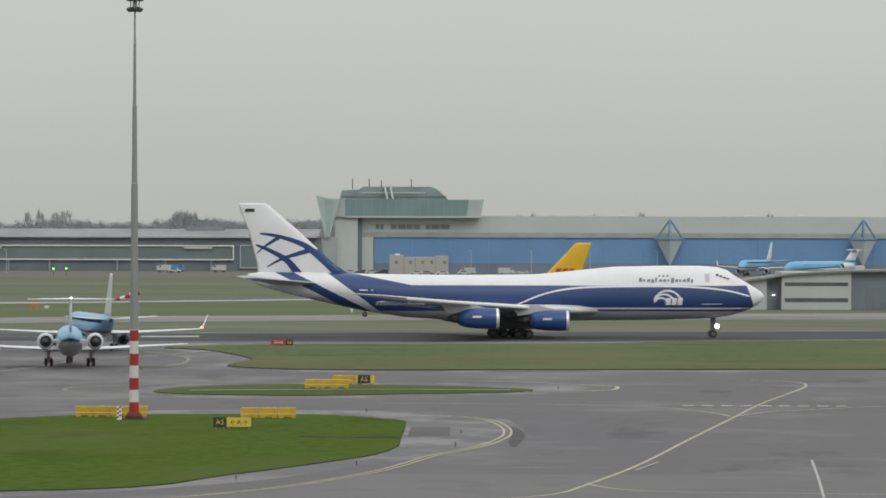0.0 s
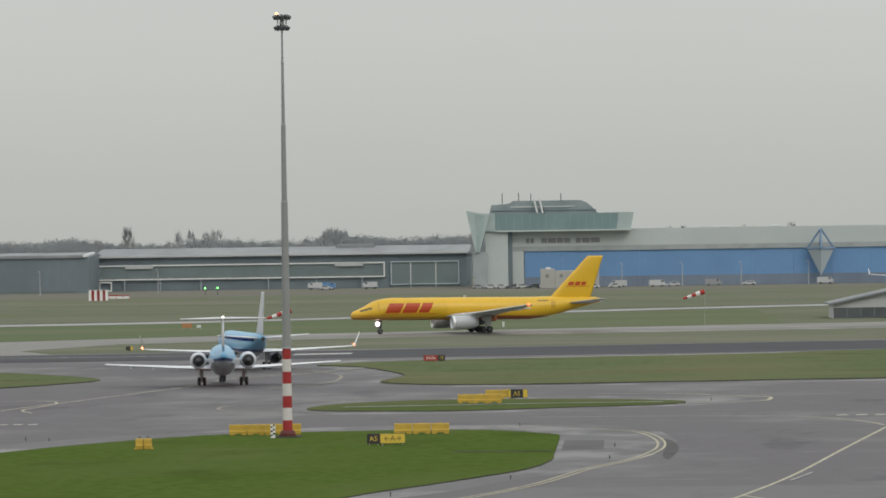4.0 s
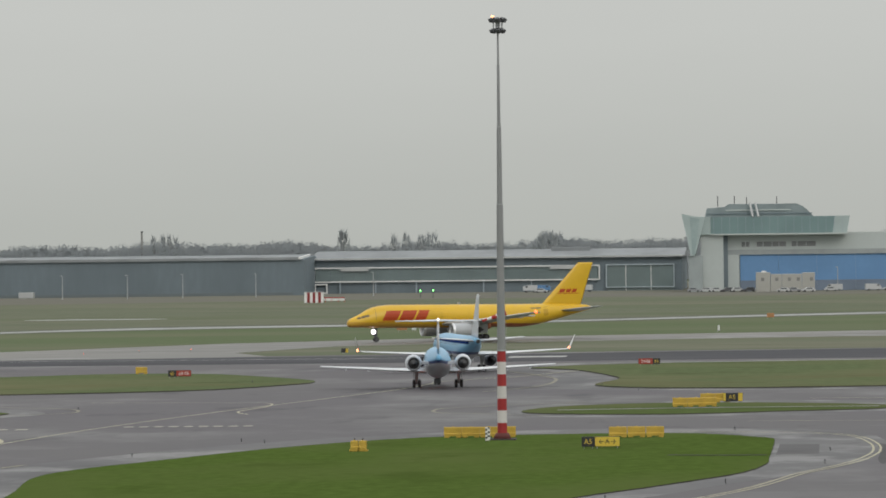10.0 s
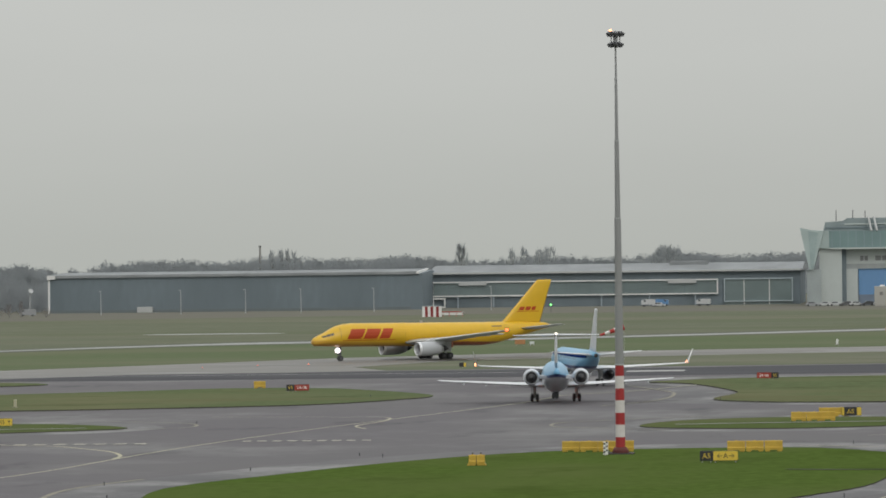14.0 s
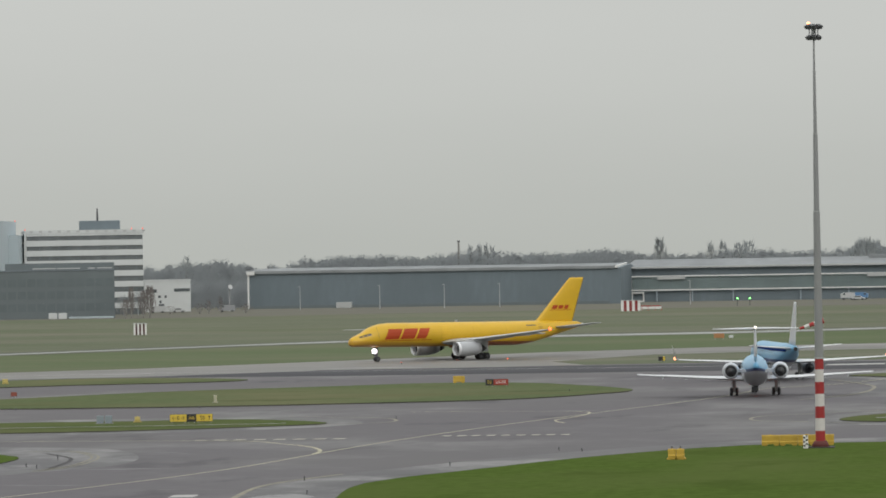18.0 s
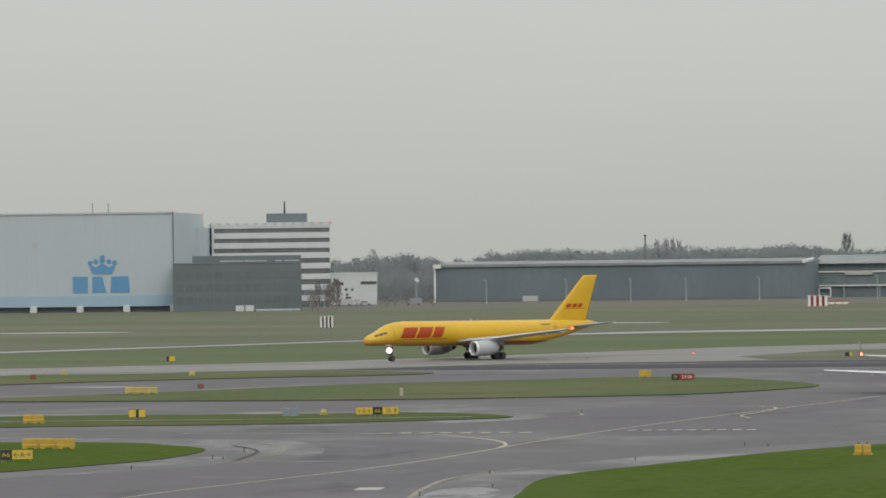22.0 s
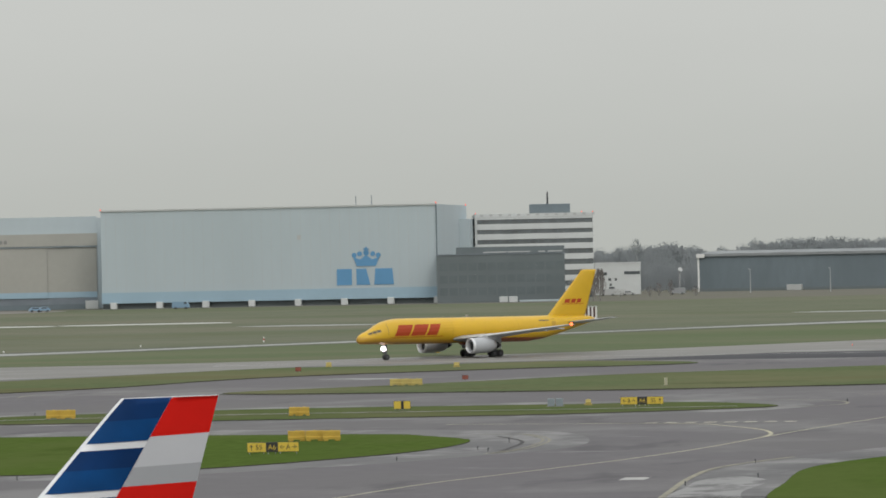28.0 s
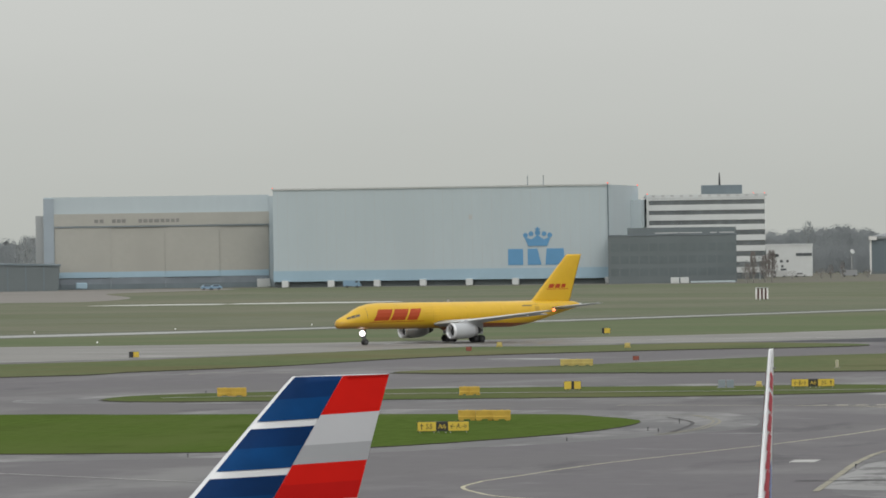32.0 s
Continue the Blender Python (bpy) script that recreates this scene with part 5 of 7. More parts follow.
    for y in (5.5, -5.5):
        leg(t, 1.7, y, 4.2, 0.66, (-0.8, 0.8), 0.52, 1.2, M_DARKSTEEL)
    for y in (1.9, -1.9):
        leg(t, -1.7, y, 3.6, 0.66, (-0.8, 0.8), 0.52, 1.2, M_DARKSTEEL)
    for y in (3.1, -3.1):
        part("gear_door", box(-3.6, 3.4, y - 0.05, y + 0.05, 1.3, 2.7), M_DARKSTEEL, t)
    leg(t, 30.7, 0, 3.6, 0.62, (0,), 0.45, 1.0, M_DARKSTEEL)
    lamp_ball("nose_lamp", (31.3, -0.55, 1.75), 0.38, M_LAMP, t, "bright white landing lamp")
    return t


def twin(name, label, L, nose, dia, zc, livery, wing, fin, tail, engines, gear, m_nac, m_fin, cat="aircraft", rear=False, tail_up=0.33, rake=0.0, m_wing=None, front=None):
    """A twin-engined airliner; nose: the nose's x. Returns the thing and its hull."""
    t = thing(name, Matrix(), label, cat)
    r = dia / 2
    st = [(nose, zc - 0.22 * dia, 0.04, 0.04, 0.04), (nose - 0.05 * dia, zc - 0.22 * dia, 0.3 * r, 0.28 * r, 0.28 * r), (nose - 0.22 * dia, zc - 0.19 * dia, 0.55 * r, 0.52 * r, 0.52 * r), (nose - 0.42 * dia, zc - 0.14 * dia, 0.7 * r, 0.68 * r, 0.7 * r), (nose - 0.72 * dia, zc - 0.05 * dia, 0.83 * r, 0.93 * r, 0.88 * r), (nose - 1.05 * dia, zc - 0.01 * dia, 0.93 * r, 1.02 * r, 0.98 * r), (nose - 1.5 * dia, zc, 0.99 * r, 1.05 * r, 1.03 * r), (nose - 1.9 * dia, zc, r, 1.06 * r, 1.05 * r)]
    if front:
        st = [(nose - d, *q) for d, *q in front]
    end = nose - L
    st += [(end + 3.6 * dia, zc, r, 1.06 * r, 1.05 * r), (end + 2.8 * dia, zc + 0.04 * dia, 0.96 * r, 1.0 * r, 0.92 * r), (end + 1.9 * dia, zc + 0.13 * dia, 0.8 * r, 0.82 * r, 0.68 * r), (end + 1.0 * dia, zc + (tail_up - 0.09) * dia, 0.52 * r, 0.58 * r, 0.42 * r), (end + 0.3 * dia, zc + tail_up * dia, 0.25 * r, 0.32 * r, 0.24 * r), (end, zc + (tail_up + 0.02) * dia, 0.1 * r, 0.12 * r, 0.1 * r)]
    hull = Hull([(q[0], q[1] + rake * q[0]) + q[2:] for q in st])
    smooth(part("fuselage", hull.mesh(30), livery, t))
    mirrored("wing", lambda s: foil([(x, s * y, z, c, k) for x, y, z, c, k in wing]), m_wing or M_WING, t, "white wing" if m_wing else "grey wing")
    mirrored("tailplane", lambda s: foil([(x, s * y, z, c, k) for x, y, z, c, k in tail]), m_wing or M_WING, t, "white tailplane" if m_wing else "grey tailplane")
    smooth(part("fin", foil(fin, True), m_fin, t))
    for s in (1, -1):
        x, y, z, ln, rr = engines
        nacelle(t, x, s * y, z, ln, rr, m_nac, M_METAL, 0.8 if rear else 0.62)
        part("exhaust", tube((x - ln + 0.06, s * y, z), (x - ln - 0.03, s * y, z), rr * (0.66 if rear else 0.55), seg=20), M_BLACK, t, "dark engine exhaust")
        if rear:
            part("pylon", box(x - ln * 0.75, x - ln * 0.2, min(s * (y - rr * 0.8), s * r * 0.6), max(s * (y - rr * 0.8), s * r * 0.6), z - 0.15, z + 0.2), m_nac, t)
        else:
            part("pylon", prism([(x - 0.9, z + rr * 0.9), (x - ln * 0.95, z + rr * 0.4), (x - ln * 1.15, z + rr * 1.15), (x - ln * 0.6, z + rr * 1.35)], s * y - 0.16, s * y + 0.16, "y"), M_WING, t)
    nx, mr, axles, track, w = gear["nose"], gear["r"], gear["axles"], gear["track"], gear["w"]
    for s in (1, -1):
        leg(t, 0, s * track / 2, zc - r * 0.5, mr, axles, w, gear["pair"])
        if gear.get("doors", True):
            part("wing_fairing", box(-2.6, 3.2, s * 0.3, s * (r * 0.95), zc - r * 1.2, zc - r * 0.7, 0.25), livery, t)
    leg(t, nx, 0, zc - r * 0.8, mr * 0.8, (0,), w * 0.8, gear["pair"] * 0.6, M_DARKSTEEL)
    return t, hull


YELLOW_JET = (0.66, 0.405, 0.022)
M_MARK_RED = mat("livery_red", (0.43, 0.06, 0.016), 0.4, 0, 0.06)


def wing_757():
    return [(6.6, 1.4, 2.9, 9.0, 0.13), (3.6, 6.6, 3.4, 6.0, 0.11), (-2.4, 18.4, 4.85, 2.0, 0.1), (-2.9, 19.0, 4.95, 1.3, 0.07)]


FIN_757 = [(-11.5, 5.5, 0, 8.8, 0.05), (-13.2, 6.2, 0, 7.4, 0.1), (-19.7, 12.85, 0, 3.1, 0.1), (-20.1, 13.2, 0, 2.75, 0.06)]
FIN_STRIPED = [(-13.2, 6.1, 0, 9.0, 0.06), (-14.8, 6.6, 0, 7.7, 0.1), (-21.1, 13.1, 0, 3.37, 0.1), (-21.35, 13.35, 0, 3.2, 0.1), (-21.58, 13.56, 0, 3.03, 0.07)]
TAIL_757 = [(-15.8, 0.8, 4.85, 5.0, 0.1), (-19.6, 7.6, 5.6, 1.7, 0.08)]
GEAR_757 = {"nose": 18.3, "r": 0.56, "axles": (-0.6, 0.6), "track": 7.32, "w": 0.42, "pair": 0.86}


# distance behind the nose, middle height, half width, half height up and down
FRONT_757 = [(0, 2.95, 0.12, 0.1, 0.1), (0.12, 2.95, 0.48, 0.46, 0.42), (0.4, 2.99, 0.76, 0.72, 0.62), (0.9, 3.07, 0.98, 0.9, 0.76), (1.5, 3.17, 1.15, 1.04, 0.86), (2.0, 3.24, 1.26, 1.2, 0.95), (2.6, 3.33, 1.38, 1.4, 1.04), (3.4, 3.5, 1.58, 1.72, 1.24), (4.5, 3.72, 1.76, 1.98, 1.5), (5.8, 3.95, 1.86, 2.06, 1.75), (7.6, 4.17, 1.9, 2.01, 1.99)]


def freighter_yellow():
    red = M_MARK_RED
    m_pane = mat("cockpit_pane", (0.11, 0.09, 0.05), 0.2, 0, 0.1, spec=0.6)
    m_seam = paint("yellow_seam", (0.5, 0.3, 0.02), [], 0.4)
    # orange and brown belly fields paint in its shade and ground reflection
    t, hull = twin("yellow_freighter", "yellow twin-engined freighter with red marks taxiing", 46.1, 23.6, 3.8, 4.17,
                   paint("yellow_livery_belly_shade", YELLOW_JET, [((0.55, 0.31, 0.035), [(0.045, 0, -1, 2.5)]), ((0.45, 0.23, 0.04), [(0.03, 0, -1, 2.25)]), ((0.31, 0.1, 0.04), [(0.02, 0, -1, 2.95), (-1, 0, 0, 4)])], 0.35, 0.06),
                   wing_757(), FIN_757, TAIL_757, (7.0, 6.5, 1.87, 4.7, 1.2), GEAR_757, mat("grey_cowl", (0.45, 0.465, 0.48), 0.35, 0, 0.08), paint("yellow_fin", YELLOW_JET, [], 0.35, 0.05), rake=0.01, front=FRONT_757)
    for s in (1, -1):
        # three plain slanted red blocks
        for a, b, z0, z1 in ((17.9, 15.2, 3.66, 5.36), (14.85, 12.2, 3.66, 5.36), (11.85, 9.9, 3.66, 5.36)):
            k = 0.55
            q = [(a - k * (z0 - 3.6), z0), (b - k * (z0 - 3.6), z0), (b - k * (z1 - 3.6), z1), (a - k * (z1 - 3.6), z1)]
            part("livery_block", hull.decal(q, s, 3, 3, 0.035), red, t, "red slanted livery block")
        part("livery_line", hull.decal([(18.6, 3.4), (8.6, 3.4), (8.6, 3.47), (18.6, 3.47)], s, 8, 1, 0.035), red, t)
        for a, b in ((-16.9, -17.9), (-18.15, -19.1), (-19.35, -20.2)):
            part("fin_mark", fin_patch(FIN_757, [(a + 0.75, 7.98), (b + 0.75, 7.98), (b + 0.45, 8.6), (a + 0.45, 8.6)], s), red, t, "red mark on the yellow fin")
        part("fin_line", fin_patch(FIN_757, [(-15.8, 7.76), (-20.2, 7.76), (-20.2, 7.84), (-15.8, 7.84)], s), red, t)
        for x0, x1, za, zb, zc, zd in ((22.15, 21.5, 3.98, 4.06, 4.38, 4.2), (21.43, 20.8, 4.1, 4.2, 4.6, 4.42), (20.73, 20.1, 4.26, 4.38, 4.72, 4.64)):
            part("cockpit_window", hull.decal([(x0, za), (x1, zb), (x1, zc), (x0, zd)], s, 3, 3, 0.03), m_pane, t, "dark cockpit window")
        for x in (13.2, 6.8, 0.5, -6.0, -11.5):
            part("panel_seam", hull.decal([(x, 3.4), (x - 0.05, 3.4), (x - 0.05, 5.9), (x, 5.9)], s, 1, 5, 0.02), m_seam, t)
        part("rear_door", hull.decal([(-12.6, 4.0), (-13.5, 4.0), (-13.5, 5.6), (-12.6, 5.6)], s, 2, 3, 0.02), m_seam, t)
        part("registration", hull.decal([(-10.2, 5.3), (-12.2, 5.3), (-12.2, 5.45), (-10.2, 5.45)], s, 3, 1, 0.03), M_DARKSTEEL, t, "small dark registration bar")
        part("door_line", hull.decal([(18.95, 3.9), (18.9, 3.9), (18.9, 5.6), (18.95, 5.6)], s, 1, 4, 0.03), M_DARKSTEEL, t)
        part("cargo_door", hull.decal([(8.6, 4.3), (5.2, 4.3), (5.2, 6.1), (8.6, 6.1)], s, 4, 4, 0.02), paint("yellow_door", (0.68, 0.41, 0.02), [], 0.35), t)
    lamp_ball("nose_lamp", (18.75, 0, 1.75), 0.44, M_LAMP, t, "bright white taxi lamp")
    lamp_ball("port_lamp", (-3.3, 19.05, 5.0), 0.24, M_LAMP_RED, t, "red wingtip lamp")
    for s in (1, -1):
        for y in (8.5, 12.0, 15.0):
            part("flap_fairing", tube((0.4 - (y - 8) * 0.3, s * y, 2.95 + y * 0.09), (-2.9 - (y - 8) * 0.3, s * y, 2.9 + y * 0.09), 0.26, 0.08, 8), M_WING, t)
    part("antenna", box(2.5, 3.0, -0.03, 0.03, 6.1, 6.6), M_GALV, t)
    smooth(part("tail_cone", tube((-20.9, 0, 5.18), (-22.7, 0, 5.3), 0.5, 0.2, 14), M_WING_PALE, t, "pale exhaust cone of the tail"))
    mirrored("slat", lambda s: foil([(6.75, s * 1.9, 2.93, 0.7, 0.4), (3.8, s * 6.6, 3.4, 0.62, 0.4), (-2.25, s * 18.4, 4.85, 0.4, 0.4)]), M_WHITE, t, "pale leading-edge slat")
    return t


def striped_tail_jet():
    wht, blu, rd, gry = (0.74, 0.75, 0.76), (0.003, 0.034, 0.13), (0.62, 0.011, 0.006), (0.52, 0.53, 0.55)
    # stripes fall a little towards the tail; h is the height along the fin
    fin = paint("striped_fin", wht, [], 0.3, 0.04)
    t, hull = twin("striped_tail_aircraft", "parked airliner with blue, white and red striped tail", 46.9, 23.7, 3.9, 4.45, paint("silver_livery", (0.5, 0.52, 0.54), [], 0.3, 0.05), wing_757(), FIN_STRIPED, TAIL_757, (7.4, 6.5, 1.95, 5.3, 1.38), GEAR_757, M_NAC_GREY, fin)
    b_mat, r_mat, g_mat = (paint("tail_blue", blu, [], 0.55, 0.3, 0.12), paint("tail_red", rd, [], 0.55, 0.1, 0.12), paint("tail_grey", gry, [], 0.4, 0.05))
    b_lite, g_dark, r_deep = paint("tail_mid_blue", (0.003, 0.057, 0.195), [], 0.55, 0.3, 0.12), paint("tail_dark_grey", (0.36, 0.37, 0.385), [], 0.4, 0.05), paint("tail_deep_red", (0.5, 0.008, 0.006), [], 0.55, 0.1, 0.12)

    def le(z):
        return -14.8 - (z - 6.6) * 0.97 - 0.03 * (max(0.0, z - 13.1) / 0.45) ** 2

    def te(z):
        return -14.8 - (z - 6.6) * 0.97 - (7.7 - (z - 6.6) * 0.667)

    for s in (1, -1):
        for k in range(6):
            for f0, f1, z0, z1, m in ((0.02, 0.55, (13.8 if k == 0 else 13.52) - k * 1.35, 12.98 - k * 1.35, b_mat), (0.02, 0.55, 12.98 - k * 1.35, 12.37 - k * 1.35, b_lite), (0.55, 0.995, (13.8 if k == 0 else 13.52) - k * 2.43, 12.95 - k * 2.43, r_mat if k < 4 else None), (0.55, 0.995, 12.95 - k * 2.43, 12.46 - k * 2.43, (r_mat if k == 0 else r_deep) if k < 4 else None), (0.55, 0.995, 12.46 - k * 2.43, 11.62 - k * 2.43, g_mat if k < 4 else None), (0.55, 0.995, 11.62 - k * 2.43, 11.09 - k * 2.43, g_dark if k < 4 else None)):
                if m is None or z1 < 6.7:
                    continue
                b = bmesh.new()
                grid = []
                for j in range(5):
                    row = []
                    for i in range(7):
                        mid = 0.495 - 0.005 * (13.5 - (z0 + (z1 - z0) * j / 4))
                        e0, e1 = (f0, mid) if f1 == 0.55 else (mid, f1)
                        u = e0 + (e1 - e0) * i / 6
                        zz = z0 + (z1 - z0) * j / 4 - 0.11 * (0.5 - u)
                        zz = min(zz, 13.55)
                        c = le(zz) - te(zz)
                        th = 0.5 * 0.1 * 2.6 * math.sqrt(u) * (1 - u) * c + 0.03 * (1 + f0)
                        row.append(b.verts.new((le(zz) - u * c, s * th, zz)))
                    grid.append(row)
                for j in range(4):
                    for i in range(6):
                        b.faces.new((grid[j][i], grid[j][i + 1], grid[j + 1][i + 1], grid[j + 1][i]))
                bmesh.ops.recalc_face_normals(b, faces=b.faces[:])
                smooth(part("tail_stripe", b, m, t, "painted tail stripe"))
    return t


M_TAIL_RED = mat("tail_mark_red", (0.42, 0.02, 0.045), 0.45, 0, 0.06)


def white_tail_jet():
    wht = (0.74, 0.75, 0.76)
    fin = [(-8.0, 5.2, 0, 7.8, 0.05), (-10.5, 6.2, 0, 5.2, 0.06), (-15.6, 12.1, 0, 2.2, 0.085), (-15.85, 12.42, 0, 1.85, 0.08), (-16.0, 12.52, 0, 1.5, 0.06)]
    t, hull = twin("white_tail_aircraft", "white airliner with a red marked tail taxiing past", 38.0, 20.5, 3.76, 3.9, paint("white_livery", wht, [((0.25, 0.33, 0.55), [(-1, 0, 0, -10), (0, 0, -1, 5.2)])], 0.3, 0.05),
                   [(4.5, 1.4, 2.6, 7.8, 0.13), (0.5, 5.5, 2.9, 4.6, 0.11), (-5.5, 17.0, 4.0, 1.6, 0.1), (-5.9, 17.1, 4.3, 1.4, 0.08)], fin,
                   [(-13.2, 0.6, 5.0, 4.2, 0.1), (-16.6, 7.1, 5.7, 1.4, 0.08)], (6.2, 4.8, 1.35, 4.3, 1.0), {"nose": 15.6, "r": 0.55, "axles": (0,), "track": 5.7, "w": 0.38, "pair": 0.86}, M_NAC_GREY, paint("white_fin", wht, [], 0.3, 0.04))
    for s in (1, -1):
        # a row of plain slanted lozenges climbing along the leading edge
        for k, (z, h, w) in enumerate(((11.2, 0.42, 0.75), (10.35, 0.5, 0.85), (9.55, 0.42, 0.8), (8.8, 0.4, 0.7), (8.1, 0.42, 0.8), (7.3, 0.46, 0.8), (6.55, 0.4, 0.75))):
            chord = 5.2 - (z - 6.2) * 3.0 / 5.9
            xc, w = -10.5 - (z - 6.2) * 5.1 / 5.9 - 0.29 * chord, 0.33 * chord
            b = bmesh.new()
            hub = b.verts.new(fin_skin(fin, xc, z, s))
            rim = []
            for q in range(16):
                a = q * math.tau / 16
                rr = 1.0 + 0.22 * math.cos(4 * a)
                u, v = w * rr * math.cos(a) * 0.6, h * rr * math.sin(a)
                rim.append(b.verts.new(fin_skin(fin, xc + u + v * 0.3, z + v * 0.82 - u * 0.25, s)))
            for q in range(16):
                b.faces.new((hub, rim[q], rim[(q + 1) % 16]))
            part("tail_mark", b, M_TAIL_RED, t, "red slanted lozenge on the white fin")
        b = bmesh.new()
        v = [b.verts.new(fin_skin(fin, -14.5 + 0.8 * math.cos(a), 6.9 + 1.15 * math.sin(a), s)) for a in (i * math.tau / 20 for i in range(20))]
        b.faces.new(v)
        part("tail_disc", b, mat("lilac_blue", (0.22, 0.27, 0.5), 0.4), t, "lilac blue disc on the fin")
    part("hinge", box(-17.0, -16.4, -0.16, 0.16, 11.7, 11.75), M_DARKSTEEL, t)
    for s in (1, -1):
        smooth(part("winglet", foil([(-5.6, s * 17.1, 4.2, 1.5, 0.08), (-7.0, s * 17.5, 6.6, 0.6, 0.06)]), M_WING, t))
    return t


JETBLUE = (0.16, 0.4, 0.6)


def blue_livery(name, z_line, s=0.0):
    return paint(name, (0.6, 0.62, 0.64), [(JETBLUE, [(-s, 0, 1, -z_line - 5 * s)]), ((0.015, 0.035, 0.15), [(-s, 0, 1, -z_line - 5 * s + (0.26 if not s else 0.2)), (s, 0, -1, z_line + 5 * s + (0.1 if not s else 0.12))]), ((0.58, 0.6, 0.62), [(0, 0, -1, z_line - 0.9)])], 0.3, 0.05)


M_NAVY_LINE = mat("matt_navy_line", (0.015, 0.035, 0.13), 0.9, 0, 0.05, 1, 0.4, 0, 0.0)
M_JETWING = mat("white_wing", (0.68, 0.69, 0.7), 0.4, 0, 0.06, 1.0, 0.3, 0, 0.4)


def t_tail_jet():
    t, hull = twin("t_tail_jet", "blue and white T-tailed regional jet waiting on the taxiway", 30.9, 15.9, 3.3, 2.95, blue_livery("blue_jet_livery", 3.0, -0.055),
                   [(3.3, 1.2, 2.0, 5.6, 0.12), (0.6, 5.0, 2.2, 3.9, 0.11), (-3.0, 13.6, 2.75, 1.6, 0.1), (-3.2, 14.04, 2.8, 1.2, 0.08)],
                   [(-9.0, 4.3, 0, 5.0, 0.07), (-10.4, 5.2, 0, 4.4, 0.09), (-12.9, 8.2, 0, 3.3, 0.09)],
                   [(-12.4, 0.0, 8.25, 3.0, 0.1), (-14.2, 5.02, 8.25, 1.4, 0.08)], (-6.3, 2.92, 3.2, 4.6, 0.98), {"nose": 11.5, "r": 0.5, "axles": (0,), "track": 5.04, "w": 0.34, "pair": 0.66, "doors": False}, mat("pale_cowl", (0.62, 0.65, 0.68), 0.4), paint("white_tail_fin", (0.66, 0.68, 0.7), [(JETBLUE, [(0, 0, -1, 5.0)])], 0.3), rear=True, tail_up=0.25, m_wing=M_JETWING)
    lamp_ball("tail_lamp", (-15.7, 0, 8.4), 0.17, M_WHITE, t, "white tail fairing")
    part("tail_bullet", tube((-11.6, 0, 8.3), (-15.6, 0, 8.3), 0.22, 0.06, 10), M_WHITE, t)
    part("dorsal_line", tube((-9.6, 0, 4.5), (-13.8, 0, 4.55), 0.05, seg=6), M_NAC_BLUE, t)
    for s in (1, -1):
        for y in (5.5, 8.3, 11):
            part("flap_track", tube((-1.6 - (y - 5) * 0.25, s * y, 2.05 + (y - 5) * 0.05), (-3.6 - (y - 5) * 0.25, s * y, 2.0 + (y - 5) * 0.05), 0.14, 0.05, 6), M_WING, t)
        for k in range(14):
            x = 8.5 - k * 1.05
            part("cabin_window", hull.decal([(x, 3.35), (x - 0.32, 3.35), (x - 0.32, 3.75), (x, 3.75)], s, 1, 1, 0.012), M_BLACK, t)
    return t


def winglet_jet():
    t, hull = twin("regional_jet", "blue and white regional jet with upturned wingtips waiting", 36.2, 18.6, 3.2, 3.35, blue_livery("blue_jet_livery_2", 2.85),
                   [(3.6, 1.2, 2.4, 6.4, 0.12), (0.4, 5.2, 2.5, 4.0, 0.11), (-3.6, 13.6, 3.0, 1.7, 0.1), (-4.0, 14.2, 3.15, 1.3, 0.08)],
                   [(-11.0, 4.8, 0, 6.6, 0.05), (-12.4, 5.6, 0, 5.2, 0.09), (-16.6, 10.3, 0, 2.3, 0.09), (-16.9, 10.57, 0, 2.0, 0.06)],
                   # white cowls are coloured dark for the shadow under the wing
                   [(-13.6, 0.5, 4.5, 3.4, 0.1), (-16.8, 6.0, 5.0, 1.3, 0.08)], (5.2, 4.6, 1.55, 3.9, 0.85), {"nose": 13.8, "r": 0.5, "axles": (0,), "track": 5.9, "w": 0.34, "pair": 0.7}, mat("shaded_cowl", (0.1, 0.11, 0.13), 0.4), paint("white_tail_fin_2", (0.66, 0.68, 0.7), [], 0.3), m_wing=M_JETWING)
    for s in (1, -1):
        part("side_line", hull.decal([(15, 4.15), (-14.5, 4.05), (-14.5, 4.4), (15, 4.5)], s, 14, 2, 0.04), M_NAVY_LINE, t, "navy line along the blue side")
        smooth(part("winglet", foil([(-3.9, s * 14.1, 3.1, 1.5, 0.08), (-5.2, s * 14.7, 4.9, 0.55, 0.06)]), M_WHITE, t, "white upturned winglet"))
        for k in range(18):
            x = 12.5 - k * 1.2
            part("cabin_window", hull.decal([(x, 3.75), (x - 0.3, 3.75), (x - 0.3, 4.15), (x, 4.15)], s, 1, 1, 0.012), M_BLACK, t)
    lamp_ball("port_lamp", (-4.1, 14.2, 3.2), 0.2, M_LAMP_AMB, t, "glowing wingtip lamp")
    lamp_ball("starboard_lamp", (-4.1, -14.2, 3.2), 0.2, M_LAMP_AMB, t, "glowing wingtip lamp")
    part("tail_pipe", tube((-17.2, 0, 4.45), (-17.8, 0, 4.47), 0.28, 0.22, 12), M_BLACK, t)
    return t


BIG = freighter_four()
CARGO = freighter_yellow()
STRIPES = striped_tail_jet()
STRIPES.matrix_world = site(-16.24, 136.5) @ pose(0, 0, 0, 0, 0, 180 + 26) @ pose(24.55, 0, 0)
WHITE_TAIL = white_tail_jet()
T_TAIL = t_tail_jet()
T_TAIL.matrix_world = site(-4.445, 577) @ pose(0, 0, 0, 0, 0, 90.5)
REGIONAL = winglet_jet()
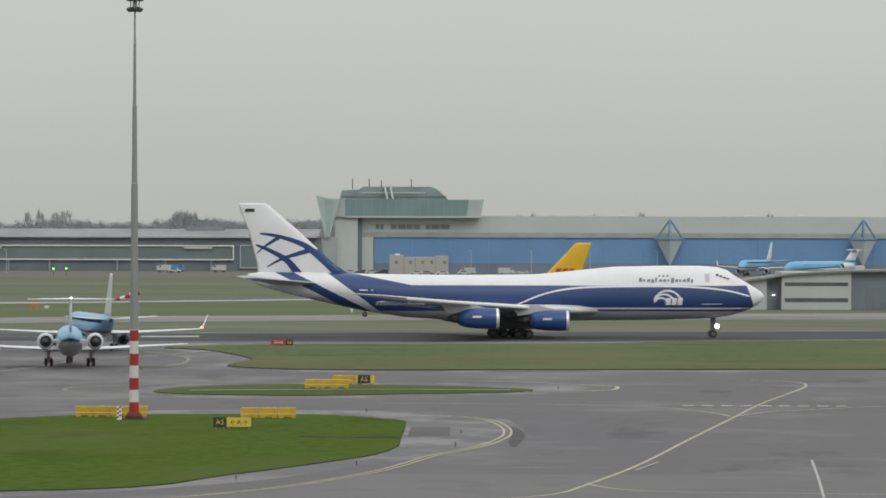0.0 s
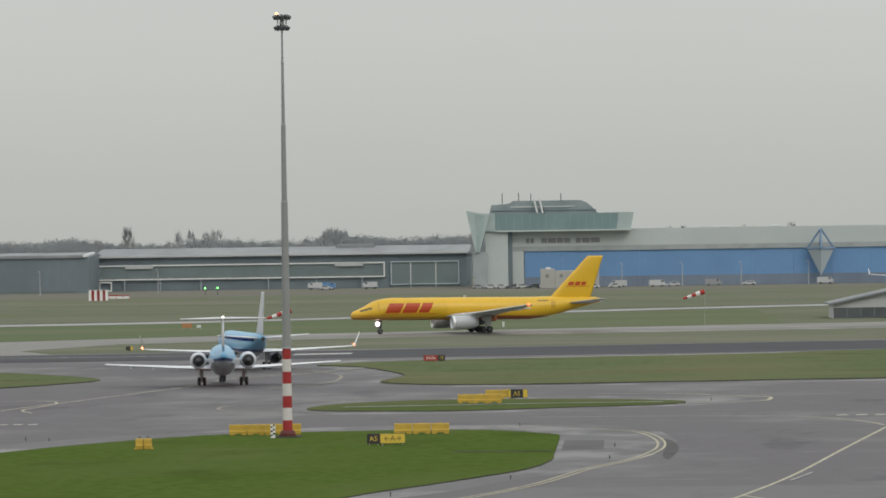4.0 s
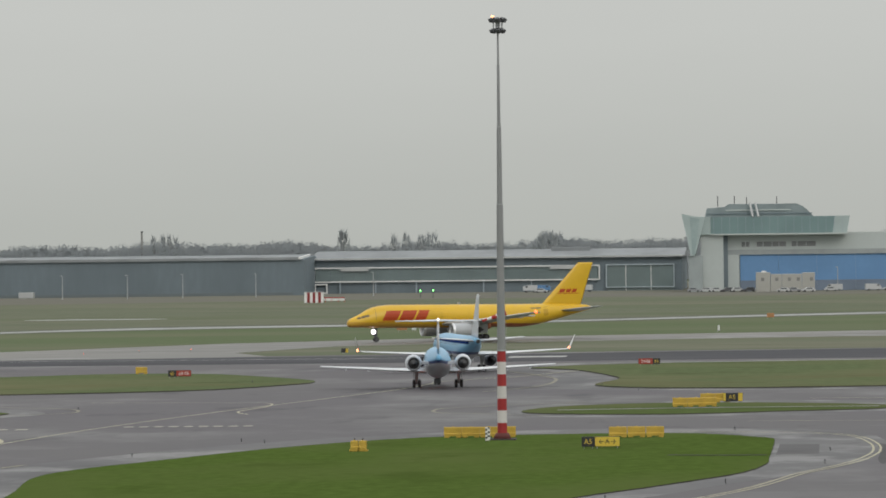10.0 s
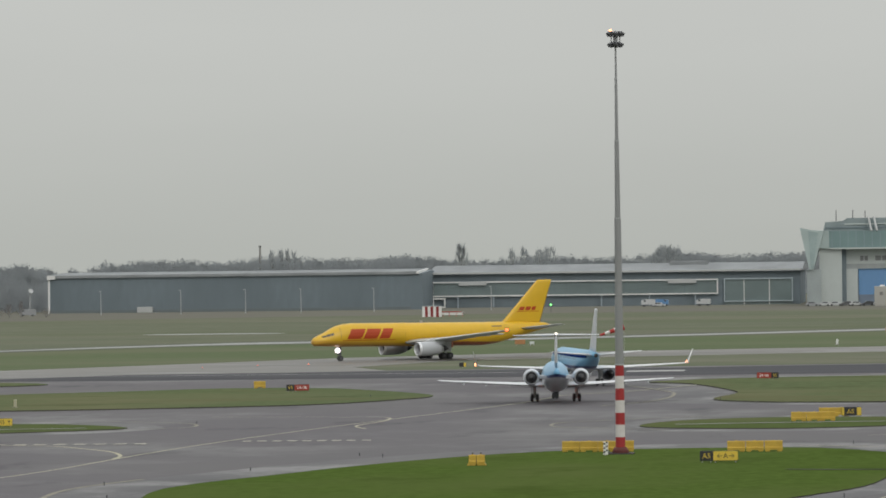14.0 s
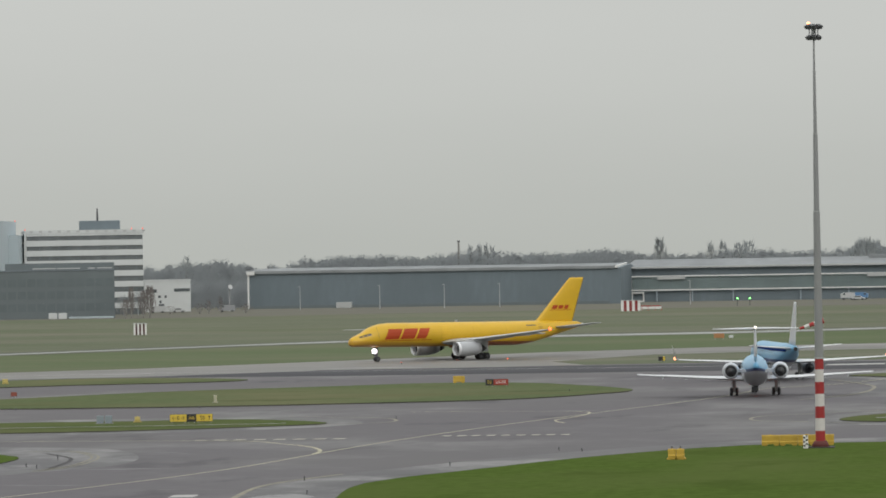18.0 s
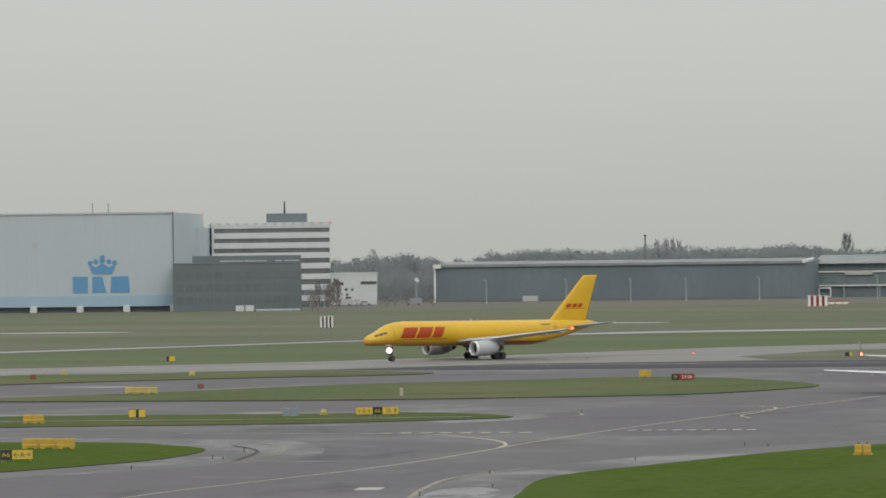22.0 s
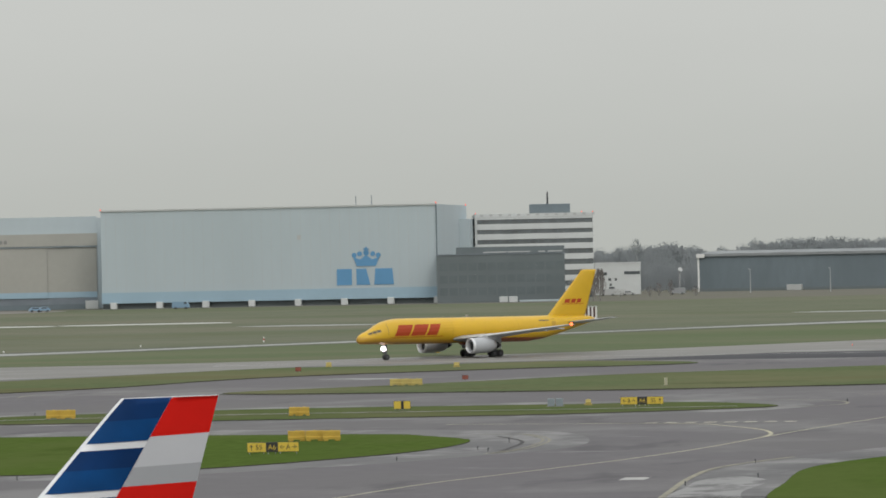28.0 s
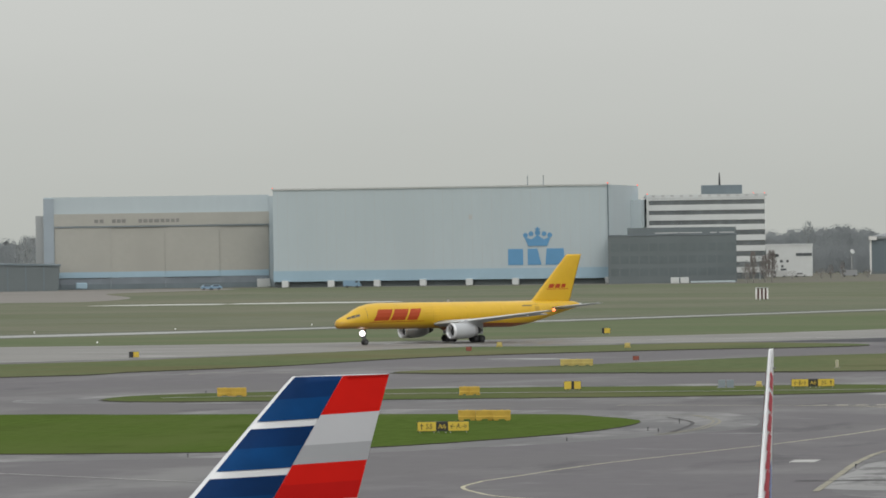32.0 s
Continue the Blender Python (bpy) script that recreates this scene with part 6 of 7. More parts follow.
REGIONAL.matrix_world = site(-4.18, 643) @ pose(0, 0, 0, 0, 0, 98)
tagged(copy_thing(T_TAIL, site(4.5, 1530) @ pose(0, 0, 0.004, 0, 0, 222)), "parked blue and white T-tailed jet before the hangar", "aircraft")
PARKED = tagged(copy_thing(REGIONAL, site(3.73, 1530) @ pose(0, 0, 0.004, 0, 0, 254)), "parked blue and white regional jet before the hangar", "aircraft")

lamp_ball("tail_light", (-15.85, 0, 8.42), 0.15, glow("tail_navigation_lamp", (1.0, 0.93, 0.78), 1.6), T_TAIL, "lit white tail lamp")
dome = part("beacon", tube((-3.0, 0, 1.1), (-3.0, 0, 1.28), 0.16, 0.2, 12), M_DARKSTEEL, T_TAIL, "rotating warning beacon under the belly")
BEACON = part("reflector", prism([(-0.03, -0.33), (0.03, -0.33), (0.03, 0.33), (-0.03, 0.33)], -0.35, 0.35, "y"), M_DARKSTEEL, dome)
part("beacon_lens", box(0.034, 0.12, -0.32, 0.32, -0.3, 0.3, 0.08), M_BEACON, BEACON, "lit red lens")

for ob in [c for c in PARKED.children if c.name.startswith(("port_lamp", "starboard_lamp"))]:
    bpy.data.objects.remove(ob)


# ---- what moves ----
def motions():
    big = [(t, 18.05 * t + 1.17 * t * t) for t in (0, 0.5, 1, 1.5, 2, 2.5, 3, 3.5, 4, 5, 6, 8, 10, 12, 14, 16)]
    big += [(t, big[15][1] + 55.5 * (t - 16)) for t in (18, 20, 22, 24, 26, 28, 30, 32)]
    walk(BIG, [(t, pose(9.9 + s * math.cos(radians(4)), 720 + s * math.sin(radians(4)), 0.01, 0, 0, 4)) for t, s in big])
    walk(CARGO, [(t, pose(px, py, 0.01 + crown(t), 0, 0, h)) for t, px, py, h in YELLOW_WAY])
    # the beacon's lens turns past once
    turn = [(0, 0), (6.6, 0), (6.72, 60), (6.84, 120), (6.96, 172), (7.06, 188), (7.18, 240), (7.3, 300), (7.42, 360), (32, 360)]
    walk(BEACON, [(t, pose(-3.0, 0, 0.9, 0, 0, a)) for t, a in turn])
    # bearing and distance of the fin's tip, and the heading against the line of sight
    tail = [(0, 40, 150, 75), (10, 25, 150, 72), (20, 10, 150, 68), (24, 4, 150, 62), (26, -0.8, 152, 55), (28, -6.3, 162, 40), (29, -8.2, 170, 28), (29.8, -9.3, 178, 21.5), (30.4, -10.09, 186, 17), (31, -10.74, 191, 12), (32, -11.66, 197, 5.5)]
    walk(WHITE_TAIL, [(t, site(a, d) @ pose(0, 0, 0.01, 0, 0, 270 - h) @ pose(16.8, 0, 0)) for t, a, d, h in tail])


# ---- light mast ----
M_MAST_RED = mat("weathered_red_band", (0.34, 0.035, 0.036), 0.6, 0, 0.15)
M_MAST_WHITE = mat("weathered_white_band", (0.61, 0.58, 0.56), 0.6, 0, 0.12)
M_MAST = mat("mast_grey", (0.27, 0.275, 0.275), 0.6, 0, 0.06, 1.0, 0.2, 0, 0.2)
mast = thing("light_mast", pose(-27.15, 422, 0.07), "tall grey light mast with red and white banded foot", "light mast")


def mast_r(z):
    return 0.435 - 0.0073 * z


edges = (0.55, 1.49, 2.58, 3.63, 4.72, 5.77, 6.86, 7.85)
for i, (a, b) in enumerate(zip(edges, edges[1:])):
    smooth(part("paint_band", tube((0, 0, a), (0, 0, b), mast_r(a), mast_r(b), 20, False), M_MAST_RED if i % 2 == 0 else M_MAST_WHITE, mast))
for a, b, k in ((7.85, 20.7, 0.0), (20.7, 27.5, -0.04), (27.5, 33, -0.08), (33, 36.1, -0.1)):
    smooth(part("shaft", tube((0, 0, a), (0, 0, b), mast_r(a) + k, mast_r(b) + k, 16, False), M_MAST, mast))
    part("joint_ring", tube((0, 0, a - 0.06), (0, 0, a + 0.08), mast_r(a) + k + 0.04, seg=16), M_GALV, mast)
smooth(part("foot_cone", tube((0, 0, 0), (0, 0, 0.6), 0.85, 0.56, 20), mat("dark_red_base", (0.12, 0.035, 0.03), 0.7), mast))
part("foot_plate", box(-1.2, 1.2, -1.2, 1.2, -0.07, 0.1, 0.03), mat("dark_base", (0.06, 0.055, 0.05), 0.8), mast)
for z, r in ((35.8, 0.5), (36.75, 0.6)):
    ring = part("platform", tube((0, 0, z), (0, 0, z + 0.18), r, seg=18), M_DARKSTEEL, mast)
    for k in range(8):
        a = k * math.tau / 8
        h = part("floodlight", box(-0.2, 0.2, -0.15, 0.15, -0.17, 0.17, 0.04), M_DARKSTEEL, ring)
        h.matrix_local = Matrix.Translation((math.cos(a) * r, math.sin(a) * r, z + 0.2)) @ Matrix.Rotation(a, 4, "Z") @ Matrix.Rotation(0.5, 4, "Y")
for a in (0.4, 2.0, 3.6, 5.2):
    part("cage_bar", tube((math.cos(a) * 0.4, math.sin(a) * 0.4, 35.9), (math.cos(a) * 0.4, math.sin(a) * 0.4, 36.8), 0.06, seg=6), M_GALV, mast)
part("head_core", tube((0, 0, 35.9), (0, 0, 37.15), 0.18, seg=10), M_GALV, mast)
lamp_ball("obstruction_lamp", (-0.45, 0, 37.25), 0.14, M_LAMP_AMB, mast, "glowing red-orange obstruction lamp")

cab = thing("marker_post", pose(-28.35, 420.5, 0.07), "small white marker post with black diamonds", "marker post")
part("post", box(-0.2, 0.2, -0.2, 0.2, 0, 1.15, 0.02), M_WHITE, cab)
for k in range(3):
    for x in (-0.1, 0.1):
        part("diamond", box(x - 0.08, x + 0.08, -0.21, -0.2, 0.15 + k * 0.36 + (0.15 if x > 0 else 0), 0.32 + k * 0.36 + (0.15 if x > 0 else 0)), M_BLACK, cab)


# ---- yellow plastic barriers ----
# paler yellow holds the haze over the far barriers
M_YELLOW_HAZE = mat("hazed_yellow_plastic", (0.46, 0.37, 0.12), 0.6, 0, 0.15, 4, 0.8)


def barrier(m, length=1.6, h=0.95, skin=M_YELLOW):
    t = thing("barrier", m, "yellow plastic water-filled barrier on the grass", "barrier", "yellow barriers")
    b = prism([(-0.3, 0.14), (0.3, 0.14), (0.3, 0.34), (0.2, 0.42), (0.17, h - 0.06), (0.1, h), (-0.1, h), (-0.17, h - 0.06), (-0.2, 0.42), (-0.3, 0.34)], -length / 2 + 0.01, length / 2 - 0.01, "x")
    part("body", b, skin, t)
    for x in (-length * 0.33, length * 0.33):
        part("foot", box(x - 0.22, x + 0.22, -0.3, 0.3, 0, 0.15, 0.02), skin, t)
    part("cap", tube((0, 0, h), (0, 0, h + 0.05), 0.08, seg=10), skin, t)
    return t


first = barrier(pose(-31.9, 427.2, 0.07))
spots = [(-30.3, 427.2), (-28.7, 427.2), (-27.1, 427.6), (-17.1, 425), (-15.45, 425), (-13.8, 425), (-13.6, 500.2), (-12.0, 500.2), (-10.6, 500.4), (-11.0, 513), (-9.4, 513.2),
         (-115.35, 421.8), (-113.68, 421.8), (-112.0, 421.6), (-159.1, 484.5), (-157.5, 484.5), (-90.2, 644)]
for x, y in spots:
    copy_thing(first, Matrix.Translation((x, y, 0.07)) @ Matrix.Rotation(-math.atan2(x, y) + random.uniform(-0.02, 0.02), 4, "Z"))
for x, y in ((-159, 669), (-180.6, 679)):
    barrier(Matrix.Translation((x, y, 0.07)) @ Matrix.Rotation(0.25, 4, "Z"), 0.8, 0.7, M_YELLOW_HAZE)
for x in (-147.0, -145.6, -144.2):
    barrier(Matrix.Translation((x, 585, 0.07)) @ Matrix.Rotation(0.25, 4, "Z"), 1.38, 0.85, M_YELLOW_HAZE)
barrier(pose(-105.8, 506, 0.07, 0, 0, 12), 0.6, 0.6, M_YELLOW_HAZE)
for x in (-133.0, -131.9):
    barrier(Matrix.Translation((x, 485.5, 0.07)) @ Matrix.Rotation(0.267, 4, "Z"), 1.08, 0.9)
for x in (-38.25, -37.55):
    b2 = barrier(pose(x, 401.2, 0.07), 0.66, 0.9)
    part("lamp", tube((0, 0, 0.9), (0, 0, 1.1), 0.05, seg=6), M_BLACK, b2)


# ---- taxiway signs ----
def sign(m, panels, h, label):
    """panels: width, face material, letter material, text."""
    t = thing("taxiway_sign", m, label, "airfield sign", "taxiway signs")
    x = -sum(p[0] for p in panels) / 2
    for w, face, ink, text in panels:
        p = part("panel", box(x + 0.02, x + w - 0.02, -0.12, 0.12, 0.18, 0.18 + h, 0.015), face, t)
        part("border", box(x + 0.0, x + w, -0.10, 0.14, 0.15, 0.21 + h), M_BLACK, t)
        shift = 0.0
        if "\u2191" in text:
            # an upright arrow before or after the letters
            shift = 0.2 if text[0] == "\u2191" else -0.2
            text, ax, a = text.replace("\u2191", ""), (x + 0.36 if shift > 0 else x + w - 0.36), h / 0.78
            part("arrow", prism([(ax + u * a, 0.18 + h * 0.48 + v * a) for u, v in ((-0.035, -0.24), (0.035, -0.24), (0.035, 0.06), (0.15, 0.06), (0, 0.26), (-0.15, 0.06), (-0.035, 0.06))], -0.13, -0.12, "y"), ink, p, "black upright arrow")
        if text:
            letters(text, h * 0.78, 0.004, pose(x + w / 2 + shift, -0.126, 0.18 + h * 0.48, 90, 0, 0), ink, "lettering", p)
        for lx in (x + 0.2, x + w - 0.2):
            part("leg", tube((lx, 0, 0), (lx, 0, 0.2), 0.04, seg=6), M_GALV, t)
        x += w
    return t


def arrow_text(c, left=True, right=True):
    return ("\u2190" if left else "") + c + ("\u2192" if right else "")


SY, SB, SR, SRD = M_SIGN_Y, M_BLACK, mat("sign_red", (0.34, 0.055, 0.04), 0.45, 0, 0.06), mat("faded_sign_red", (0.27, 0.085, 0.06), 0.5, 0, 0.06)
sign(site(-2.51, 403.3) @ pose(0, 0, 0.07), [(1.1, SB, M_SIGN_Y, "A5"), (2.1, SY, SB, arrow_text("A"))], 0.78, "black A5 and yellow A taxiway sign in the grass")
sign(site(-15.58, 411.5) @ pose(0, 0, 0.07), [(1.62, SY, SB, "\u2191S5"), (1.0, SB, M_SIGN_Y, "A6"), (1.8, SY, SB, arrow_text("A"))], 0.78, "yellow S5, black A6 and yellow A taxiway sign")
sign(site(-11.17, 511.5) @ pose(0, 0, 0.07), [(1.8, SY, SB, arrow_text("B")), (1.0, SB, M_SIGN_Y, "A6"), (1.75, SY, SB, "S5\u2191")], 0.75, "yellow B, black A6 and yellow S5 taxiway sign")
sign(site(-7.52, 631) @ pose(0, 0, 0.07), [(1.05, SB, M_SIGN_Y, "S5"), (1.95, SR, M_WHITE, "24-06")], 0.75, "black S5 and red 24-06 runway sign")
sign(site(-1.92, 665) @ pose(0, 0, 0.07), [(2.0, SR, M_WHITE, "24-06"), (1.0, SB, M_SIGN_Y, "S5")], 0.75, "red 24-06 and black S5 runway sign")
sign(site(-0.93, 513.0) @ pose(0, 0, 0.0), [(0.3, SY, SB, ""), (1.3, SB, M_SIGN_Y, "A5"), (0.5, SY, SB, "")], 0.85, "black A5 taxiway sign behind barriers")
sign(site(-13.27, 619) @ pose(0, 0, 0.07), [(0.8, SRD, M_WHITE, "")], 0.5, "small red runway sign on the grass")
sign(site(-15.26, 677) @ pose(0, 0, 0.07), [(0.8, SRD, M_WHITE, "")], 0.55, "small red runway sign on the grass")
sign(site(-14.03, 512.5) @ pose(0, 0, 0.07), [(0.8, SY, SB, ""), (0.25, SB, SY, ""), (0.75, SY, SB, "")], 0.8, "yellow and black sign seen at an angle")
sign(site(-19.25, 669) @ pose(0, 0, 0.07), [(0.6, SB, SY, ""), (0.8, SY, SB, "")], 0.75, "black and yellow sign on the grass wedge")
sign(site(-5.55, 757) @ pose(0, 0, 0.01), [(0.7, SB, SY, ""), (0.4, SY, SB, "")], 0.6, "black sign seen from behind")
sign(site(-13.62, 777) @ pose(0, 0, 0), [(0.35, SB, SY, ""), (1.0, SY, SB, "")], 0.8, "black and yellow sign beyond the runway")

M_CABINET = mat("grey_blue_paint", (0.24, 0.28, 0.31), 0.5, 0, 0.08)
box_b = thing("equipment_cabinet", site(-12.2, 514.5) @ pose(0, 0, 0.07), "pale blue-grey equipment cabinets on the grass", "cabinet")
for x in (-0.85, 0.05):
    part("cabinet", box(x, x + 0.75, -0.3, 0.3, 0.05, 0.85, 0.03), M_CABINET, box_b)
part("plinth", box(-1.0, 0.95, -0.4, 0.4, 0, 0.06), M_CONCRETE, box_b)
for az, d, h, cream in ((-10.88, 581, 0.95, True), (-1.09, 908, 0.95, False)):
    w = thing("white_cabinet", site(az, d) @ pose(0, 0, 0.05), "small %s equipment cabinet on the grass" % ("cream" if cream else "white"), "cabinet", "white cabinets")
    part("cabinet", box(-0.2, 0.2, -0.2, 0.2, 0.05, h, 0.03), mat("cream_paint", (0.47, 0.45, 0.32), 0.5) if cream else M_WHITE, w)
    part("door_seam", box(-0.02, 0.02, -0.26, -0.25, 0.2, h - 0.1), M_GALV, w)
    part("plinth", box(-0.35, 0.35, -0.32, 0.32, -0.05, 0.06), M_CONCRETE, w)


# ---- striped huts, windsocks, lamps ----
def striped_hut(m, w, h, n, label, mat_hut):
    t = thing("striped_hut", m, label, "hut")
    for i in range(n):
        part("stripe_panel", box(-w / 2 + i * w / n, -w / 2 + (i + 1) * w / n, 0, 2.5, 0, h), M_WHITE if i % 2 == 0 else mat_hut, t)
    part("roof", box(-w / 2 - 0.1, w / 2 + 0.1, -0.1, 2.6, h, h + 0.12), M_CLAD_GREY, t)
    return t


hut1 = striped_hut(site(-5.91, 1392), 5.6, 3.0, 7, "red and white striped aerial hut on the grass", mat("dark_red_stripe", (0.25, 0.035, 0.035), 0.6))
part("fence", box(2.9, 9.0, 1, 1.2, 0.5, 1.2), M_WHITE, hut1)
part("fence_rail", box(2.9, 8.6, 0.9, 1.3, 1.25, 1.5), M_RED, hut1)
for x in (3.2, 5, 7, 8.8):
    part("fence_post", box(x, x + 0.15, 1, 1.2, 0, 1.4), M_RED, hut1)
striped_hut(site(-11.76, 1112), 3.0, 2.5, 7, "dark brown and white striped aerial hut on the grass", mat("dark_brown_stripe", (0.07, 0.025, 0.022), 0.6))


def windsock(m, z, yaw, label):
    t = thing("windsock", m, label, "windsock", "windsocks")
    part("pole", tube((0, 0, 0), (0, 0, z + 0.9), 0.022, 0.018, 8), M_GALV, t)
    for i in range(5):
        a, b = i * 0.8, (i + 1) * 0.8
        q = Matrix.Rotation(yaw, 3, "Z")
        p0, p1 = q @ Vector((a, 0, 0.55 - a * 0.33)), q @ Vector((b, 0, 0.55 - b * 0.33))
        part("sock_band", tube(Vector((0, 0, z)) + p0, Vector((0, 0, z)) + p1, 0.48 - 0.06 * i, 0.42 - 0.06 * i, 12), M_RED if i % 2 == 0 else M_WHITE, t)


windsock(site(1.31, 900), 5.8, math.pi, "red and white windsock drooping in the breeze")
windsock(site(-3.62, 800), 4.9, math.pi, "red and white windsock drooping in the breeze")
for i, az in enumerate((-9.85, -8.9, -8.13, -7.47, -6.6, -5.2, 0.33, 1.05, 1.75, 2.55)):
    p = thing("lamp_post", site(az, 1548), "thin pale lamp post before the hangars", "lamp post", "lamp posts before the hangars")
    part("post", tube((0, 0, 0), (0, 0, 7.6), 0.17, 0.1, 8), M_GALV, p)
    part("head", box(-0.7, 0.1, -0.15, 0.15, 7.5, 7.7, 0.03), M_GALV, p)
for az in (-4.64, -4.49):
    p = thing("signal_lamp", site(az, 1480), "green traffic signal lamp on a short post", "signal lamp", "green signal lamps")
    part("post", tube((0, 0, 0), (0, 0, 2.0), 0.1, seg=8), M_DARKSTEEL, p)
    part("housing", box(-0.4, 0.4, -0.1, 0.25, 1.8, 2.7, 0.05), M_BLACK, p)
    lamp_ball("lamp", (0, -0.15, 2.25), 0.29, M_LAMP_GRN, p, "lit green lamp")


def edge_lamp(m, lit=None):
    t = thing("edge_lamp", m, "small dark taxiway edge lamp on a short stem", "edge lamp", "taxiway edge lamps")
    part("stem", tube((0, 0, 0), (0, 0, 0.2), 0.035, seg=6), M_BLACK, t)
    part("globe", tube((0, 0, 0.2), (0, 0, 0.34), 0.065, 0.045, 8), lit or M_DARKSTEEL, t)
    return t


for x, y in ((-63.9, 339), (-56.2, 395), (-64.5, 372), (-48, 420), (-94.7, 418), (-93.6, 401), (-50.4, 423), (-25, 576), (-6.2, 345), (-14, 325), (-96, 382), (-140, 443), (-92, 398), (-94, 415), (1.5, 396), (1, 374), (-7, 440), (-165, 496), (-78, 508), (-60.5, 350), (-150, 352), (-120, 356), (12, 500), (-70, 600), (-108, 552), (-130, 552), (-20, 558), (10, 560), (40, 566)):
    edge_lamp(pose(x, y, 0.004))
for x, y, m in ((-108.7, 774, M_LAMP_DIM), (-101, 779, M_LAMP_RED), (-116, 762, M_LAMP_DIM)):
    edge_lamp(pose(x, y, 0.004), m)


# ---- vehicles by the hangars ----
def car(m, col, kind):
    L, h = {"car": (4.3, 1.45), "van": (5.2, 2.2), "truck": (4.6, 2.4)}[kind]
    t = thing(kind, m, {"car": "parked %s car before the hangar", "van": "parked %s van before the hangar", "truck": "parked %s box truck before the hangar"}[kind] % col[0], kind, "parked vehicles")
    m_b = mat("%s_car_paint" % col[0].replace(" ", "_"), col[1], 0.3, 0, 0.05, spec=0.5)
    if kind == "car":
        prof = [(-L / 2, 0.35), (L / 2, 0.35), (L / 2, 0.75), (L * 0.28, 0.92), (L * 0.12, h), (-L * 0.3, h), (-L * 0.44, 0.95), (-L / 2, 0.85)]
    elif kind == "van":
        prof = [(-L / 2, 0.4), (L / 2, 0.4), (L / 2, 1.1), (L * 0.32, h), (-L / 2, h)]
    else:
        prof = [(-L / 2, 0.7), (L / 2, 0.7), (L / 2, 2.0), (L * 0.36, 2.2), (L * 0.3, 2.2), (L * 0.3, h), (-L / 2, h)]
    part("body", prism(prof, -0.9, 0.9, "y"), m_b, t)
    part("glass", box(-L * 0.28 if kind == "car" else L * 0.2, L * 0.16 if kind == "car" else L * 0.36, -0.92, 0.92, h * 0.68, h * 0.92, 0.03), M_WINDOW, t)
    for x in (-L * 0.3, L * 0.3):
        for y in (-0.82, 0.82):
            wheel(t, x, y, 0.33, 0.33, 0.2)
    return t


WHITE_C, GREY_C, DARK_C, BLUE_C = ("white", (0.5, 0.51, 0.51)), ("grey", (0.3, 0.31, 0.32)), ("dark", (0.11, 0.11, 0.115)), ("blue", (0.12, 0.25, 0.45))
# blue car paint made paler to hold the haze
HAZED_BLUE_C = ("pale blue", (0.22, 0.34, 0.46))
for i, (az, d, col, kind) in enumerate(((-1.38, 1548, GREY_C, "car"), (-1.24, 1548, WHITE_C, "car"), (-1.1, 1546, WHITE_C, "car"), (-0.98, 1546, DARK_C, "car"), (-0.86, 1546, WHITE_C, "car"), (-0.72, 1545, DARK_C, "car"), (-0.58, 1545, WHITE_C, "car"), (-0.32, 1524, WHITE_C, "car"), (-0.18, 1524, GREY_C, "car"), (-0.02, 1522, WHITE_C, "car"), (0.25, 1530, WHITE_C, "car"), (0.29, 1545, WHITE_C, "van"), (0.75, 1540, WHITE_C, "van"), (0.94, 1545, WHITE_C, "car"), (1.42, 1550, GREY_C, "van"), (1.84, 1550, WHITE_C, "car"), (2.75, 1560, WHITE_C, "van"),
                                        (-3.33, 1590, WHITE_C, "truck"), (-3.17, 1592, BLUE_C, "truck"), (-2.67, 1590, WHITE_C, "truck"), (-3.2, 1580, WHITE_C, "car"), (-11.55, 1545, WHITE_C, "van"), (-11.3, 1545, WHITE_C, "car"), (-10.72, 1540, GREY_C, "van"), (-16.64, 1440, HAZED_BLUE_C, "van"), (-18.28, 1440, HAZED_BLUE_C, "car"), (-18.36, 1440, HAZED_BLUE_C, "car"), (-13.45, 1450, WHITE_C, "car"))):
    car(site(az, d) @ pose(0, 0, 0.004, 0, 0, (0, 180)[i % 2] + random.uniform(-12, 12)), col, kind)


def edge_marker(x, y, banded):
    t = thing("edge_marker", pose(x, y, 0.004), "small %s edge marker beside the far taxiway" % ("red and white" if banded else "white"), "edge marker", "edge markers along the far taxiway")
    h, w = (0.95, 0.15) if banded else (0.3, 0.13)
    for k in range(3):
        part("band", tube((0, 0, h * k / 3), (0, 0, h * (k + 1) / 3), w - 0.02 * k, w - 0.02 - 0.02 * k, 10), M_RED if banded and k == 1 else M_WHITE, t)


for x, y in ((-297.6, 799), (-277.4, 817), (-260.4, 845), (-258.3, 722)):
    edge_marker(x, y, False)
edge_marker(-244.5, 872, True)


def marker_board(x, y, w, h, m, label):
    t = thing("marker_board", pose(x, y, 0, 0, 0, 4), label, "marker board", "marker boards on the grass")
    part("board", box(-w / 2, w / 2, -0.05, 0.05, 0.3, 0.3 + h, 0.03), m, t)
    for lx in (-w * 0.35, w * 0.35):
        part("post", tube((lx, 0.08, 0), (lx, 0.08, 0.3 + h * 0.8), 0.04, seg=6), M_GALV, t)


M_ORANGE = mat("faded_orange", (0.4, 0.2, 0.09), 0.6, 0, 0.12)
marker_board(-79.2, 931, 2.0, 0.9, M_ORANGE, "faded orange marker board on the grass")
marker_board(-8.5, 1034, 1.6, 0.9, M_ORANGE, "faded orange marker board on the grass")
marker_board(-76.8, 930, 0.9, 0.5, M_OFFICE_W, "small white marker board on the grass")
dish = thing("dish_aerial", site(-10.69, 1560), "pale dish aerial on a pole beside the hangar", "aerial")
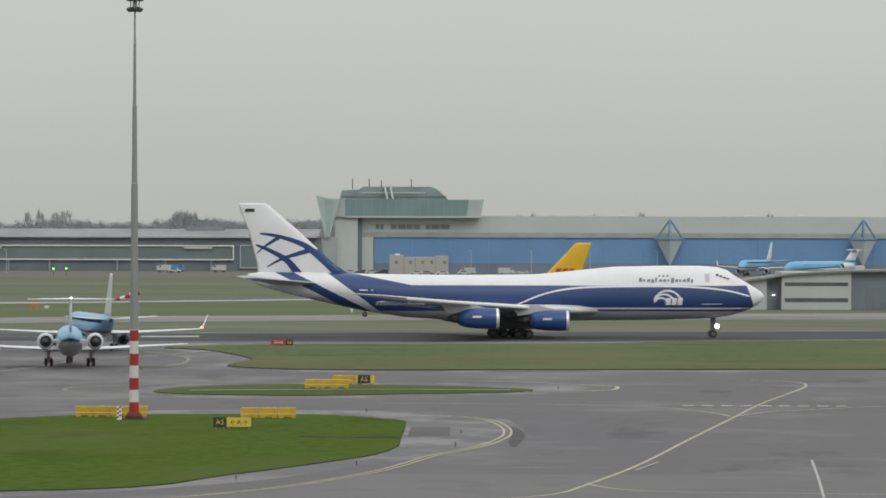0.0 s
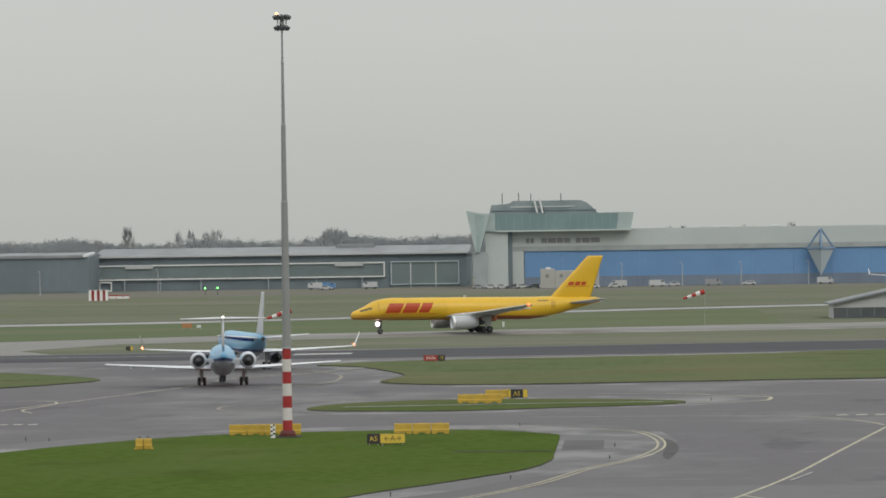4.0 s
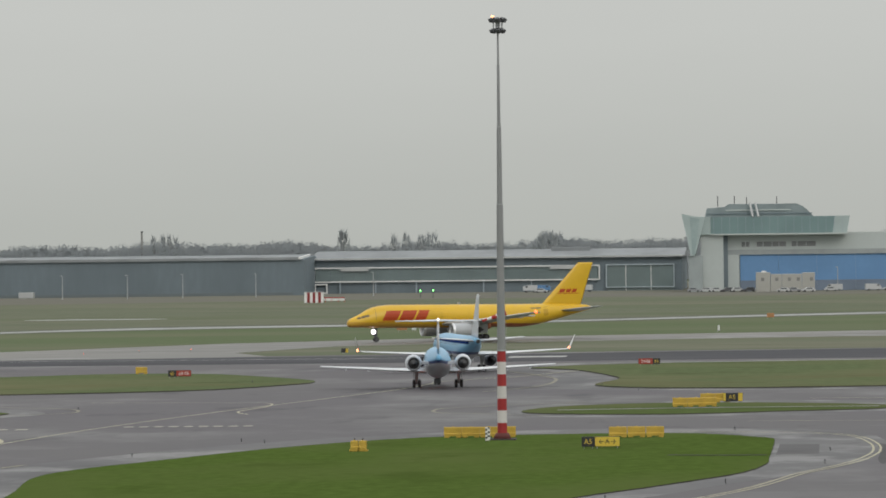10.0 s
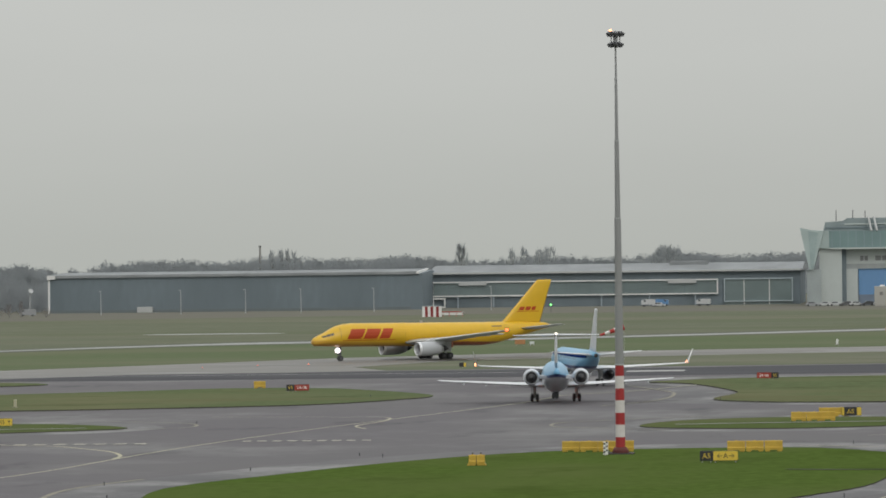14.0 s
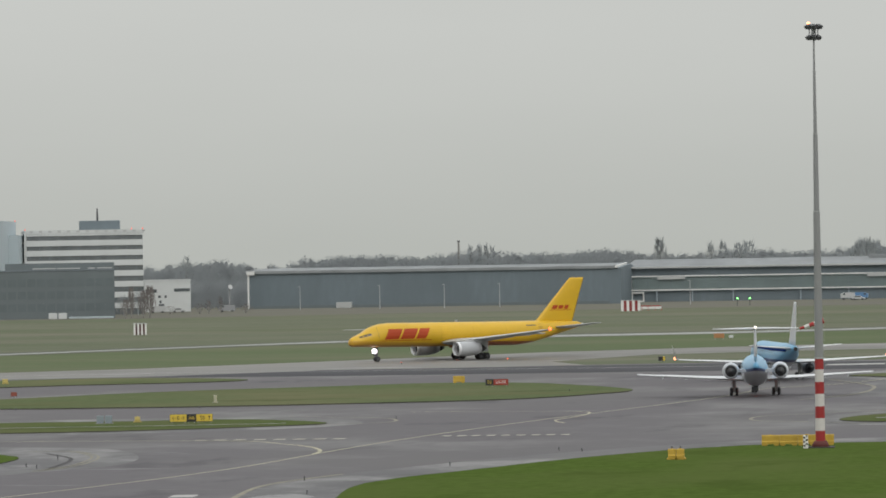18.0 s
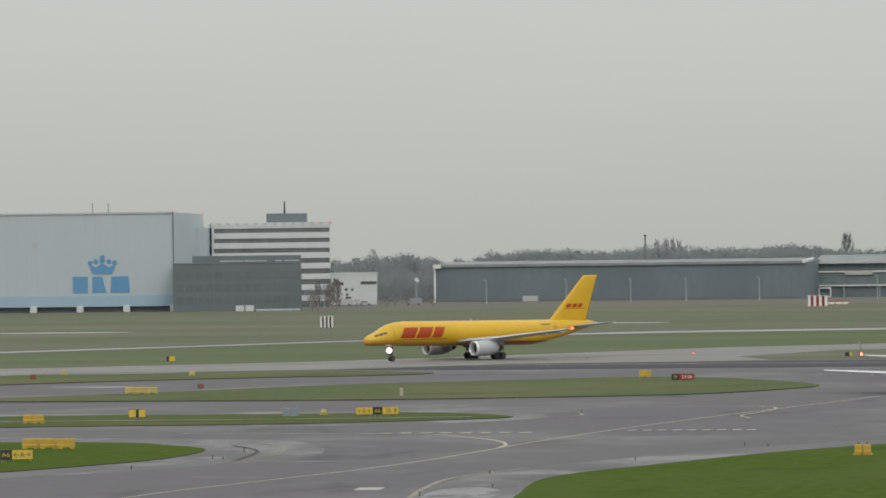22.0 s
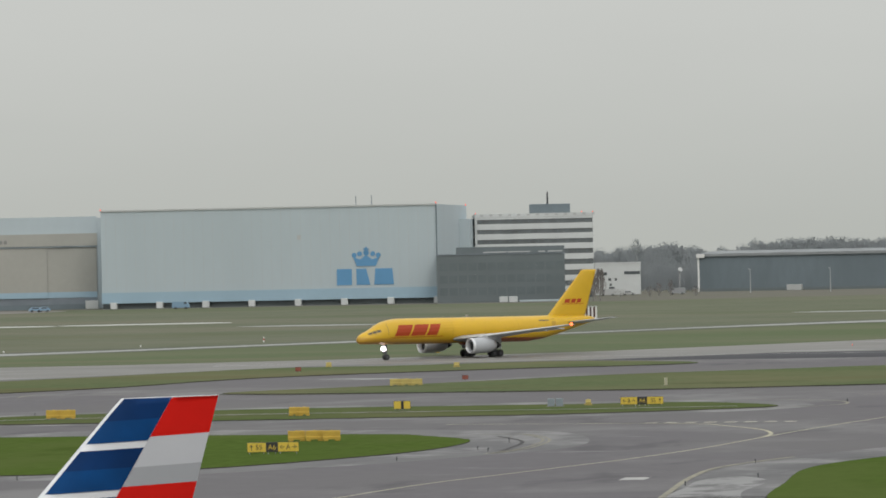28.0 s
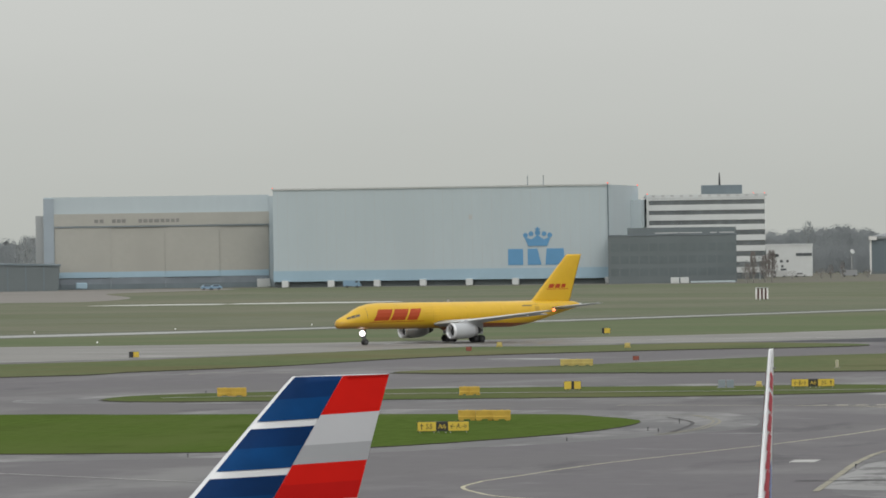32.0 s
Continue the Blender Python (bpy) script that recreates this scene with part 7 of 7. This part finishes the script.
part("pole", tube((0, 0, 0), (0, 0, 7.4), 0.2, seg=8), M_GALV, dish)
part("dish", tube((0, -0.2, 7.6), (0.3, -0.7, 7.9), 0.25, 0.8, 14), M_CLAD_GREY, dish)


# ---- woods and trees on the horizon ----
def twig_crown(bm, base, h, w, n, rnd):
    """Many small uneven clumps round a forked trunk."""
    x, y, z = base
    add_tube(bm, (x, y, z), (x, y, z + h * 0.75), w * 0.015 + 0.1, 0.04, 5, False)
    for _ in range(int(n * 1.7)):
        t = rnd.random() ** 0.7
        r = w * 0.5 * math.sqrt(rnd.random()) * (0.35 + 0.65 * math.sin(math.pi * min(1, 0.15 + t * 0.85)))
        a = rnd.uniform(0, math.tau)
        c = Vector((x + r * math.cos(a), y + r * math.sin(a), z + h * (0.14 + 0.76 * t)))
        q, ln = h * rnd.uniform(0.006, 0.014), h * rnd.uniform(0.06, 0.13)
        d = Vector((math.cos(a * 3), math.sin(a * 3), 0)) * q
        tip = c + Vector((math.cos(a) * ln * 0.25, math.sin(a) * ln * 0.25, ln))
        bm.faces.new([bm.verts.new(v) for v in (c - d, c + d, tip)])


rnd = random.Random(5)
wv, wf = [], []
for k in range(2460):
    low = k >= 2300
    az = rnd.uniform(-11.35, -10.35) if low else rnd.uniform(-22.5, 6.5)
    d = rnd.uniform(1640, 1900) if low else rnd.uniform(1950, 2500)
    hill = 0.5 + 0.5 * math.sin(az * 2.7) * math.cos(az * 1.3 + 1)
    h = (14.0 + 3.5 * hill + rnd.uniform(-2.6, 0.9) + (1.8 if rnd.random() < 0.06 else 0)) * (0.92 + 0.08 * d / 2200)
    if low:
        h = rnd.uniform(5.0, 9.5)
    h += 0.9 * min(1.0, max(0.0, (az + 10.5) / 2.0))
    h += 1.1 * max(0.0, 1 - abs(az + 8.9) / 1.1)
    if not low:
        h -= 1.8 * min(1.0, max(0.0, (-az - 9.8) / 0.5))
    x, y = math.sin(radians(az)) * d, math.cos(radians(az)) * d
    w, i = h * rnd.uniform(0.6, 1.0), len(wv)
    wv += [(x - 0.4, y, 0), (x + 0.4, y, 0), (x, y + 0.4, h * 0.8)]
    wf.append((i, i + 1, i + 2))
    # dense low growth under a fine rounded crown
    for k in range(215):
        t = rnd.random() ** (0.9 if k < 120 else 0.7)
        r = w * 0.5 * math.sqrt(rnd.random() * (1.05 - t * t))
        a, turn, tilt = rnd.uniform(0, math.tau), rnd.uniform(0, math.tau), rnd.uniform(0.3, 1.0)
        cx, cy, cz, i = x + r * math.cos(a), y + r * math.sin(a), h * (0.03 + (0.85 if k < 120 else 0.95) * t), len(wv)
        q = h * (rnd.uniform(0.03, 0.06) if k < 120 else rnd.uniform(0.012, 0.028))
        ca, sa = math.cos(a * 3) * q, math.sin(a * 3) * q
        c3, s3 = math.cos(turn), math.sin(turn) * tilt
        wv += [(cx - ca, cy - sa, cz - q * s3), (cx + ca, cy + sa, cz + q * s3 * 0.6), (cx + ca * c3, cy - sa * s3, cz + q * rnd.uniform(0.8, 1.7))]
        wf.append((i, i + 1, i + 2))
me = bpy.data.meshes.new("far_woods")
me.from_pydata(wv, [], wf)
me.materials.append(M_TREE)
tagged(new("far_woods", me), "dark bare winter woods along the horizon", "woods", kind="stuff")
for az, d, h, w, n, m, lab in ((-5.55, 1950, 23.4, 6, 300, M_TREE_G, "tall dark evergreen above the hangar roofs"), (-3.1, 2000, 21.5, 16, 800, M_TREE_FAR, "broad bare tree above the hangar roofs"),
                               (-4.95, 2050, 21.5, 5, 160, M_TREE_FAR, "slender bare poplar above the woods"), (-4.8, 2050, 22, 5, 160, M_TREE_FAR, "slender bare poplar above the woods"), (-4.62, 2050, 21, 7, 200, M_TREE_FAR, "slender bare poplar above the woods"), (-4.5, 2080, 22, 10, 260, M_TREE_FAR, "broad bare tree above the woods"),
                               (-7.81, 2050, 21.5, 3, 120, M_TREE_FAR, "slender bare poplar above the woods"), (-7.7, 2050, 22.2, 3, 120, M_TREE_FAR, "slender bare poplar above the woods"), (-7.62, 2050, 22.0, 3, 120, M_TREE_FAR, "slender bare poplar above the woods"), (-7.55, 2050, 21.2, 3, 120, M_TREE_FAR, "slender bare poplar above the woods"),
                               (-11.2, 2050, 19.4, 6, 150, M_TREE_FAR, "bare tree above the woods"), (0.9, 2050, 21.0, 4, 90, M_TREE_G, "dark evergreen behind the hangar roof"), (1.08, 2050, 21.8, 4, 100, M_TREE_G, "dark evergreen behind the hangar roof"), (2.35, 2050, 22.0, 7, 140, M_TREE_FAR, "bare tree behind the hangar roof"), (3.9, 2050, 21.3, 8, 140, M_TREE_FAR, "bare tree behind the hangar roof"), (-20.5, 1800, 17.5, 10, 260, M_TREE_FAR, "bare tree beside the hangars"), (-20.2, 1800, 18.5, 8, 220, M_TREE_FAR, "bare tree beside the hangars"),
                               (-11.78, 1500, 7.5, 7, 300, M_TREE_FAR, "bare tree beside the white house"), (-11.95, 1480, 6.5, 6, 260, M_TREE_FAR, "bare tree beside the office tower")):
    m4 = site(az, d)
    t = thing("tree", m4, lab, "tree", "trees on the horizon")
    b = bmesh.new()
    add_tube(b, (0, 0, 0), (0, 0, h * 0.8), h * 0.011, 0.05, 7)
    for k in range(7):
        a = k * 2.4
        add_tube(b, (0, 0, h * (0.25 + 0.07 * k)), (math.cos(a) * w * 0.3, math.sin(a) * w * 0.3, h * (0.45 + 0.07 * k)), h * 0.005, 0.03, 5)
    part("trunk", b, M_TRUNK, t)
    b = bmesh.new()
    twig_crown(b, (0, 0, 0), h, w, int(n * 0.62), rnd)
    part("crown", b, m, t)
for az, d, h, w, n in ((-11.93, 1412, 6.0, 3.2, 190), (-11.86, 1418, 9.6, 2.6, 150), (-11.72, 1420, 8.4, 3.4, 260), (-11.64, 1424, 9.8, 3.6, 300), (-11.05, 1500, 3.4, 4.5, 160), (-10.94, 1502, 4.6, 3.0, 120), (-10.8, 1500, 5.6, 2.4, 110), (-10.5, 1505, 3.0, 5.0, 150), (-11.4, 1505, 2.6, 5.0, 150)):
    t = thing("shrub", site(az, d), "bare brown-grey shrub before the white buildings", "shrub", "shrubs before the buildings")
    b = bmesh.new()
    for k in range(6):
        add_tube(b, (0, 0, 0), (math.cos(k * 2.4) * w * 0.25, math.sin(k * 2.4) * w * 0.25, h * (0.5 + 0.06 * k)), 0.07, 0.03, 5)
    part("stems", b, M_TRUNK, t)
    b = bmesh.new()
    twig_crown(b, (0, 0, 0), h, w, n, rnd)
    part("crown", b, M_SHRUB, t)
ch = thing("chimney", site(-7.95, 2000), "thin grey chimney above the woods", "chimney")
part("shaft", tube((0, 0, 0), (0, 0, 22.6), 0.5, 0.42, 10), M_CONCRETE, ch)
part("rim", tube((0, 0, 22.2), (0, 0, 22.8), 0.55, seg=10), M_DARKSTEEL, ch)


motions()
